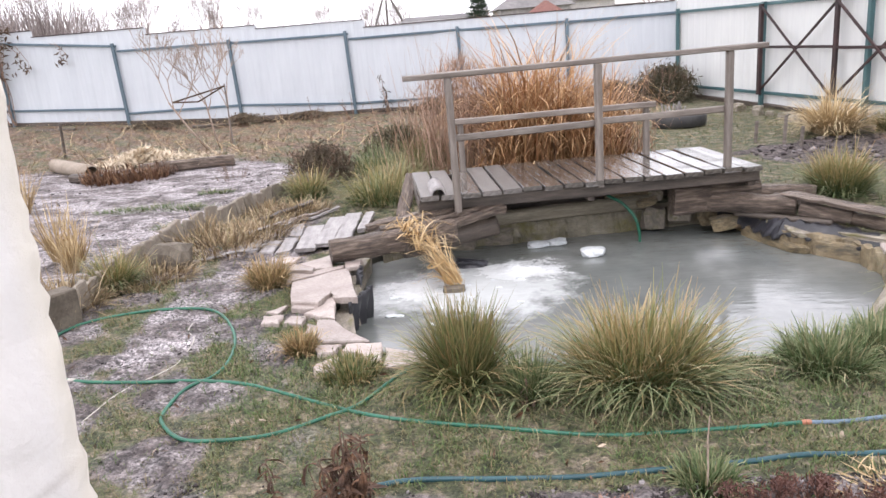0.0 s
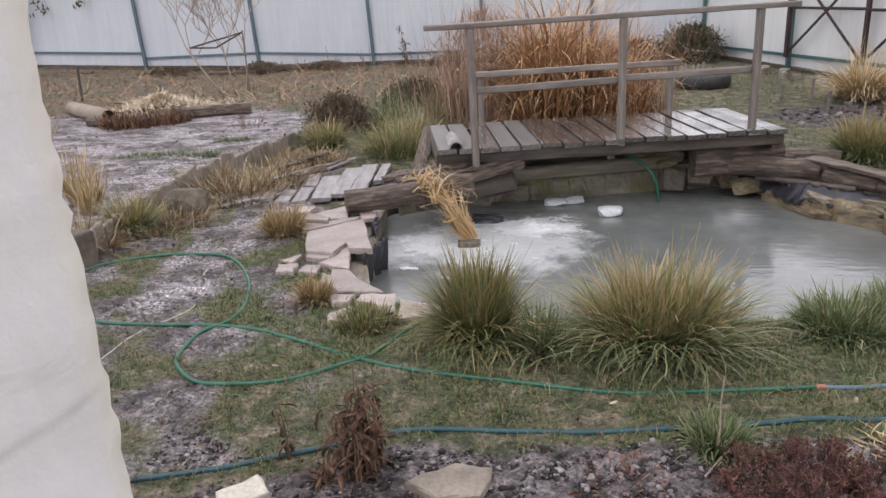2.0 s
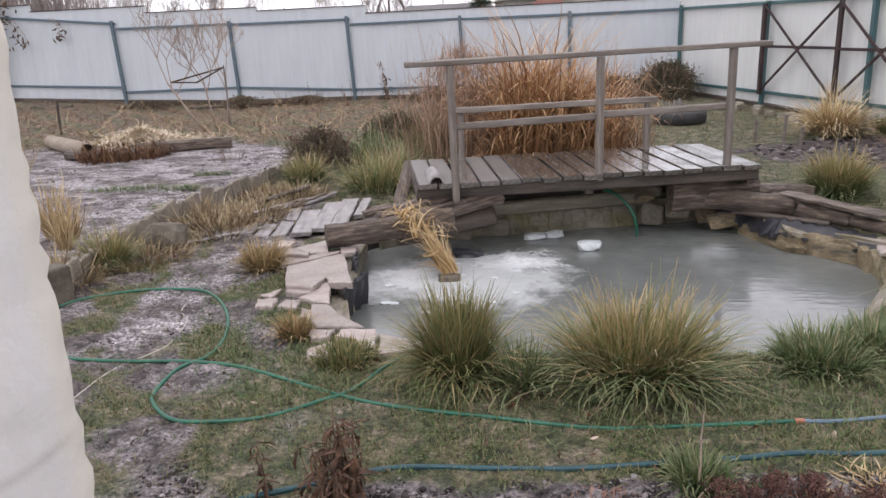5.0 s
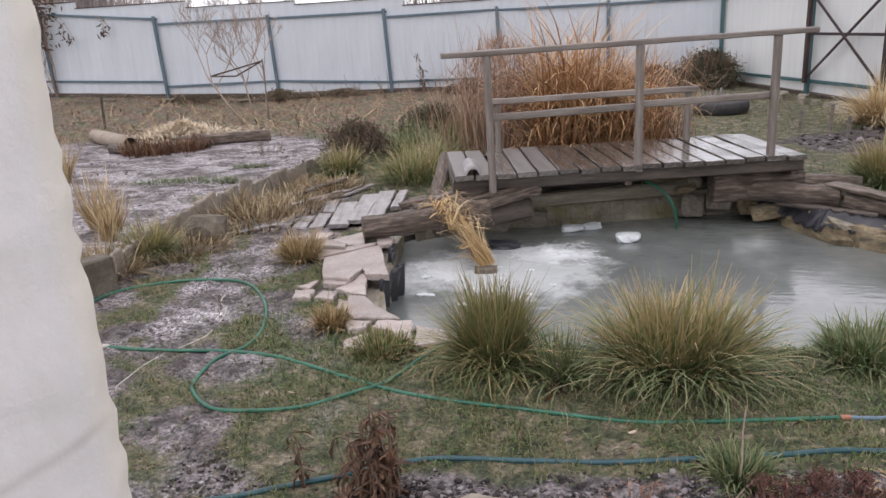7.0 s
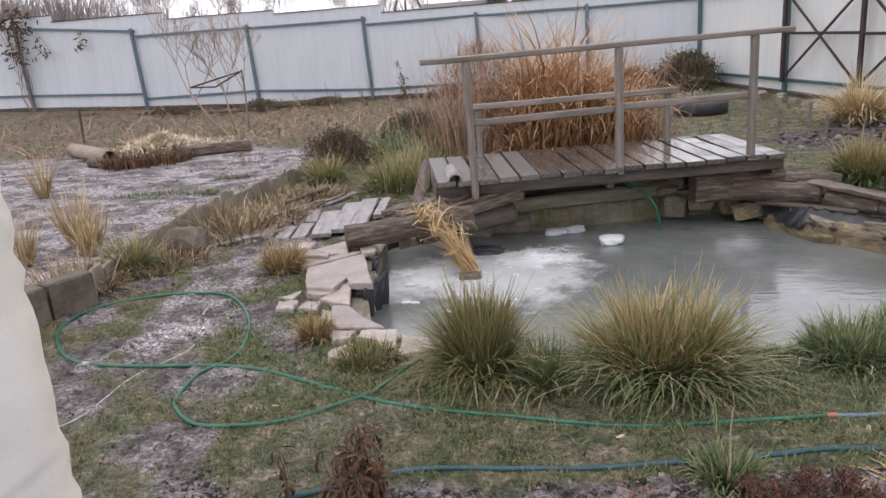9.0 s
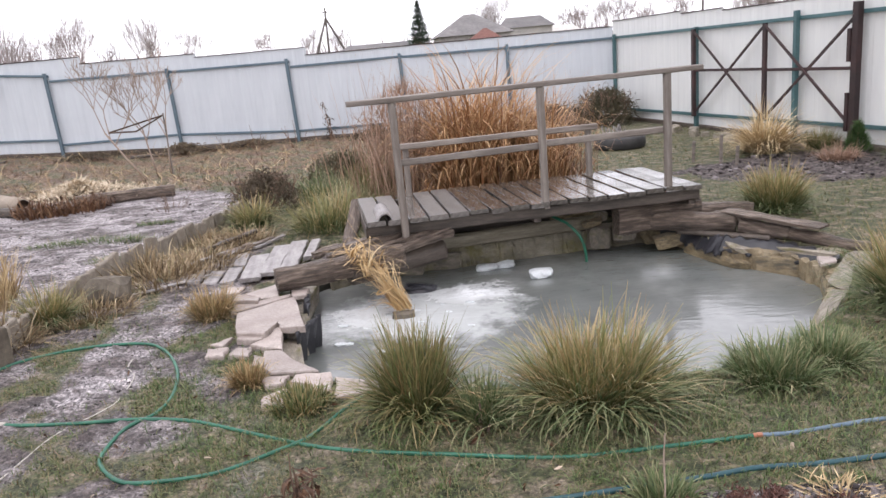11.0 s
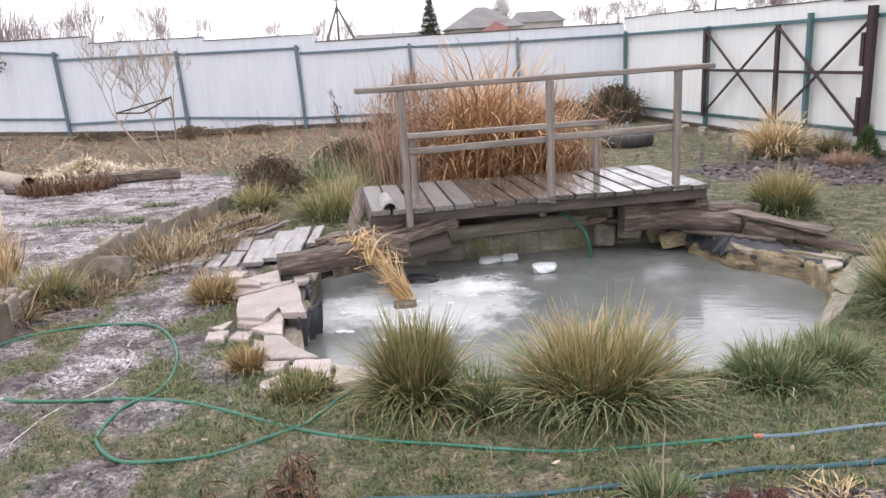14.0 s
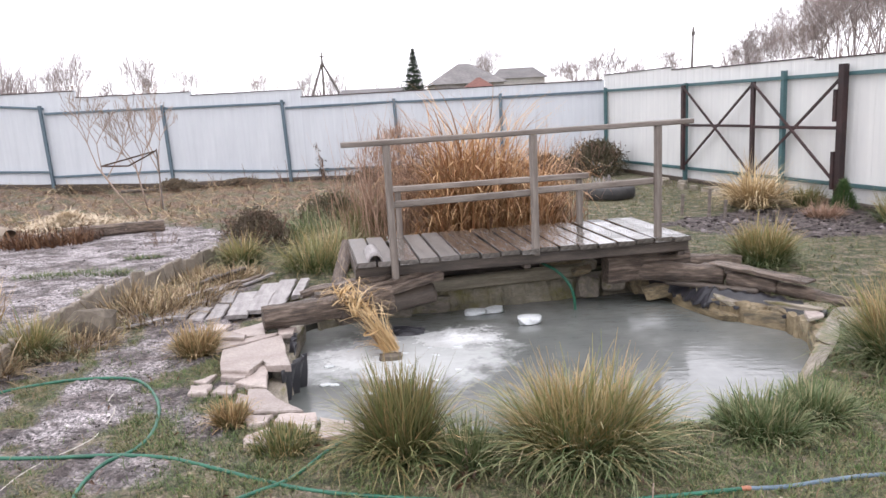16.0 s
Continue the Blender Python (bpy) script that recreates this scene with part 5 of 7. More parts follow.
put("coupling", Geo().tube(on_ground([(0.98, 2.384), (0.99, 2.3845), (1.0, 2.385), (1.012, 2.3855)], 0.009), [0.0095, 0.011, 0.011, 0.0095], 10).mesh("coupling"), M_ORANGE, hose_a, label="orange hose coupling")
put("coupling", Geo().tube(on_ground([(-2.02, 2.972), (-2.0, 2.967), (-1.98, 2.963)], 0.009), [0.0095, 0.0105, 0.0095], 10).mesh("coupling"), M_WIRE, hose_a, label="pale hose joint")
thing("garden_hose", hose("garden_hose", on_ground([(-1.7, 1.66), (-1.4, 1.76), (-1.12, 1.83), (-0.93, 1.88), (-0.77, 1.94), (-0.6, 2.0), (-0.46, 2.06), (-0.32, 2.1), (-0.07, 2.1), (0.2, 2.1), (0.47, 2.12), (0.73, 2.15), (0.91, 2.18), (1.1, 2.18), (1.4, 2.2), (1.9, 2.24)], 0.0105), 0.0105, M_HOSE_TEAL, ""), M_HOSE_TEAL, "dark teal garden hose lying along the soil bed", "hose")
thing("cord", hose("cord", on_ground([(-1.7, 3.63), (-1.68, 3.52), (-1.6, 3.4), (-1.57, 3.19), (-1.58, 3.06), (-1.71, 2.84), (-1.73, 2.64), (-1.77, 2.46), (-1.95, 2.2)], 0.004), 0.0034, M_WIRE, ""), M_WIRE, "thin white cord lying on the grass", "cord")
thing("inlet_hose", hose("inlet_hose", [(0.7, 5.75, 0.16), (0.74, 5.52, 0.15), (0.84, 5.42, 0.1), (0.92, 5.38, 0.0), (0.95, 5.37, -0.12), (0.95, 5.37, -0.24)], 0.011, M_HOSE_GREEN, ""), M_HOSE_GREEN, "green hose hanging from under the bridge into the pond", "hose")


# ---- tussocks and grasses ----
def leaf_cluster(gm, at, n, size, spread, rng_, hang=1.0):
    for _ in range(n):
        c = Vector(at) + Vector((rng_.gauss(0, 1) * spread[0], rng_.gauss(0, 1) * spread[1], rng_.gauss(0, 1) * spread[2]))
        a = Vector((rng_.gauss(0, hang), rng_.gauss(0, hang), rng_.gauss(0, 1) + (1.2 if hang < 1 else 0))).normalized()
        b = a.orthogonal().normalized()
        s = size * rng_.uniform(0.6, 1.3)
        b = b * 0.55
        nrm = a.cross(b) * s * 0.6
        o = len(gm.v)
        gm.v += [tuple(c - a * s), tuple(c - b * s * 0.5 + nrm), tuple(c + a * s), tuple(c + b * s * 0.5 + nrm), tuple(c)]
        gm.f += [(o, o + 1, o + 4), (o + 1, o + 2, o + 4), (o + 2, o + 3, o + 4), (o + 3, o, o + 4)]


def feet(cx, cy, r, ry=None):
    ry = ry or r

    def f(rng_, n):
        a, d = rng_.uniform(0, 6.2832, n), np.sqrt(rng_.uniform(0, 1, n))
        x, y = cx + r * d * np.cos(a), cy + ry * d * np.sin(a)
        return np.stack([x, y, gz(x, y)], 1), a + rng_.normal(0, 0.5, n)

    return f


def tuft(x, y, r, h, n, seed, mat, label, name="grass_tussock", width=(0.004, 0.0085), lean=(0.0, 0.6), droop=(0.0, 0.9), group="", ry=None, skirt=True, spread=0.42):
    """A tussock: upright blades in the middle, and a skirt of blades that lie outward."""
    ry = ry or r
    t = root(name, (x, y, g(x, y)), label, "grass", group)
    v_, q_, a_ = joined([blades(n, seed, feet(x, y, r * spread, ry * spread), (h * 0.55, h * 1.12), width, lean, droop, 4), blades(max(6, n // 12), seed + 500, feet(x, y, r * 0.35, ry * 0.35), (h * 0.9, h * 1.3), width, (0.0, 0.5), (0.0, 0.4), 4)])
    put("crown", np_mesh("crown", v_, q_, a_), mat, t)
    if skirt:
        v_, q_, a_ = blades(int(n * 0.6), seed + 1000, feet(x, y, r * max(0.5, spread * 0.9), ry * max(0.5, spread * 0.9)), (h * 0.6, h * 1.25), width, (0.45, 1.15), (0.5, 1.5), 5)
        put("skirt", np_mesh("skirt", v_, q_, a_), M_TUFT_GREEN if mat is M_TUFT else mat, t)
    return t


tuft(-0.2, 2.78, 0.21, 0.325, 1150, 71, M_TUFT_BROWN, "dense upright green and tawny grass tussock by the pond", lean=(0.0, 0.45), droop=(0.0, 0.5), width=(0.004, 0.008))
tuft(0.5, 2.7, 0.42, 0.345, 1900, 72, M_TUFT, "large spreading green and straw grass tussock by the pond", lean=(0.0, 1.0), droop=(0.0, 1.1), ry=0.27, width=(0.004, 0.0085))
tuft(0.06, 2.66, 0.14, 0.2, 300, 73, M_TUFT_GREEN, "small green grass tussock between larger ones")
tuft(1.25, 2.84, 0.34, 0.15, 800, 74, M_TUFT_GREEN, "low spreading green grass tussock by the pond", lean=(0.1, 1.1))
tuft(1.52, 2.95, 0.26, 0.14, 800, 75, M_TUFT_GREEN, "low spreading green grass tussock by the pond", lean=(0.1, 1.0))
tuft(2.2, 3.5, 0.24, 0.36, 1500, 76, M_TUFT, "tall straw-tipped grass tussock at the pond edge", lean=(0.0, 0.6), droop=(0.0, 0.8))
tuft(2.5, 5.75, 0.32, 0.33, 1500, 77, M_TUFT, "straw and green grass tussock behind the pond", lean=(0.0, 0.7))
tuft(3.6, 8.6, 0.34, 0.56, 620, 78, M_PALE_STRAW, "pale straw-coloured ornamental grass in the bed", lean=(0.05, 0.9), droop=(0.6, 1.9), width=(0.008, 0.018))
tuft(-1.46, 4.2, 0.13, 0.19, 420, 79, M_TUFT_DRY, "small tawny grass tussock beside the flags", lean=(0.0, 0.7), droop=(-0.3, 1.0), spread=0.7)
tuft(-0.99, 3.17, 0.09, 0.12, 260, 80, M_TUFT_DRY, "small green and tawny grass tussock beside the flags", lean=(0.0, 0.6), droop=(-0.3, 1.0), spread=0.7)
tuft(-0.7, 2.9, 0.16, 0.085, 380, 81, M_TUFT_BROWN, "small green and tawny grass tussock beside the flags", lean=(0.0, 0.8), droop=(-0.3, 1.0), spread=0.8)
tuft(-1.86, 6.85, 0.28, 0.3, 520, 82, M_TUFT, "green and straw grass tussock beside the bed edging", lean=(0.0, 0.9), droop=(0.2, 1.6))
tuft(-1.1, 6.5, 0.42, 0.34, 700, 83, M_TUFT, "green and straw grass tussock by the bridge", lean=(0.0, 1.0), droop=(0.3, 1.8), spread=0.7)
tuft(-0.98, 7.1, 0.4, 0.36, 500, 183, M_STRAW_GREEN, "pale faded grass clump beside the bridge", lean=(0.0, 0.9), droop=(0.3, 1.7), spread=0.7)
tuft(-1.4, 7.9, 0.4, 0.36, 500, 84, M_TUFT_GREEN, "green grass tussock behind the path", lean=(0.0, 0.9), droop=(0.2, 1.6), spread=0.7)
tuft(-0.75, 7.6, 0.4, 0.42, 800, 85, M_TUFT_BROWN, "tawny grass clump beside the reeds")
tuft(-1.0, 9.0, 0.6, 0.36, 700, 86, M_TUFT_BROWN, "tawny grass clump behind the path")
tuft(-2.66, 3.98, 0.32, 0.24, 420, 187, M_HAY, "ragged clump of dry grass at the bed edging", lean=(0.1, 1.3), droop=(-0.3, 1.8), spread=0.8, width=(0.004, 0.01))
tuft(-2.5, 4.32, 0.2, 0.26, 500, 87, M_TUFT, "straw and green grass tussock at the bed edging", lean=(0.1, 0.9))
for k, (x, y, r, h) in enumerate(((-2.42, 5.5, 0.38, 0.3), (-2.15, 5.15, 0.4, 0.26), (-2.55, 4.75, 0.32, 0.3), (-2.0, 5.55, 0.36, 0.22), (-2.7, 4.1, 0.26, 0.26), (-1.85, 6.2, 0.3, 0.2), (-2.2, 6.35, 0.26, 0.24), (-2.35, 4.45, 0.3, 0.22))):
    tuft(x + 0.05, y, r * 1.1, h * (0.6 + 0.25 * math.sin(k * 2.7)), 380, 90 + k, M_HAY, "flattened clump of dry straw-coloured grass on the path edge", "dry_grass_clump", lean=(0.2, 1.6), droop=(-0.6, 2.2), group="dry grass clumps", spread=0.85, width=(0.004, 0.01))
for k, (x, y, h) in enumerate(((-3.3, 5.05, 0.46), (-3.12, 5.0, 0.4), (-4.75, 6.9, 0.46), (-3.4, 4.6, 0.36), (-3.0, 4.7, 0.34))):
    tuft(x, y, 0.12, h, 80, 100 + k, M_STRAW, "thin clump of dry broken stalks in the bed", "dead_stalk_clump", width=(0.006, 0.012), lean=(0.0, 0.5), droop=(0.0, 0.8), group="dry stalks", skirt=False)
for k, (x, y, r) in enumerate(((-3.26, 6.75, 0.4), (-2.95, 6.65, 0.3), (-3.65, 6.7, 0.3), (-2.75, 5.9, 0.25), (-3.0, 7.4, 0.2))):
    tuft(x, y, r, 0.06, 260, 1300 + k, M_TUFT_GREEN, "thin low patch of grass on the frosty bed", "grass_patch", lean=(0.3, 1.5), droop=(-0.2, 0.8), group="grass patches on the bed", spread=1.0, skirt=False, ry=r * 0.45)
for k, (x, y, r, h, n) in enumerate(((0.66, 1.84, 0.11, 0.035, 150), (0.82, 1.9, 0.13, 0.045, 190), (0.95, 1.86, 0.12, 0.04, 160), (0.78, 1.74, 0.15, 0.035, 190), (0.6, 1.72, 0.13, 0.03, 150))):
    t_ = tuft(x, y, r, h, n, 1060 + 7 * k, M_RED_DRY, "low rusty-brown dead sedum in the soil bed", "dead_perennial", lean=(0.3, 1.5), droop=(-1.2, 1.8), group="dead sedums", spread=1.0, skirt=False, width=(0.0025, 0.006))
    rs = random.Random(900 + k)
    for _ in range(11):
        a_, d_ = rs.uniform(0, 6.28), r * math.sqrt(rs.uniform(0, 1))
        hx, hy, hz_ = x + d_ * math.cos(a_), y + d_ * math.sin(a_), rs.uniform(0.025, 0.075)
        hg = Geo()
        hg.tube([(hx, hy, g(hx, hy) - 0.01), (hx + rs.uniform(-0.01, 0.01), hy, g(hx, hy) + hz_)], [0.003, 0.0025], 5)
        leaf_cluster(hg, (hx, hy, g(hx, hy) + hz_), 60, 0.0095, (0.017, 0.017, 0.011), rs)
        tagged(put("flower_head", hg.mesh("flower_head"), M_SEDUM, t_), kind="stuff")
tuft(1.08, 1.96, 0.14, 0.08, 150, 117, M_STRAW, "flattened pale straw grass clump beside the hose", lean=(1.25, 1.65), droop=(-0.2, 0.3), spread=0.9, skirt=False, width=(0.003, 0.007))
tuft(0.27, 1.86, 0.12, 0.03, 110, 107, M_RUST_LOW, "low rusty-red dead sedum in the soil bed", "dead_perennial", lean=(0.6, 1.6), droop=(-0.6, 0.8), spread=1.0, skirt=False)
tuft(0.57, 2.02, 0.19, 0.085, 330, 108, M_TUFT_GREEN, "small green grass tuft beside the hose")
tuft(4.0, 7.75, 0.35, 0.2, 260, 109, M_FLUFF, "rust-brown dead perennial in the far bed", "dead_perennial", lean=(0.1, 1.2), droop=(0.0, 1.8))
tuft(4.45, 7.2, 0.35, 0.3, 500, 110, M_TUFT, "straw and green grass tussock near the fence")
tuft(3.25, 5.05, 0.25, 0.2, 350, 111, M_STRAW, "pale straw grass clump in a round planter")
tuft(4.25, 8.7, 0.4, 0.22, 600, 112, M_TUFT_BROWN, "tawny dry grass along the gate")
tuft(2.2, 13.6, 0.6, 0.3, 500, 114, M_RED_DRY, "dark heap of dead stems by the fence", "dead_perennial", lean=(0.2, 1.4), droop=(0.0, 1.4))
tuft(1.9, 2.7, 0.3, 0.14, 500, 115, M_TUFT_GREEN, "low green grass tuft")


def reed_feet(lo, hi, depth):
    def f(rng_, n):
        x = rng_.uniform(lo, hi, n) + rng_.normal(0, 0.06, n)
        y = 7.05 + depth * np.clip(rng_.normal(0, 0.5, n), -1, 1)
        return np.stack([x, y, gz(x, y)], 1), rng_.uniform(0, 6.2832, n)
    return f


reeds = root("reed_clump", (0.55, 7.1, 0), "tall dense clump of dry orange-brown reeds", "reeds")
for nm, group_ in (
        ("stand", [blades(260, 121, reed_feet(0.02, 0.62, 0.3), (0.85, 1.22), (0.009, 0.02), (0.0, 0.16), (0.0, 0.6), 5, 0.8), blades(240, 123, reed_feet(0.6, 1.05, 0.35), (0.5, 0.95), (0.008, 0.016), (0.0, 0.25), (0.1, 1.2), 5, 0.8)]),
        ("drooping_foliage", [blades(1000, 122, reed_feet(0.0, 0.62, 0.35), (0.95, 1.65), (0.01, 0.024), (0.0, 0.16), (0.7, 2.7), 8, 0.8), blades(560, 127, reed_feet(0.55, 1.0, 0.4), (0.7, 1.3), (0.009, 0.02), (0.0, 0.22), (0.7, 2.6), 8, 0.8)]),
        ("undergrowth", [blades(560, 128, reed_feet(-0.2, 1.08, 0.4), (0.4, 0.9), (0.008, 0.018), (0.1, 0.6), (0.6, 2.6), 5, 0.8)])):
    v, q, al = joined(group_)
    put(nm, np_mesh(nm, v, q, al), M_REED, reeds)


def fluff_feet(rng_, n):
    x, y = rng_.normal(-0.42, 0.26, n), rng_.normal(7.5, 0.3, n)
    return np.stack([x, y, gz(x, y)], 1), rng_.uniform(0, 6.2832, n)


def fluff_tips(rng_, n):
    x, y = rng_.normal(-0.4, 0.24, n), rng_.normal(7.5, 0.28, n)
    return np.stack([x, y, gz(x, y) + rng_.uniform(0.35, 1.15, n) * (1 - 0.5 * np.abs(x + 0.4))], 1), rng_.uniform(0, 6.2832, n)


def fluff_feet_r(rng_, n):
    x, y = rng_.normal(1.1, 0.13, n), rng_.normal(7.3, 0.25, n)
    return np.stack([x, y, gz(x, y)], 1), rng_.uniform(0, 6.2832, n)


dp = root("dry_perennial", (-0.42, 7.5, 0), "brown feathery dead perennial beside the reeds", "plant")
v, q, al = blades(200, 124, fluff_feet, (0.8, 1.4), (0.005, 0.011), (0.0, 0.25), (0.0, 0.4), 4)
put("stalk", np_mesh("stalk", v, q, al), M_FLUFF, dp)
v, q, al = joined([blades(700, 125, fluff_feet, (0.3, 0.95), (0.004, 0.009), (0.0, 0.5), (0.0, 0.8), 4), blades(2600, 129, fluff_tips, (0.06, 0.2), (0.005, 0.013), (0.0, 1.4), (-0.4, 0.8), 3)])
put("foliage", np_mesh("foliage", v, q, al), M_FLUFF, dp)
dp2 = root("dry_perennial", (1.1, 7.3, 0), "thin dry stems at the edge of the reeds", "plant")
v, q, al = blades(120, 126, fluff_feet_r, (0.6, 1.25), (0.005, 0.01), (0.0, 0.3), (0.0, 0.5), 4)
put("stalk", np_mesh("stalk", v, q, al), M_FLUFF, dp2)
v, q, al = blades(180, 130, fluff_feet_r, (0.4, 1.0), (0.005, 0.01), (0.0, 0.4), (0.0, 0.6), 4)
put("foliage", np_mesh("foliage", v, q, al), M_FLUFF, dp2)



# ---- twiggy plants ----
def branch(gm, p, d, ln, r, depth, rng_, spread=0.55, up=0.15, kids=(2, 3), sides=5, shrink=0.7, rmin=0.0035):
    path = [Vector(p)]
    dd = Vector(d)
    for k in range(3):
        dd = (dd + Vector((rng_.uniform(-1, 1), rng_.uniform(-1, 1), rng_.uniform(-0.5, 1))) * 0.13).normalized()
        path.append(path[-1] + dd * ln / 3)
    gm.tube(path, [r, r * 0.88, r * 0.76, r * 0.62], sides, caps=False)
    if depth:
        for k in range(rng_.randint(*kids)):
            t = rng_.uniform(0.45, 1.0)
            q_ = path[1 + min(2, int(t * 3 - 0.01) if t < 1 else 2)] if t < 0.95 else path[-1]
            nd = (dd + Vector((rng_.uniform(-1, 1), rng_.uniform(-1, 1), rng_.uniform(-0.4, 1) + up)) * spread).normalized()
            branch(gm, q_, nd, ln * rng_.uniform(0.55, 0.85), max(r * shrink, rmin), depth - 1, rng_, spread, up, kids, sides, shrink, rmin)


rng2 = random.Random(8)
sap_at = ((-4.45, 11.0, 0.0), (-4.38, 11.25, 0.0), (-4.28, 11.5, 0.0))
for k, (x, y, _) in enumerate(sap_at):
    gm = Geo()
    lean = (-0.5, -0.12, 0.04)[k]
    z0 = g(x, y) - 0.02
    top = Vector((x + lean, y, z0 + 0.75))
    gm.tube([(x, y, z0), (x + lean * 0.5, y, z0 + 0.35), tuple(top)], [0.016, 0.013, 0.012], 6)
    for j in range(3):
        branch(gm, top - Vector((lean, 0, 0.75)) * 0.12 * j, (rng2.uniform(-0.6, 0.6), rng2.uniform(-0.3, 0.3), 1), 0.42, 0.009, 4, rng2, 0.75, 0.25, (2, 3), 4, 0.72, 0.0035)
    tips = [v_ for v_ in gm.v if v_[2] > 0.9]
    for _ in range(70):
        leaf_cluster(gm, rng2.choice(tips), 1, rng2.uniform(0.012, 0.03), (0.01, 0.01, 0.02), rng2)
    thing("sapling", gm.mesh("sapling", True), M_SAPLING, "bare young sapling tied to a stake frame", "tree", "saplings")
gm = Geo()
tri = [(-4.85, 10.9, 0.74), (-4.5, 11.0, 0.72), (-4.24, 11.45, 0.9), (-4.85, 10.9, 0.74)]
gm.tube(tri, 0.013, 6)
thing("tie_frame", gm.mesh("tie_frame"), M_DARK_DRY, "black rope triangle that ties the saplings", "rope")
gm = Geo().tube([(-4.24, 11.47, -0.05), (-4.24, 11.47, 0.93)], 0.012, 6)
thing("garden_stake", gm.mesh("garden_stake"), M_WOOD_GREY, "thin wooden stake beside the saplings", "stake")
thing("garden_stake", Geo().tube([(-6.78, 11.07, -0.05), (-6.75, 11.07, 0.55)], 0.022, 7).mesh("garden_stake"), M_WOOD_DARK, "short dark wooden stake in the bed", "stake")


def curled_leaf(gm, at, ln, w, rng_, heading=None):
    """A shrivelled hanging leaf: a folded strip that bends over and curls up."""
    h = rng_.uniform(0, 6.28) if heading is None else heading
    out = Vector((math.cos(h), math.sin(h), 0))
    side = Vector((-math.sin(h), math.cos(h), 0))
    ang, p = rng_.uniform(-1.2, 0.7), Vector(at)
    bend = rng_.uniform(-0.1, 0.6)
    o = len(gm.v)
    for k in range(6):
        u_ = k / 5
        d = out * math.cos(ang) + Vector((0, 0, 1)) * math.sin(ang)
        nrm = d.cross(side)
        ww = w * math.sin(math.pi * (0.12 + 0.84 * u_)) * rng_.uniform(0.7, 1.2)
        gm.v += [tuple(p - side * ww + nrm * ww * 0.7), tuple(p), tuple(p + side * ww + nrm * ww * rng_.uniform(0.3, 0.9))]
        p = p + d * ln / 5
        ang -= bend
        side = (side + Vector((rng_.uniform(-0.3, 0.3), rng_.uniform(-0.3, 0.3), rng_.uniform(-0.3, 0.3)))).normalized()
    for k in range(5):
        a_ = o + 3 * k
        gm.f += [(a_, a_ + 1, a_ + 4, a_ + 3), (a_ + 1, a_ + 2, a_ + 5, a_ + 4)]


def dead_plant(x, y, h, seed, label, mat=M_BROWN_DRY, stems=6, leaf=0.035, name="dead_plant", base=0.05, lean=(0.02, 0.16), bare=0.15, per=9):
    """Stalks with shrivelled leaves that cling to them."""
    rr = random.Random(seed)
    z0 = g(x, y)
    r = root(name, (x, y, z0), label, "plant")
    sg_, lf = Geo(), Geo()
    for k in range(stems):
        a, ln = rr.uniform(0, 6.28), h * (1.05 if k == 0 else rr.uniform(0.35, 0.85))
        le = rr.uniform(*lean)
        q_ = base * math.sqrt(rr.uniform(0, 1)) * (0.3 if k == 0 else 1)
        p = [Vector((x + q_ * math.cos(a), y + q_ * math.sin(a), z0 - 0.02))]
        for j in range(5):
            p.append(p[-1] + Vector((math.cos(a) * le * (0.6 + j * 0.3) * ln / 5 + rr.uniform(-0.05, 0.05) * ln / 5, math.sin(a) * le * (0.6 + j * 0.3) * ln / 5, ln / 5)))
        t = max(0.0022, h * 0.013)
        sg_.tube(p, [t, t * 0.9, t * 0.8, t * 0.7, t * 0.6, t * 0.4], 5)
        for _ in range(per):
            u_ = rr.uniform(bare, 1.0) * 4.999
            i_ = int(u_)
            curled_leaf(lf, p[i_].lerp(p[i_ + 1], u_ - i_), leaf * rr.uniform(0.7, 1.7), leaf * rr.uniform(0.07, 0.17), rr)
    tagged(put("stalk", sg_.mesh("stalk"), M_TWIG, r), kind="stuff")
    tagged(put("foliage", lf.mesh("foliage"), mat, r), kind="stuff")


def shrub(x, y, rad, h, n, seed, mat, label, leaf):
    """A low rounded bush: twigs from the foot, and leaves in uneven clumps."""
    rr = random.Random(seed)
    r = root("shrub", (x, y, g(x, y)), label, "shrub")
    sg_, lf = Geo(), Geo()
    for k in range(16):
        branch(sg_, (x + rr.uniform(-0.3, 0.3) * rad, y + rr.uniform(-0.3, 0.3) * rad, g(x, y) - 0.03), (rr.uniform(-0.8, 0.8), rr.uniform(-0.8, 0.8), 1), h * 0.5, 0.009, 3, rr, 0.7, 0.25, (2, 3), 4, 0.7, 0.004)
    for k in range(n):
        a, e, q_ = rr.uniform(0, 6.28), rr.uniform(0.05, 1.5), rr.uniform(0.45, 1.0) ** 0.6
        leaf_cluster(lf, (x + rad * q_ * math.cos(a) * math.cos(e), y + rad * q_ * math.sin(a) * math.cos(e), g(x, y) + 0.04 + h * q_ * math.sin(e)), 14, leaf, (rad * 0.12, rad * 0.12, h * 0.1), rr)
    put("stalk", sg_.mesh("stalk"), M_TWIG, r)
    put("foliage", lf.mesh("foliage"), mat, r)


shrub(2.78, 13.3, 0.55, 0.55, 420, 213, M_SHRUB, "olive-brown shrub before the fence corner", 0.03)
shrub(1.95, 13.7, 0.6, 0.34, 120, 214, M_SHRUB_DARK, "low dark brown heap of a shrub by the fence", 0.04)
shrub(-1.88, 7.5, 0.36, 0.36, 300, 215, M_SHRUB_DARK, "dark brown dead bush behind the bed edging", 0.019)
shrub(-1.25, 8.9, 0.5, 0.34, 260, 216, M_SHRUB, "brown dead bush behind the grasses", 0.022)
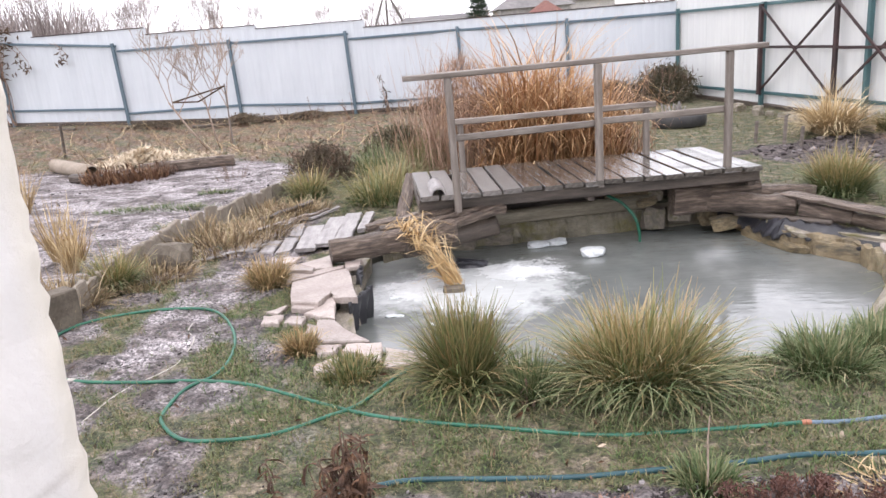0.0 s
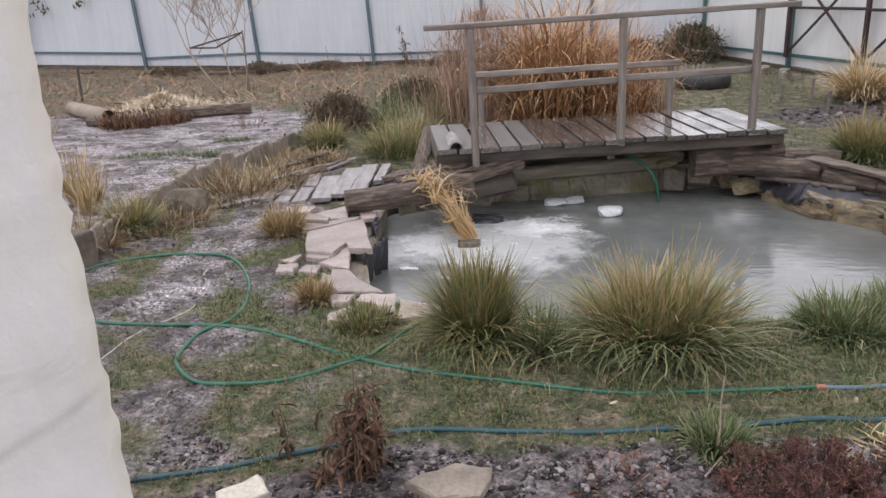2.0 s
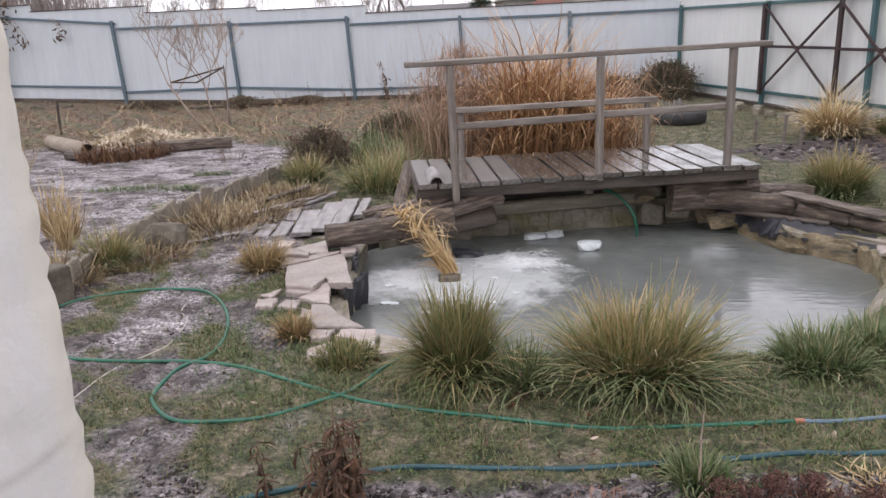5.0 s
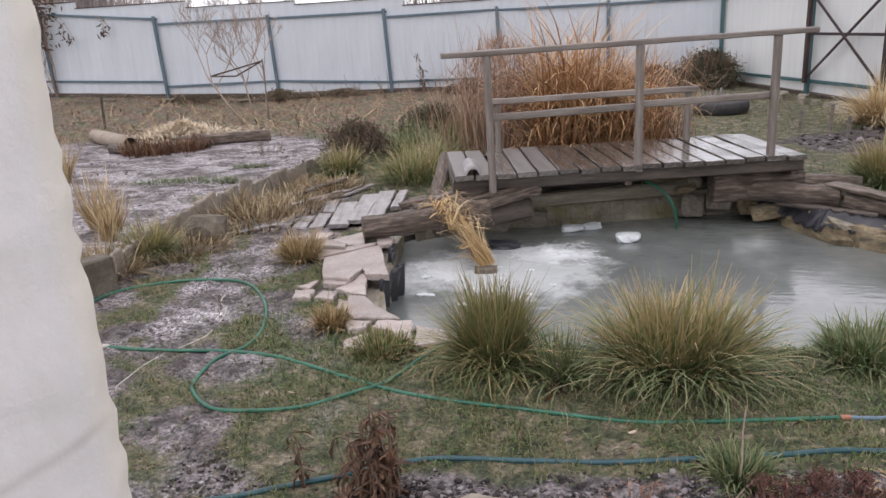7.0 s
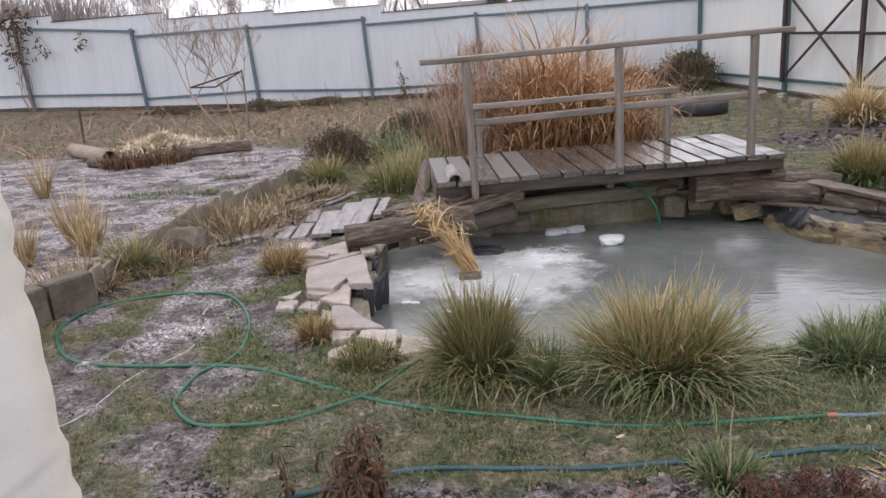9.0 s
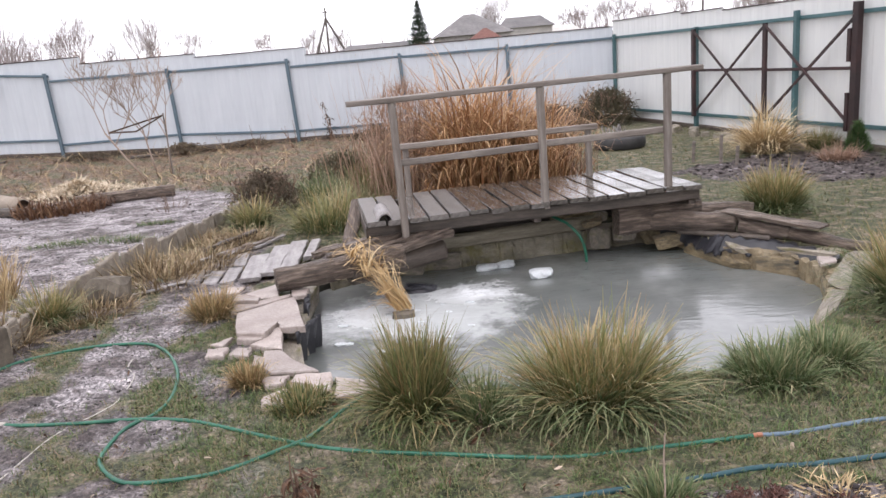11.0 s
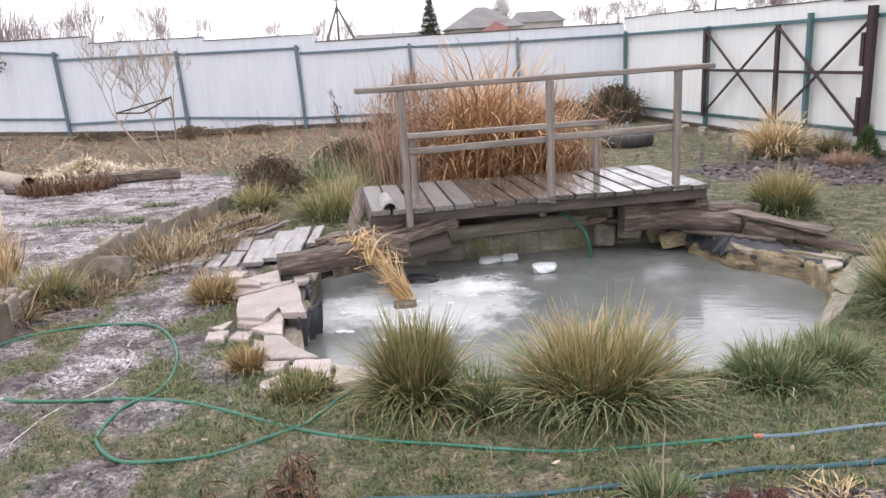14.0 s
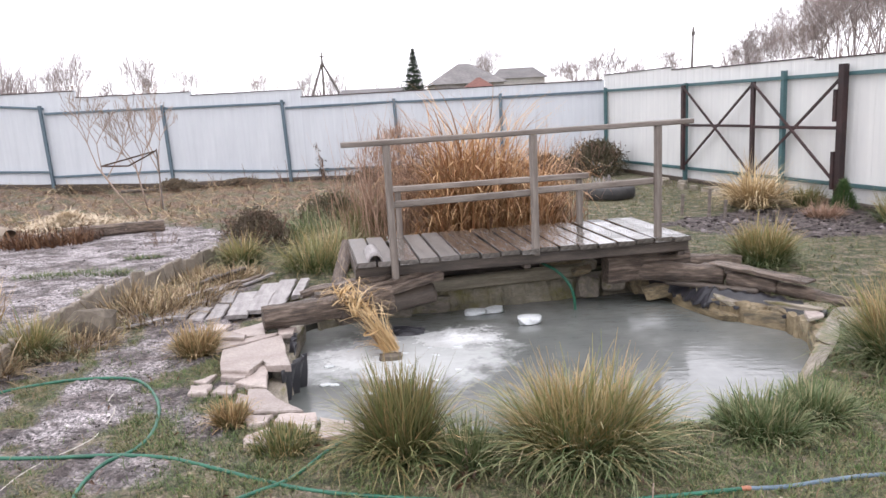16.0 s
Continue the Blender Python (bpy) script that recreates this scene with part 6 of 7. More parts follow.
dead_plant(-0.5, 1.87, 0.34, 3, "shrivelled brown frosted plant standing in the soil", stems=22, leaf=0.05, base=0.075, lean=(-0.12, 0.1), bare=0.02, per=15)
dead_plant(-0.59, 1.83, 0.13, 4, "low shrivelled brown frosted plant standing in the soil", stems=8, leaf=0.045, base=0.05, lean=(0.1, 0.5), bare=0.0, per=8)
dead_plant(-0.74, 1.93, 0.21, 5, "small shrivelled brown frosted stalk", stems=2, leaf=0.05, base=0.012, lean=(-0.05, 0.1), bare=0.5, per=9)
dead_plant(0.05, 2.56, 0.13, 13, "dark withered stems between the tussocks", M_DARK_DRY, 5, 0.035, base=0.03, lean=(0.0, 0.3), per=7)
dead_plant(-0.6, 1.94, 0.17, 12, "thin bent stalk with one dark hanging leaf", stems=1, leaf=0.06, base=0.01, lean=(0.0, 0.2), bare=0.92, per=2)
for k, (x, y, h) in enumerate(((-4.5, 8.62, 0.24), (-4.8, 8.5, 0.22), (-4.2, 8.8, 0.26))):
    dead_plant(x, y, h, 6 + k, "rust-brown shrivelled plant in the bed", stems=16, leaf=0.07, base=0.13, lean=(0.0, 0.5), bare=0.05, per=10)
for k, (x, y, r_, h_) in enumerate(((-5.1, 14.5, 0.42, 0.17), (-3.9, 14.75, 0.5, 0.1), (-6.9, 14.5, 0.6, 0.1), (-1.2, 14.3, 0.6, 0.2), (-0.5, 13.6, 0.5, 0.26))):
    shrub(x, y, r_, h_, 70, 300 + k, M_SHRUB_DARK, "low dark heap of dead garden cuttings before the fence", 0.035)
dead_plant(-2.3, 14.9, 0.75, 9, "blackened dry leafy stalk before the fence", M_DARK_DRY, 3, 0.12, base=0.04, per=12)
M_RUST = blade_mat("rust_stems", [(0.08, 0.038, 0.022), (0.13, 0.065, 0.034)], [(0.18, 0.09, 0.05), (0.28, 0.17, 0.095), (0.11, 0.052, 0.032)])
for k, (x, y, r) in enumerate(((-4.75, 8.45, 0.22), (-4.5, 8.5, 0.22), (-4.25, 8.62, 0.2), (-4.95, 8.6, 0.16))):
    tuft(x, y, r, 0.19, 130, 1200 + k, M_RUST, "rust-brown withered perennial in the bed", "withered_perennial", width=(0.012, 0.03), lean=(0.0, 0.5), droop=(-0.5, 2.2), spread=1.0, group="withered perennials", skirt=False)
dead_plant(-3.1, 8.2, 0.26, 10, "thin dry twigs on the frosty bed", M_BROWN_DRY, 14, 0.02, base=0.15, lean=(0.1, 0.7), per=5)
for k in range(7):
    dead_plant(-4.2 + 0.75 * k + 0.2 * math.sin(k * 5), 14.2 + 0.3 * math.sin(k * 3), 0.4 + 0.1 * math.sin(k * 7), 40 + k, "thin dry weed stalks before the fence", M_BROWN_DRY, 6, 0.04, "dry_weed", 0.12, (0.05, 0.5), 0.4, 6)
rr = random.Random(77)
vine = root("vine", (-10.4, 15.2, 0.25), "withered dark vine hanging on a fence post", "plant")
vg, vl = Geo(), Geo()
for k in range(7):
    p = [Vector((-10.4 + rr.uniform(-0.1, 0.1), 15.33, 0.25))]
    for j in range(6):
        p.append(p[-1] + Vector((rr.uniform(-0.12, 0.12), rr.uniform(-0.03, 0.0), 0.29)))
    vg.tube(p, 0.008, 4)
    leaf_cluster(vl, p[4], 9, 0.075, (0.12, 0.04, 0.2), rr)
    leaf_cluster(vl, p[6], 14, 0.08, (0.14, 0.04, 0.16), rr)
for x, z in ((-9.9, 1.55), (-9.75, 1.4), (-9.0, 1.65), (-8.9, 1.5), (-10.6, 1.3)):
    leaf_cluster(vl, (x, 15.25, z), 9, 0.07, (0.05, 0.03, 0.1), rr)
    vg.tube([(x, 15.3, z - 0.1), (x + 0.02, 15.3, z + 0.12), (x - 0.2, 15.32, 1.86)], 0.005, 4)
put("stalk", vg.mesh("stalk"), M_TWIG, vine)
put("foliage", vl.mesh("foliage"), M_DARK_DRY, vine)

# single pale leaves and a tall dry stalk
M_PALE_LEAF = surface("pale_dry_leaf", [(0.42, 0.32, 0.24), (0.6, 0.5, 0.4)], 20, 90, 0.7, 0.2, vary=0.2)
for k, (x, y, ln_) in enumerate(((-0.978, 2.488, 0.045), (-0.66, 2.21, 0.04), (1.08, 2.29, 0.04), (-1.3, 2.3, 0.03), (0.3, 2.25, 0.03))):
    lg = Geo()
    curled_leaf(lg, (x, y, g(x, y) + 0.018), ln_, ln_ * 0.2, random.Random(640 + k))
    thing("fallen_leaf", lg.mesh("fallen_leaf", True), M_PALE_LEAF, "single pale curled leaf lying on the grass", "leaf", "pale fallen leaves")
thing("dry_stalk", Geo().tube([(0.555, 1.965, -0.01), (0.562, 1.97, 0.09), (0.56, 1.975, 0.18), (0.566, 1.98, 0.26)], [0.0035, 0.003, 0.0026, 0.002], 6).mesh("dry_stalk"), M_SAPLING, "tall thin dry grass stalk beside the hose", "stalk")
thing("dry_stalk", Geo().tube([(0.5, 1.86, 0.004), (0.56, 1.93, 0.02), (0.62, 1.99, 0.035)], [0.004, 0.0035, 0.002], 6).mesh("dry_stalk"), M_SAPLING, "dry broken stalk lying across the soil", "stalk")

# small conifer by the gate
cr = root("young_conifer", (4.3, 7.95, 0), "small dark green young conifer by the gate post", "tree")
v, q, al = blades(1500, 131, lambda r_, n: ((lambda t, a: (np.stack([4.3 + 0.13 * (1 - t) * np.cos(a), 7.95 + 0.13 * (1 - t) * np.sin(a), 0.02 + 0.3 * t], 1), a))(r_.uniform(0, 1, n), r_.uniform(0, 6.28, n))), (0.035, 0.085), (0.008, 0.014), (0.2, 1.3), (-0.6, 0.6), 2)
put("crown", np_mesh("crown", v, q, al), M_YOUNG_CONIFER, cr)
put("trunk", Geo().tube([(4.3, 7.95, -0.03), (4.3, 7.95, 0.36)], [0.014, 0.005], 6).mesh("trunk"), M_TWIG, cr)

# ---- bed furnishings ----
pipe = Geo()
pa, pb = Vector((-6.1, 9.7, 0.09)), Vector((-5.12, 8.85, 0.085))
for rr_, flip in ((0.095, 1), (0.078, -1)):
    pipe.tube([pa.lerp(pb, k / 5) for k in range(6)], rr_, 18, caps=False)
o2 = 18 * 6
for e in (0, 5):
    for i in range(18):
        j = (i + 1) % 18
        pipe.f.append((e * 18 + i, e * 18 + j, o2 + e * 18 + j, o2 + e * 18 + i))
thing("clay_pipe", pipe.mesh("clay_pipe", True), M_CLAY, "short pale clay drain pipe lying on the bed", "pipe")
timber("timber_beam", (-4.55, 8.95, 0.07), (-3.45, 9.3, 0.07), 0.12, 0.13, M_LOG, "old squared beam edging the bed", 50, category="beam")
timber("timber_beam", (-5.3, 8.7, 0.05), (-4.8, 8.55, 0.05), 0.1, 0.1, M_WOOD_DARK, "short dark block of wood at the pipe", 51, category="beam")
timber("board", (-6.0, 10.6, 0.03), (-5.1, 10.75, 0.03), 0.08, 0.03, M_LOG, "thin pole lying on the bed", 52)
timber("board", (-6.0, 14.2, 0.06), (-5.2, 14.4, 0.04), 0.07, 0.05, M_WOOD_DARK, "dark plank lying before the fence", 53)
timber("board", (-4.9, 14.7, 0.08), (-3.9, 14.7, 0.08), 0.1, 0.12, M_WOOD_DARK, "dark plank lying before the fence", 54)
timber("timber_beam", (-9.6, 14.6, 0.12), (-8.6, 14.6, 0.1), 0.12, 0.14, M_WOOD_DARK, "dark baulk lying before the fence", 55, category="beam")


def heap_feet(rng_, n):
    r, a = np.abs(rng_.normal(0, 0.4, n)), rng_.uniform(0, 6.28, n)
    x, y = -4.95 + 1.25 * r * np.cos(a), 9.95 + r * np.sin(a)
    return np.stack([x, y, gz(x, y) + 0.2 * np.exp(-(r / 0.4) ** 2) * rng_.uniform(0.2, 1, n)], 1), rng_.uniform(0, 6.28, n)


v, q, al = blades(3600, 141, heap_feet, (0.04, 0.17), (0.01, 0.028), (0.9, 1.7), (-0.2, 0.4), 2)
M_CHIP = blade_mat("pale_chaff", [(0.5, 0.4, 0.28), (0.6, 0.5, 0.37)], [(0.62, 0.52, 0.38), (0.7, 0.6, 0.46)])
thing("straw_heap", np_mesh("straw_heap", v, q, al), M_CHIP, "pale heap of straw and chaff on the bed", "straw", kind="stuff")

# upright edging pieces between path and bed
edge_run = spline([(*EDGE_A, 0), (*EDGE_B, 0), (-2.32, 6.3, 0), (*EDGE_C, 0)], 12)
ln = [0.0]
for a, b in zip(edge_run[:-1], edge_run[1:]):
    ln.append(ln[-1] + (b - a).length)
edging = root("bed_edging", (-2.4, 5.5, 0), "row of upright brown edging pieces along the bed", "edging", kind="structure")
s = 0.0
k = 0
rng3 = random.Random(12)
while s < ln[-1] - 0.1:
    x, y = np.interp(s + 0.07, ln, [p.x for p in edge_run]), np.interp(s + 0.07, ln, [p.y for p in edge_run])
    x2, y2 = np.interp(s + 0.1, ln, [p.x for p in edge_run]), np.interp(s + 0.1, ln, [p.y for p in edge_run])
    a = math.atan2(y2 - y, x2 - x)
    h = 0.16 + rng3.uniform(-0.025, 0.02)
    me = Geo().slab([(-0.068, -0.02), (0.068, -0.02), (0.066, 0.02), (-0.066, 0.02)], -0.06, h, k, 0.01, 0.006).mesh("edging_piece")
    put("edging_piece", me, M_CONCRETE, edging, Matrix.Translation((x, y, g(x, y))) @ Matrix.Rotation(a, 4, "Z") @ Matrix.Rotation(radians(rng3.uniform(-12, 12)), 4, "Y"))
    s += 0.145
    k += 1
for x, y, rz, l in ((-2.62, 3.42, 64, 0.25), (-2.5, 3.66, 62, 0.26), (-2.76, 3.18, 64, 0.25)):
    me = Geo().slab([(-l / 2, -0.06), (l / 2, -0.06), (l / 2, 0.06), (-l / 2, 0.06)], -0.05, 0.2, int(l * 100 + x * 10), 0.012, 0.006).mesh("concrete_block")
    thing("concrete_block", me, M_BLOCK, "dark grey-brown concrete block edging the bed", "block", "edging blocks", m=Matrix.Translation((x, y, 0)) @ Matrix.Rotation(radians(rz), 4, "Z"))
thing("stone", rock_mesh("stone", 402, (0.17, 0.12, 0.13), 2, 0.3), M_BLOCK, "brown stone at the corner of the bed edging", "stone", m=Matrix.Translation((-2.3, 4.72, 0.06)))

# tyre planter
ty = root("tyre_planter", (2.28, 10.1, 0), "old black tyre used as a planter", "planter")
tyre = Geo()
nA, nB = 32, 12
for i in range(nA):
    a = 2 * math.pi * i / nA
    for j in range(nB):
        b = 2 * math.pi * j / nB
        r = 0.27 + 0.07 * math.copysign(abs(math.cos(b)) ** 0.6, math.cos(b)) + (0.006 if i % 2 and math.cos(b) > 0.5 else 0)
        tyre.v.append((2.28 + r * math.cos(a), 10.1 + r * math.sin(a), 0.085 + 0.085 * math.copysign(abs(math.sin(b)) ** 0.6, math.sin(b))))
for i in range(nA):
    for j in range(nB):
        i2, j2 = (i + 1) % nA, (j + 1) % nB
        tyre.f.append((i * nB + j, i2 * nB + j, i2 * nB + j2, i * nB + j2))
put("tyre", tyre.mesh("tyre", True), M_TYRE, ty)
put("soil", Geo().slab([(2.28 + 0.24 * math.cos(a), 10.1 + 0.24 * math.sin(a)) for a in np.linspace(0, 6.28, 13)[:-1]], 0.02, 0.13, 3).mesh("soil"), M_WOOD_DARK, ty)
for k in range(14):
    a, r = rng3.uniform(0, 6.28), rng3.uniform(0, 0.2)
    x, y = 2.28 + r * math.cos(a), 10.1 + r * math.sin(a)
    put("cut_stem", Geo().tube([(x, y, 0.1), (x + rng3.uniform(-0.05, 0.05), y, rng3.uniform(0.22, 0.32))], [0.012, 0.01], 5).mesh("cut_stem"), M_PALE_BOARD, ty)
pl = root("planter_ring", (3.3, 5.0, 0), "low round rusty planter with dry grass", "planter")
ring = Geo()
for r, z in ((0.21, 0.0), (0.21, 0.13), (0.19, 0.13), (0.19, 0.08)):
    for i in range(24):
        a = 2 * math.pi * i / 24
        ring.v.append((3.3 + r * math.cos(a), 5.0 + r * math.sin(a), z))
for k in range(3):
    for i in range(24):
        j = (i + 1) % 24
        ring.f.append((k * 24 + i, k * 24 + j, (k + 1) * 24 + j, (k + 1) * 24 + i))
ring.f.append(tuple(72 + i for i in range(24)))
put("rim", ring.mesh("rim"), M_CONCRETE, pl)
for k, (x, y, h) in enumerate(((2.95, 8.2, 0.3), (2.7, 8.35, 0.24), (3.05, 8.0, 0.2))):
    thing("peg", Geo().tube([(x, y, -0.04), (x + 0.01, y, h)], 0.02, 6).mesh("peg"), M_WOOD_GREY, "short wooden peg in the soil bed", "peg", "pegs", m=None)

# ---- lawn, litter, clods ----
def scatter(n, seed, box, keep):
    rng_ = np.random.default_rng(seed)
    x, y = rng_.uniform(box[0], box[1], n), rng_.uniform(box[2], box[3], n)
    soil, litter, frost = soil_masks(x, y)
    pd = np.full(n, 9.0)
    m = (np.abs(x) < 4) & (y > 2) & (y < 7)
    pd[m] = pond_distance(x[m], y[m])
    p = keep(soil, litter, x, y) * (pd > 0.1)
    p *= ~((x < -0.2) & (y < 1.0))
    ok = rng_.uniform(0, 1, n) < p
    return x[ok], y[ok]


def field(x, y):
    def f(rng_, n):
        return np.stack([x, y, gz(x, y) - 0.004], 1), rng_.uniform(0, 6.2832, n)
    return f


def lawn_keep(soil, litter, x, y):
    return (1 - soil) * (1 - 0.75 * litter) * np.clip(0.42 + 0.9 * waves(x, y, 0.45, 31) + 0.8 * waves(x, y, 0.13, 32), 0.04, 1)


gx_, gy_ = scatter(430000, 151, (-3.0, 2.9, 1.5, 4.6), lawn_keep)
g1 = blades(len(gx_), 152, field(gx_, gy_), (0.008, 0.034), (0.002, 0.0042), (0.1, 1.4), (0.0, 1.2), 2)
gx_, gy_ = scatter(150000, 153, (-9.0, 6.0, 4.6, 12.0), lawn_keep)
g2 = blades(len(gx_), 154, field(gx_, gy_), (0.02, 0.06), (0.005, 0.01), (0.1, 1.2), (0.0, 1.2), 2)
def rank_keep(soil, litter, x, y):
    zone = step01(0.42, 0.1, np.abs(y - np.interp(x, [-1.6, -0.8, 0, 1.2, 2.4], [3.15, 2.85, 2.5, 2.6, 3.0]))) * step01(-1.7, -1.3, x)
    return zone * (1 - soil) * np.clip(0.5 + 0.6 * waves(x, y, 0.4, 33), 0.1, 1)


def lush_keep(soil, litter, x, y):
    near_flags = step01(0.5, 0.15, np.abs(x + 1.2 - 0.5 * (3.2 - y))) * step01(4.4, 3.9, y) * step01(2.3, 2.7, y)
    return (1 - 0.85 * soil) * np.clip(step01(0.05, 0.5, waves(x, y, 0.42, 35)) + 0.7 * near_flags + 0.5 * step01(0.3, 0.9, x), 0, 1) * np.clip(0.6 + waves(x, y, 0.1, 36), 0.05, 1) * np.where((x < -0.4) & (near_flags < 0.3), 0.55, 1.0)


gx_, gy_ = scatter(170000, 157, (-2.8, 2.6, 1.7, 4.6), lush_keep)
g4 = blades(len(gx_), 158, field(gx_, gy_), (0.012, 0.045), (0.0022, 0.0045), (0.0, 1.2), (0.0, 1.3), 2)
gx_, gy_ = scatter(26000, 155, (-1.8, 2.8, 2.1, 3.7), rank_keep)
g3 = blades(len(gx_), 156, field(gx_, gy_), (0.02, 0.065), (0.0022, 0.0045), (0.2, 1.3), (0.0, 1.2), 3)
v, q, al = g4
M_LUSH = blade_mat("green_lawn_blades", [(0.03, 0.06, 0.018), (0.06, 0.1, 0.03)], [(0.1, 0.17, 0.05), (0.18, 0.25, 0.09), (0.09, 0.15, 0.045), (0.32, 0.31, 0.15)], swap=0.35)
thing("green_grass", np_mesh("green_grass", v, q, al), M_LUSH, "patches of fresh green short grass", "grass", kind="stuff")
v, q, al = joined([g1, g2])
thing("lawn_grass", np_mesh("lawn_grass", v, q, al), M_GRASS, "short patchy green winter grass", "grass", kind="stuff")
thing("rank_grass", np_mesh("rank_grass", *g3), M_TUFT_GREEN, "longer green grass round the tussocks", "grass", kind="stuff")


def litter_keep(soil, litter, x, y):
    return np.clip(litter + 0.22 * (1 - soil) + 0.05, 0, 1)


gx_, gy_ = scatter(60000, 161, (-9.5, 2.2, 8.8, 15.2), lambda s_, l_, x, y: l_ * np.clip(0.5 + 0.9 * waves(x, y, 0.5, 51), 0.05, 1))
l1 = blades(len(gx_), 162, field(gx_, gy_), (0.05, 0.2), (0.004, 0.012), (0.6, 1.7), (-0.4, 0.8), 3)
gx_, gy_ = scatter(8000, 165, (-9.5, 2.2, 9.2, 15.2), lambda s_, l_, x, y: l_ * np.clip(0.3 + 0.9 * waves(x, y, 0.9, 52), 0.05, 1))
l3 = blades(len(gx_), 166, field(gx_, gy_), (0.3, 0.9), (0.006, 0.014), (1.1, 1.6), (-0.3, 0.3), 4)
gx_, gy_ = scatter(14000, 163, (-3.2, 2.6, 1.6, 6.5), litter_keep)
l2 = blades(len(gx_), 164, field(gx_, gy_), (0.02, 0.08), (0.0015, 0.0036), (0.9, 1.6), (-0.3, 0.3), 2)
thing("dead_stems", np_mesh("dead_stems", *l3), M_STRAW, "long pale dead stems lying before the fence", "litter", kind="stuff")
v, q, al = joined([l1, l2])
M_LITTER = blade_mat("dead_stems", [(0.1, 0.055, 0.036), (0.26, 0.16, 0.1), (0.15, 0.08, 0.05)], [(0.26, 0.165, 0.105), (0.5, 0.38, 0.26), (0.14, 0.085, 0.056), (0.34, 0.24, 0.155), (0.2, 0.12, 0.08), (0.16, 0.14, 0.075)])
thing("plant_litter", np_mesh("plant_litter", v, q, al), M_LITTER, "flattened dead stems and leaves on the ground", "litter", kind="stuff")

rngc = np.random.default_rng(171)
clod_v, clod_f = [], []
ico = bmesh.new()
bmesh.ops.create_icosphere(ico, subdivisions=1, radius=1.0)
iv = np.array([v_.co[:] for v_ in ico.verts])
ifc = np.array([[v_.index for v_ in f_.verts] for f_ in ico.faces])
ico.free()


def clods(n, seed, box, keep, size):
    x, y = scatter(n, seed, box, keep)
    r = np.random.default_rng(seed + 1)
    vs, fs = [], []
    hz = gz(x, y)
    for i in range(len(x)):
        s_ = r.uniform(*size) * (0.5 + r.uniform(0, 1) ** 2)
        vs.append(iv * (s_ * r.uniform(0.45, 1.5, (len(iv), 1))) * [1, 1, 0.6] + [x[i], y[i], hz[i] + s_ * 0.15])
        fs.append(ifc + i * len(iv))
    return np.concatenate(vs), np.concatenate(fs)


M_CLOD, c_nt, c_bsdf, c_co = start_mat("frosted_clods")
c_rnd = c_nt.nodes.new("ShaderNodeNewGeometry").outputs["Random Per Island"]
c_col = ramp(c_nt, c_rnd, [(0.0, (0.015, 0.011, 0.011)), (0.6, (0.042, 0.032, 0.031)), (0.8, (0.16, 0.135, 0.132)), (1.0, (0.34, 0.31, 0.315))])
c_col = mix(c_nt, 0.7, c_col, ramp(c_nt, noise_tex(c_nt, c_co, 120.0, 4.0, 0.7), [(0.3, (0.5, 0.5, 0.5)), (0.7, (1.4, 1.4, 1.4))]), "MULTIPLY")
c_nt.links.new(c_col, c_bsdf.inputs["Base Color"])
c_bsdf.inputs["Roughness"].default_value = 0.8
v1, f1 = clods(24000, 172, (-1.2, 1.6, 1.45, 2.1), lambda s_, l_, x, y: s_ * np.clip(0.5 + 0.8 * waves(x, y, 0.16, 43), 0.08, 1), (0.002, 0.0105))
v2, f2 = clods(5000, 174, (-7.5, -2.0, 4.0, 9.5), lambda s_, l_, x, y: s_ * np.clip(0.1 + 1.2 * waves(x, y, 0.6, 41), 0.02, 1), (0.004, 0.014))
v4, f4 = clods(9000, 178, (-2.4, -0.6, 2.0, 4.2), lambda s_, l_, x, y: np.clip(0.6 * s_ + 0.08, 0, 1), (0.0015, 0.005))
v3, f3 = clods(900, 176, (2.2, 5.2, 6.6, 8.7), lambda s_, l_, x, y: s_, (0.01, 0.028))
thing("soil_clods", np_mesh("soil_clods", np.concatenate([v1, v2, v3, v4]), np.concatenate([f1, f2 + len(v1), f3 + len(v1) + len(v2), f4 + len(v1) + len(v2) + len(v3)])), M_CLOD, "frosted lumps of dark soil", "soil", kind="stuff")
lf = Geo()
rl = random.Random(9)
for k in range(160):
    x, y = rl.uniform(-2.4, 2.0), rl.uniform(1.7, 4.6)
    if float(pond_distance(x, y)[0]) > 0.2:
        leaf_cluster(lf, (x, y, g(x, y) + 0.02), 1, rl.uniform(0.012, 0.026), (0, 0, 0.004), rl)
thing("fallen_leaves", lf.mesh("fallen_leaves"), M_BROWN_DRY, "scattered dry brown fallen leaves", "leaves", kind="stuff")

# ---- beyond the fence ----
def at_az(az, dist):
    return dist * math.sin(radians(az)), dist * math.cos(radians(az))


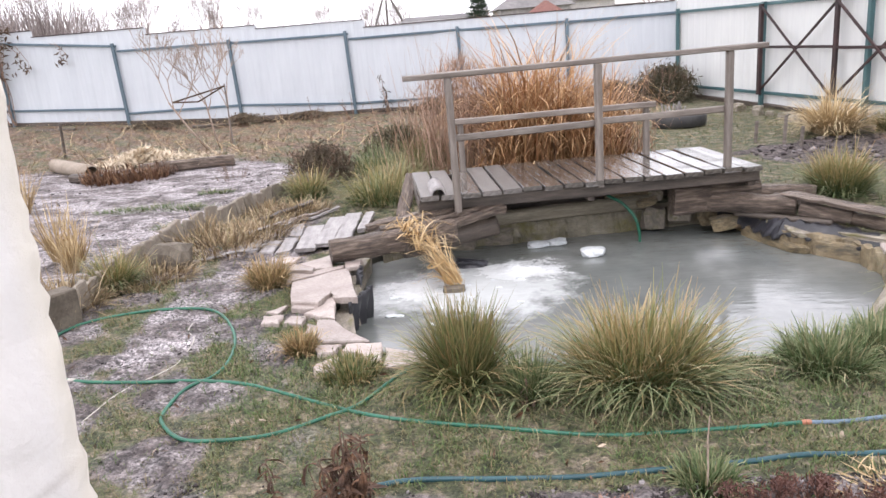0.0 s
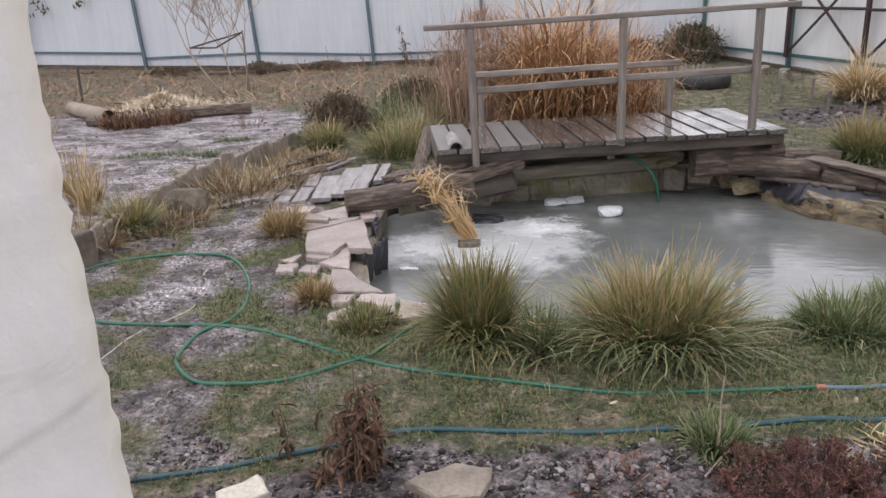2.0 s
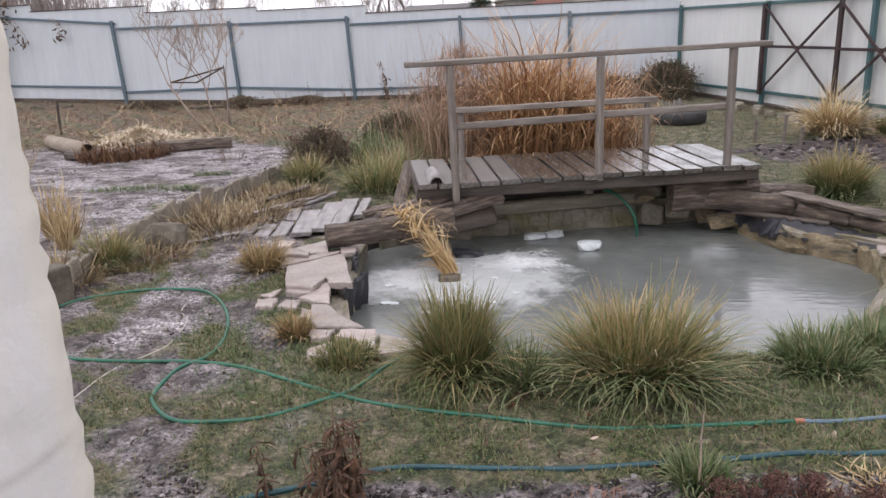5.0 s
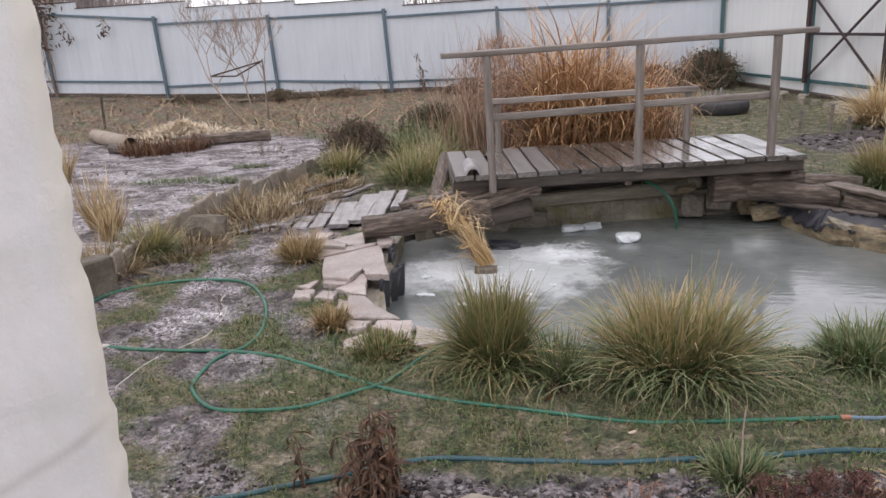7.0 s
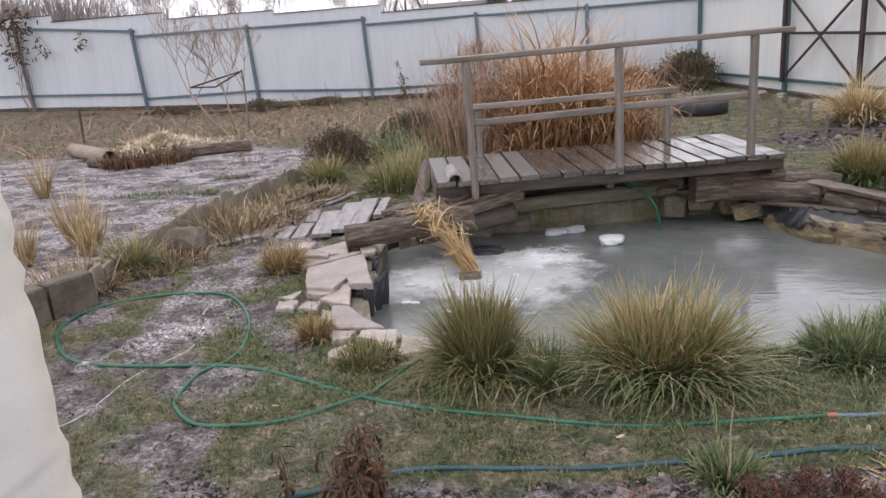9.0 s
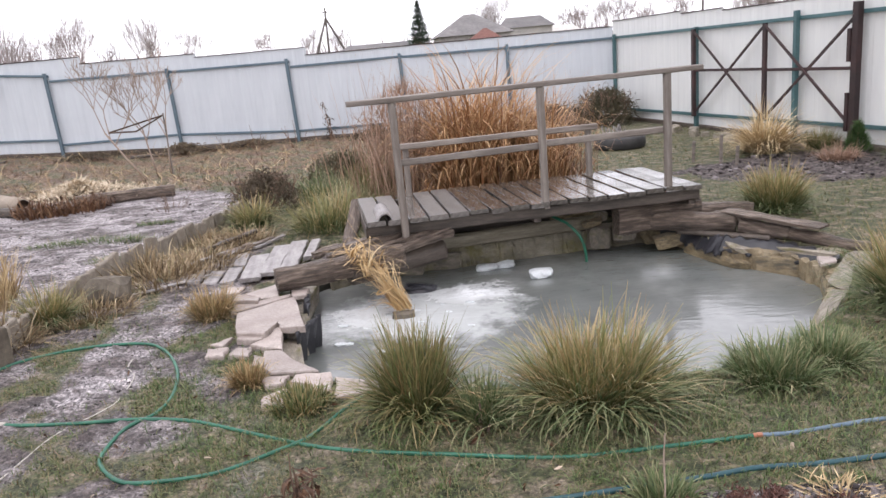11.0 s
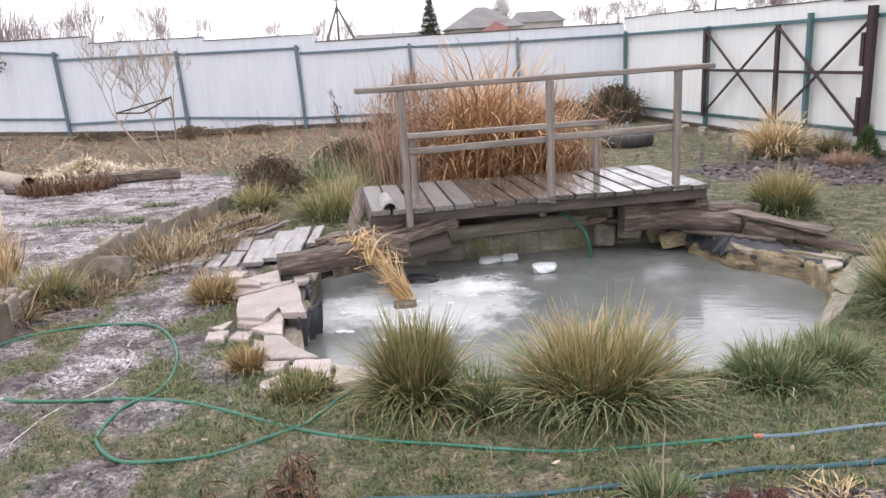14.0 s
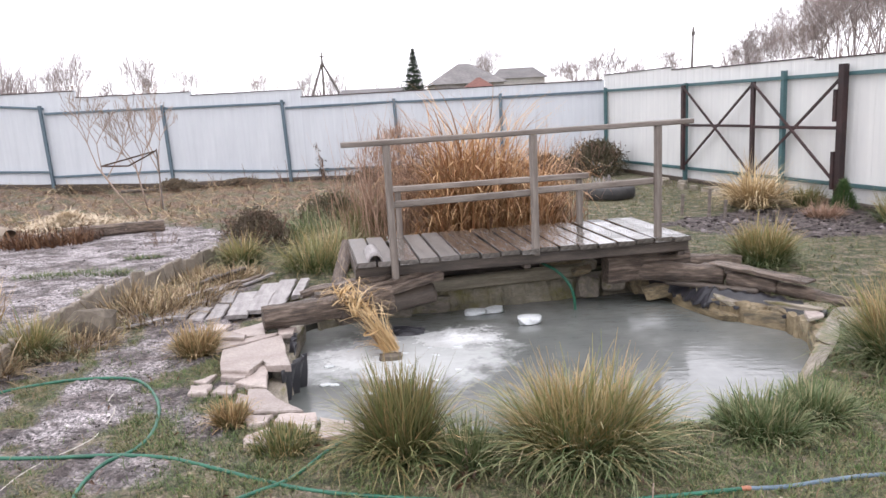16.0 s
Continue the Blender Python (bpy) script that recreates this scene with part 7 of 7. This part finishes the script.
def house(az, dist, width, depth, eave, ridge, roof_mat, label, turn=0.0, hip=0.25):
    x, y = at_az(az, dist)
    r = root("house", (x, y, 0), label, "house")
    m = Matrix.Translation((x, y, 0)) @ Matrix.Rotation(radians(-az + turn), 4, "Z")
    hw, hd = width / 2, depth / 2
    wgm_ = Geo()
    wgm_.v = [(sx * hw, sy * hd, z) for z in (-0.3, eave) for sx, sy in ((-1, -1), (1, -1), (1, 1), (-1, 1))]
    wgm_.f = [(0, 1, 5, 4), (1, 2, 6, 5), (2, 3, 7, 6), (3, 0, 4, 7)]
    put("wall", wgm_.mesh("wall"), M_HOUSE, r, m)
    rg = Geo()
    e = 0.35
    rg.v = [(-hw - e, -hd - e, eave - 0.1), (hw + e, -hd - e, eave - 0.1), (hw + e, hd + e, eave - 0.1), (-hw - e, hd + e, eave - 0.1), (-hw * (1 - hip * 2), 0, ridge), (hw * (1 - hip * 2), 0, ridge)]
    rg.f = [(0, 1, 5, 4), (1, 2, 5), (2, 3, 4, 5), (3, 0, 4), (3, 2, 1, 0)]
    put("roof", rg.mesh("roof"), roof_mat, r, m)
    for k in (-0.5, 0.5):
        win = put("window", Geo().beam((k * hw - 0.5, -hd - 0.03, eave * 0.5), (k * hw + 0.5, -hd - 0.03, eave * 0.5), 0.06, 1.2, 2, 0.02).mesh("window"), M_GLASS_DARK, r, m)


house(2.2, 70, 6.0, 7.0, 3.2, 4.95, M_ROOF, "far house with a grey hipped roof", 8, 0.42)
house(3.3, 62, 2.4, 3.0, 2.5, 3.4, M_ROOF_RED, "small far shed with a brown-red roof", 0, 0.45)
house(6.1, 100, 6.4, 8.0, 4.3, 5.6, M_ROOF, "far house with a wide grey roof", 4, 0.16)
house(-4.6, 62, 5.0, 4.0, 2.6, 2.95, M_ROOF, "long low far barn with a grey-brown roof", 0, 0.02)
house(8.9, 105, 4.0, 5.0, 3.6, 4.3, M_HOUSE, "small far outbuilding with a pale roof", 0, 0.2)

# spruce
sx_, sy_ = at_az(-1.5, 60)
sp = root("spruce", (sx_, sy_, 0), "dark green spruce standing beyond the fence", "tree")
put("trunk", Geo().tube([(sx_, sy_, -0.1), (sx_, sy_, 5.6)], [0.12, 0.02], 7).mesh("trunk"), M_HAZED_BARK, sp)


def spruce_feet(t0, t1):
    def f(rng_, n):
        t, a = rng_.uniform(t0, t1, n), rng_.uniform(0, 6.2832, n)
        r = 1.3 * (1 - t) * np.sqrt(rng_.uniform(0.02, 1, n))
        return np.stack([sx_ + r * np.cos(a), sy_ + r * np.sin(a), 0.5 + 5.25 * t], 1), a
    return f


v, q, al = joined([blades(int(1000 * (1 - k / 13)) + 50, 181 + k, spruce_feet(k / 12, min(1.0, (k + 1.5) / 12)), (0.12 + 0.3 * (1 - k / 12), 0.2 + 0.5 * (1 - k / 12)), (0.07, 0.15), (1.0, 1.9), (-0.5, 0.5), 2, 1.0) for k in range(12)])
put("crown", np_mesh("crown", v, q, al), M_CONIFER, sp)

# utility poles
x, y = at_az(-8.16, 95)
tp = root("utility_pole", (x, y, 0), "grey wooden utility pole on three braced legs", "pole")
for az_, dd in ((-9.8, 95), (-6.0, 95), (-8.2, 96)):
    lx_, ly_ = at_az(az_, dd)
    put("leg", Geo().tube([(lx_, ly_, -0.2), (x, y, 7.2)], [0.17, 0.12], 7).mesh("leg"), M_POLE, tp)
put("mast", Geo().tube([(x, y, 6.8), (x, y, 8.4)], [0.14, 0.08], 7).mesh("mast"), M_POLE, tp)
put("crossarm", Geo().beam((x - 0.35, y, 7.9), (x + 0.35, y, 7.9), 0.1, 0.12, 2, 0.01).mesh("crossarm"), M_POLE, tp)
x, y = at_az(18.5, 90)
up_ = root("utility_pole", (x, y, 0), "slim grey utility pole beyond the fence", "pole")
put("mast", Geo().tube([(x - 0.1, y, -0.2), (x + 0.15, y, 8.4)], [0.16, 0.1], 7).mesh("mast"), M_POLE, up_)
put("insulator", Geo().tube([(x + 0.15, y, 7.5), (x + 0.17, y, 7.9)], [0.22, 0.18], 7).mesh("insulator"), M_POLE, up_)


def tree(az, dist, h, seed, label, depth=6, trunk=0.018, spread=0.6, kids=(2, 3), limbs=4):
    h = h * 1.35
    x, y = at_az(az, dist)
    rr_ = random.Random(seed)
    lo = h * 0.14
    t = root("bare_tree", (x, y, 0), label, "tree", "bare trees beyond the fence")
    put("trunk", Geo().tube([(x, y, -0.2), (x + rr_.uniform(-0.1, 0.1), y, lo), (x + rr_.uniform(-0.2, 0.2), y, h * 0.5)], [h * trunk, h * trunk * 0.75, h * trunk * 0.4], 5).mesh("trunk"), M_HAZED_BARK, t)
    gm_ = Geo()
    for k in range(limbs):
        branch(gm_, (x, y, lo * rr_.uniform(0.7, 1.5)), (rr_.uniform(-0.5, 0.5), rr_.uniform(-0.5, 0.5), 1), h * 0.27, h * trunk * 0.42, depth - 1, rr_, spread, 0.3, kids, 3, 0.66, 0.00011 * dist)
    put("crown", gm_.mesh("crown"), M_HAZED_BARK, t)


seed = 500
for az, dist, h in ((-21.4, 110, 8.6), (-20.2, 112, 6.5), (-17.6, 105, 6.2), (-26.0, 115, 7.8), (-24.8, 118, 8.6), (-23.3, 120, 6.0), (-12.6, 125, 6.2), (-31.0, 90, 9.0), (-33.5, 85, 9.5), (-36.5, 80, 10), (-39.5, 80, 10.5), (-43, 80, 10), (-28.5, 100, 7.0), (4.0, 115, 7.6), (3.5, 118, 6.6), (10.6, 110, 5.6), (11.8, 112, 5.8), (13.2, 110, 6.0), (9.6, 115, 5.4), (17.6, 100, 5.8), (-7.4, 118, 5.5), (-9.3, 118, 5.6), (14.3, 118, 5.3)):
    tree(az, dist, h, seed, "bare leafless tree far beyond the fence", 6, 0.012, 0.8, (2, 3), 7)
    seed += 1
for az, dist, h in ((21.7, 60, 3.6), (23.0, 58, 4.4), (25.2, 56, 5.0), (26.8, 56, 6.2), (28.5, 54, 8.2), (30.3, 52, 8.0), (32.5, 52, 8.4), (35, 52, 8.5), (24.0, 66, 5.0), (27.6, 66, 8.2), (30.0, 64, 8.6)):
    tree(az, dist, h, seed, "bare brown spreading tree beyond the fence", 6, 0.010, 1.25, (2, 4), 8)
    seed += 1


def wood_feet(rng_, n):
    az = np.radians(rng_.uniform(-50, 45, n))
    d = rng_.uniform(125, 165, n)
    return np.stack([d * np.sin(az), d * np.cos(az), np.full(n, -0.2)], 1), rng_.uniform(0, 6.28, n)


def wood_feet_right(rng_, n):
    az = np.radians(rng_.uniform(19.8, 45, n))
    d = rng_.uniform(56, 76, n)
    return np.stack([d * np.sin(az), d * np.cos(az), np.full(n, -0.2)], 1), rng_.uniform(0, 6.28, n)


def wood_feet_grove(rng_, n):
    az = np.radians(-29 - 30 * rng_.uniform(0, 1, n) ** 0.8)
    d = rng_.uniform(88, 120, n)
    return np.stack([d * np.sin(az), d * np.cos(az), np.full(n, -0.2)], 1), rng_.uniform(0, 6.28, n)


def wood_feet_left(rng_, n):
    az = np.radians(rng_.uniform(-58, -25, n))
    d = rng_.uniform(85, 120, n)
    return np.stack([d * np.sin(az), d * np.cos(az), np.full(n, -0.2)], 1), rng_.uniform(0, 6.28, n)


v, q, al = joined([blades(8000, 191, wood_feet, (3.0, 6.3), (0.25, 0.7), (0.0, 0.3), (0.0, 0.5), 3), blades(6000, 192, wood_feet_left, (3.0, 8.0), (0.08, 0.3), (0.0, 0.35), (0.0, 0.5), 3), blades(9000, 194, wood_feet_grove, (6.0, 10.5), (0.1, 0.3), (0.0, 0.35), (0.0, 0.5), 3), blades(1600, 193, wood_feet_right, (2.2, 4.5), (0.03, 0.08), (0.0, 0.5), (-0.3, 0.6), 3)])
# aerial haze is tinted into these pale greys
M_HAZED_WOODS = blade_mat("far_thicket", [(0.2, 0.17, 0.165), (0.26, 0.22, 0.21)], [(0.32, 0.27, 0.26), (0.4, 0.34, 0.33), (0.27, 0.24, 0.22)])
thing("far_thicket", np_mesh("far_thicket", v, q, al), M_HAZED_WOODS, "band of bare far woods, paled in colour for haze", "woods", kind="stuff")
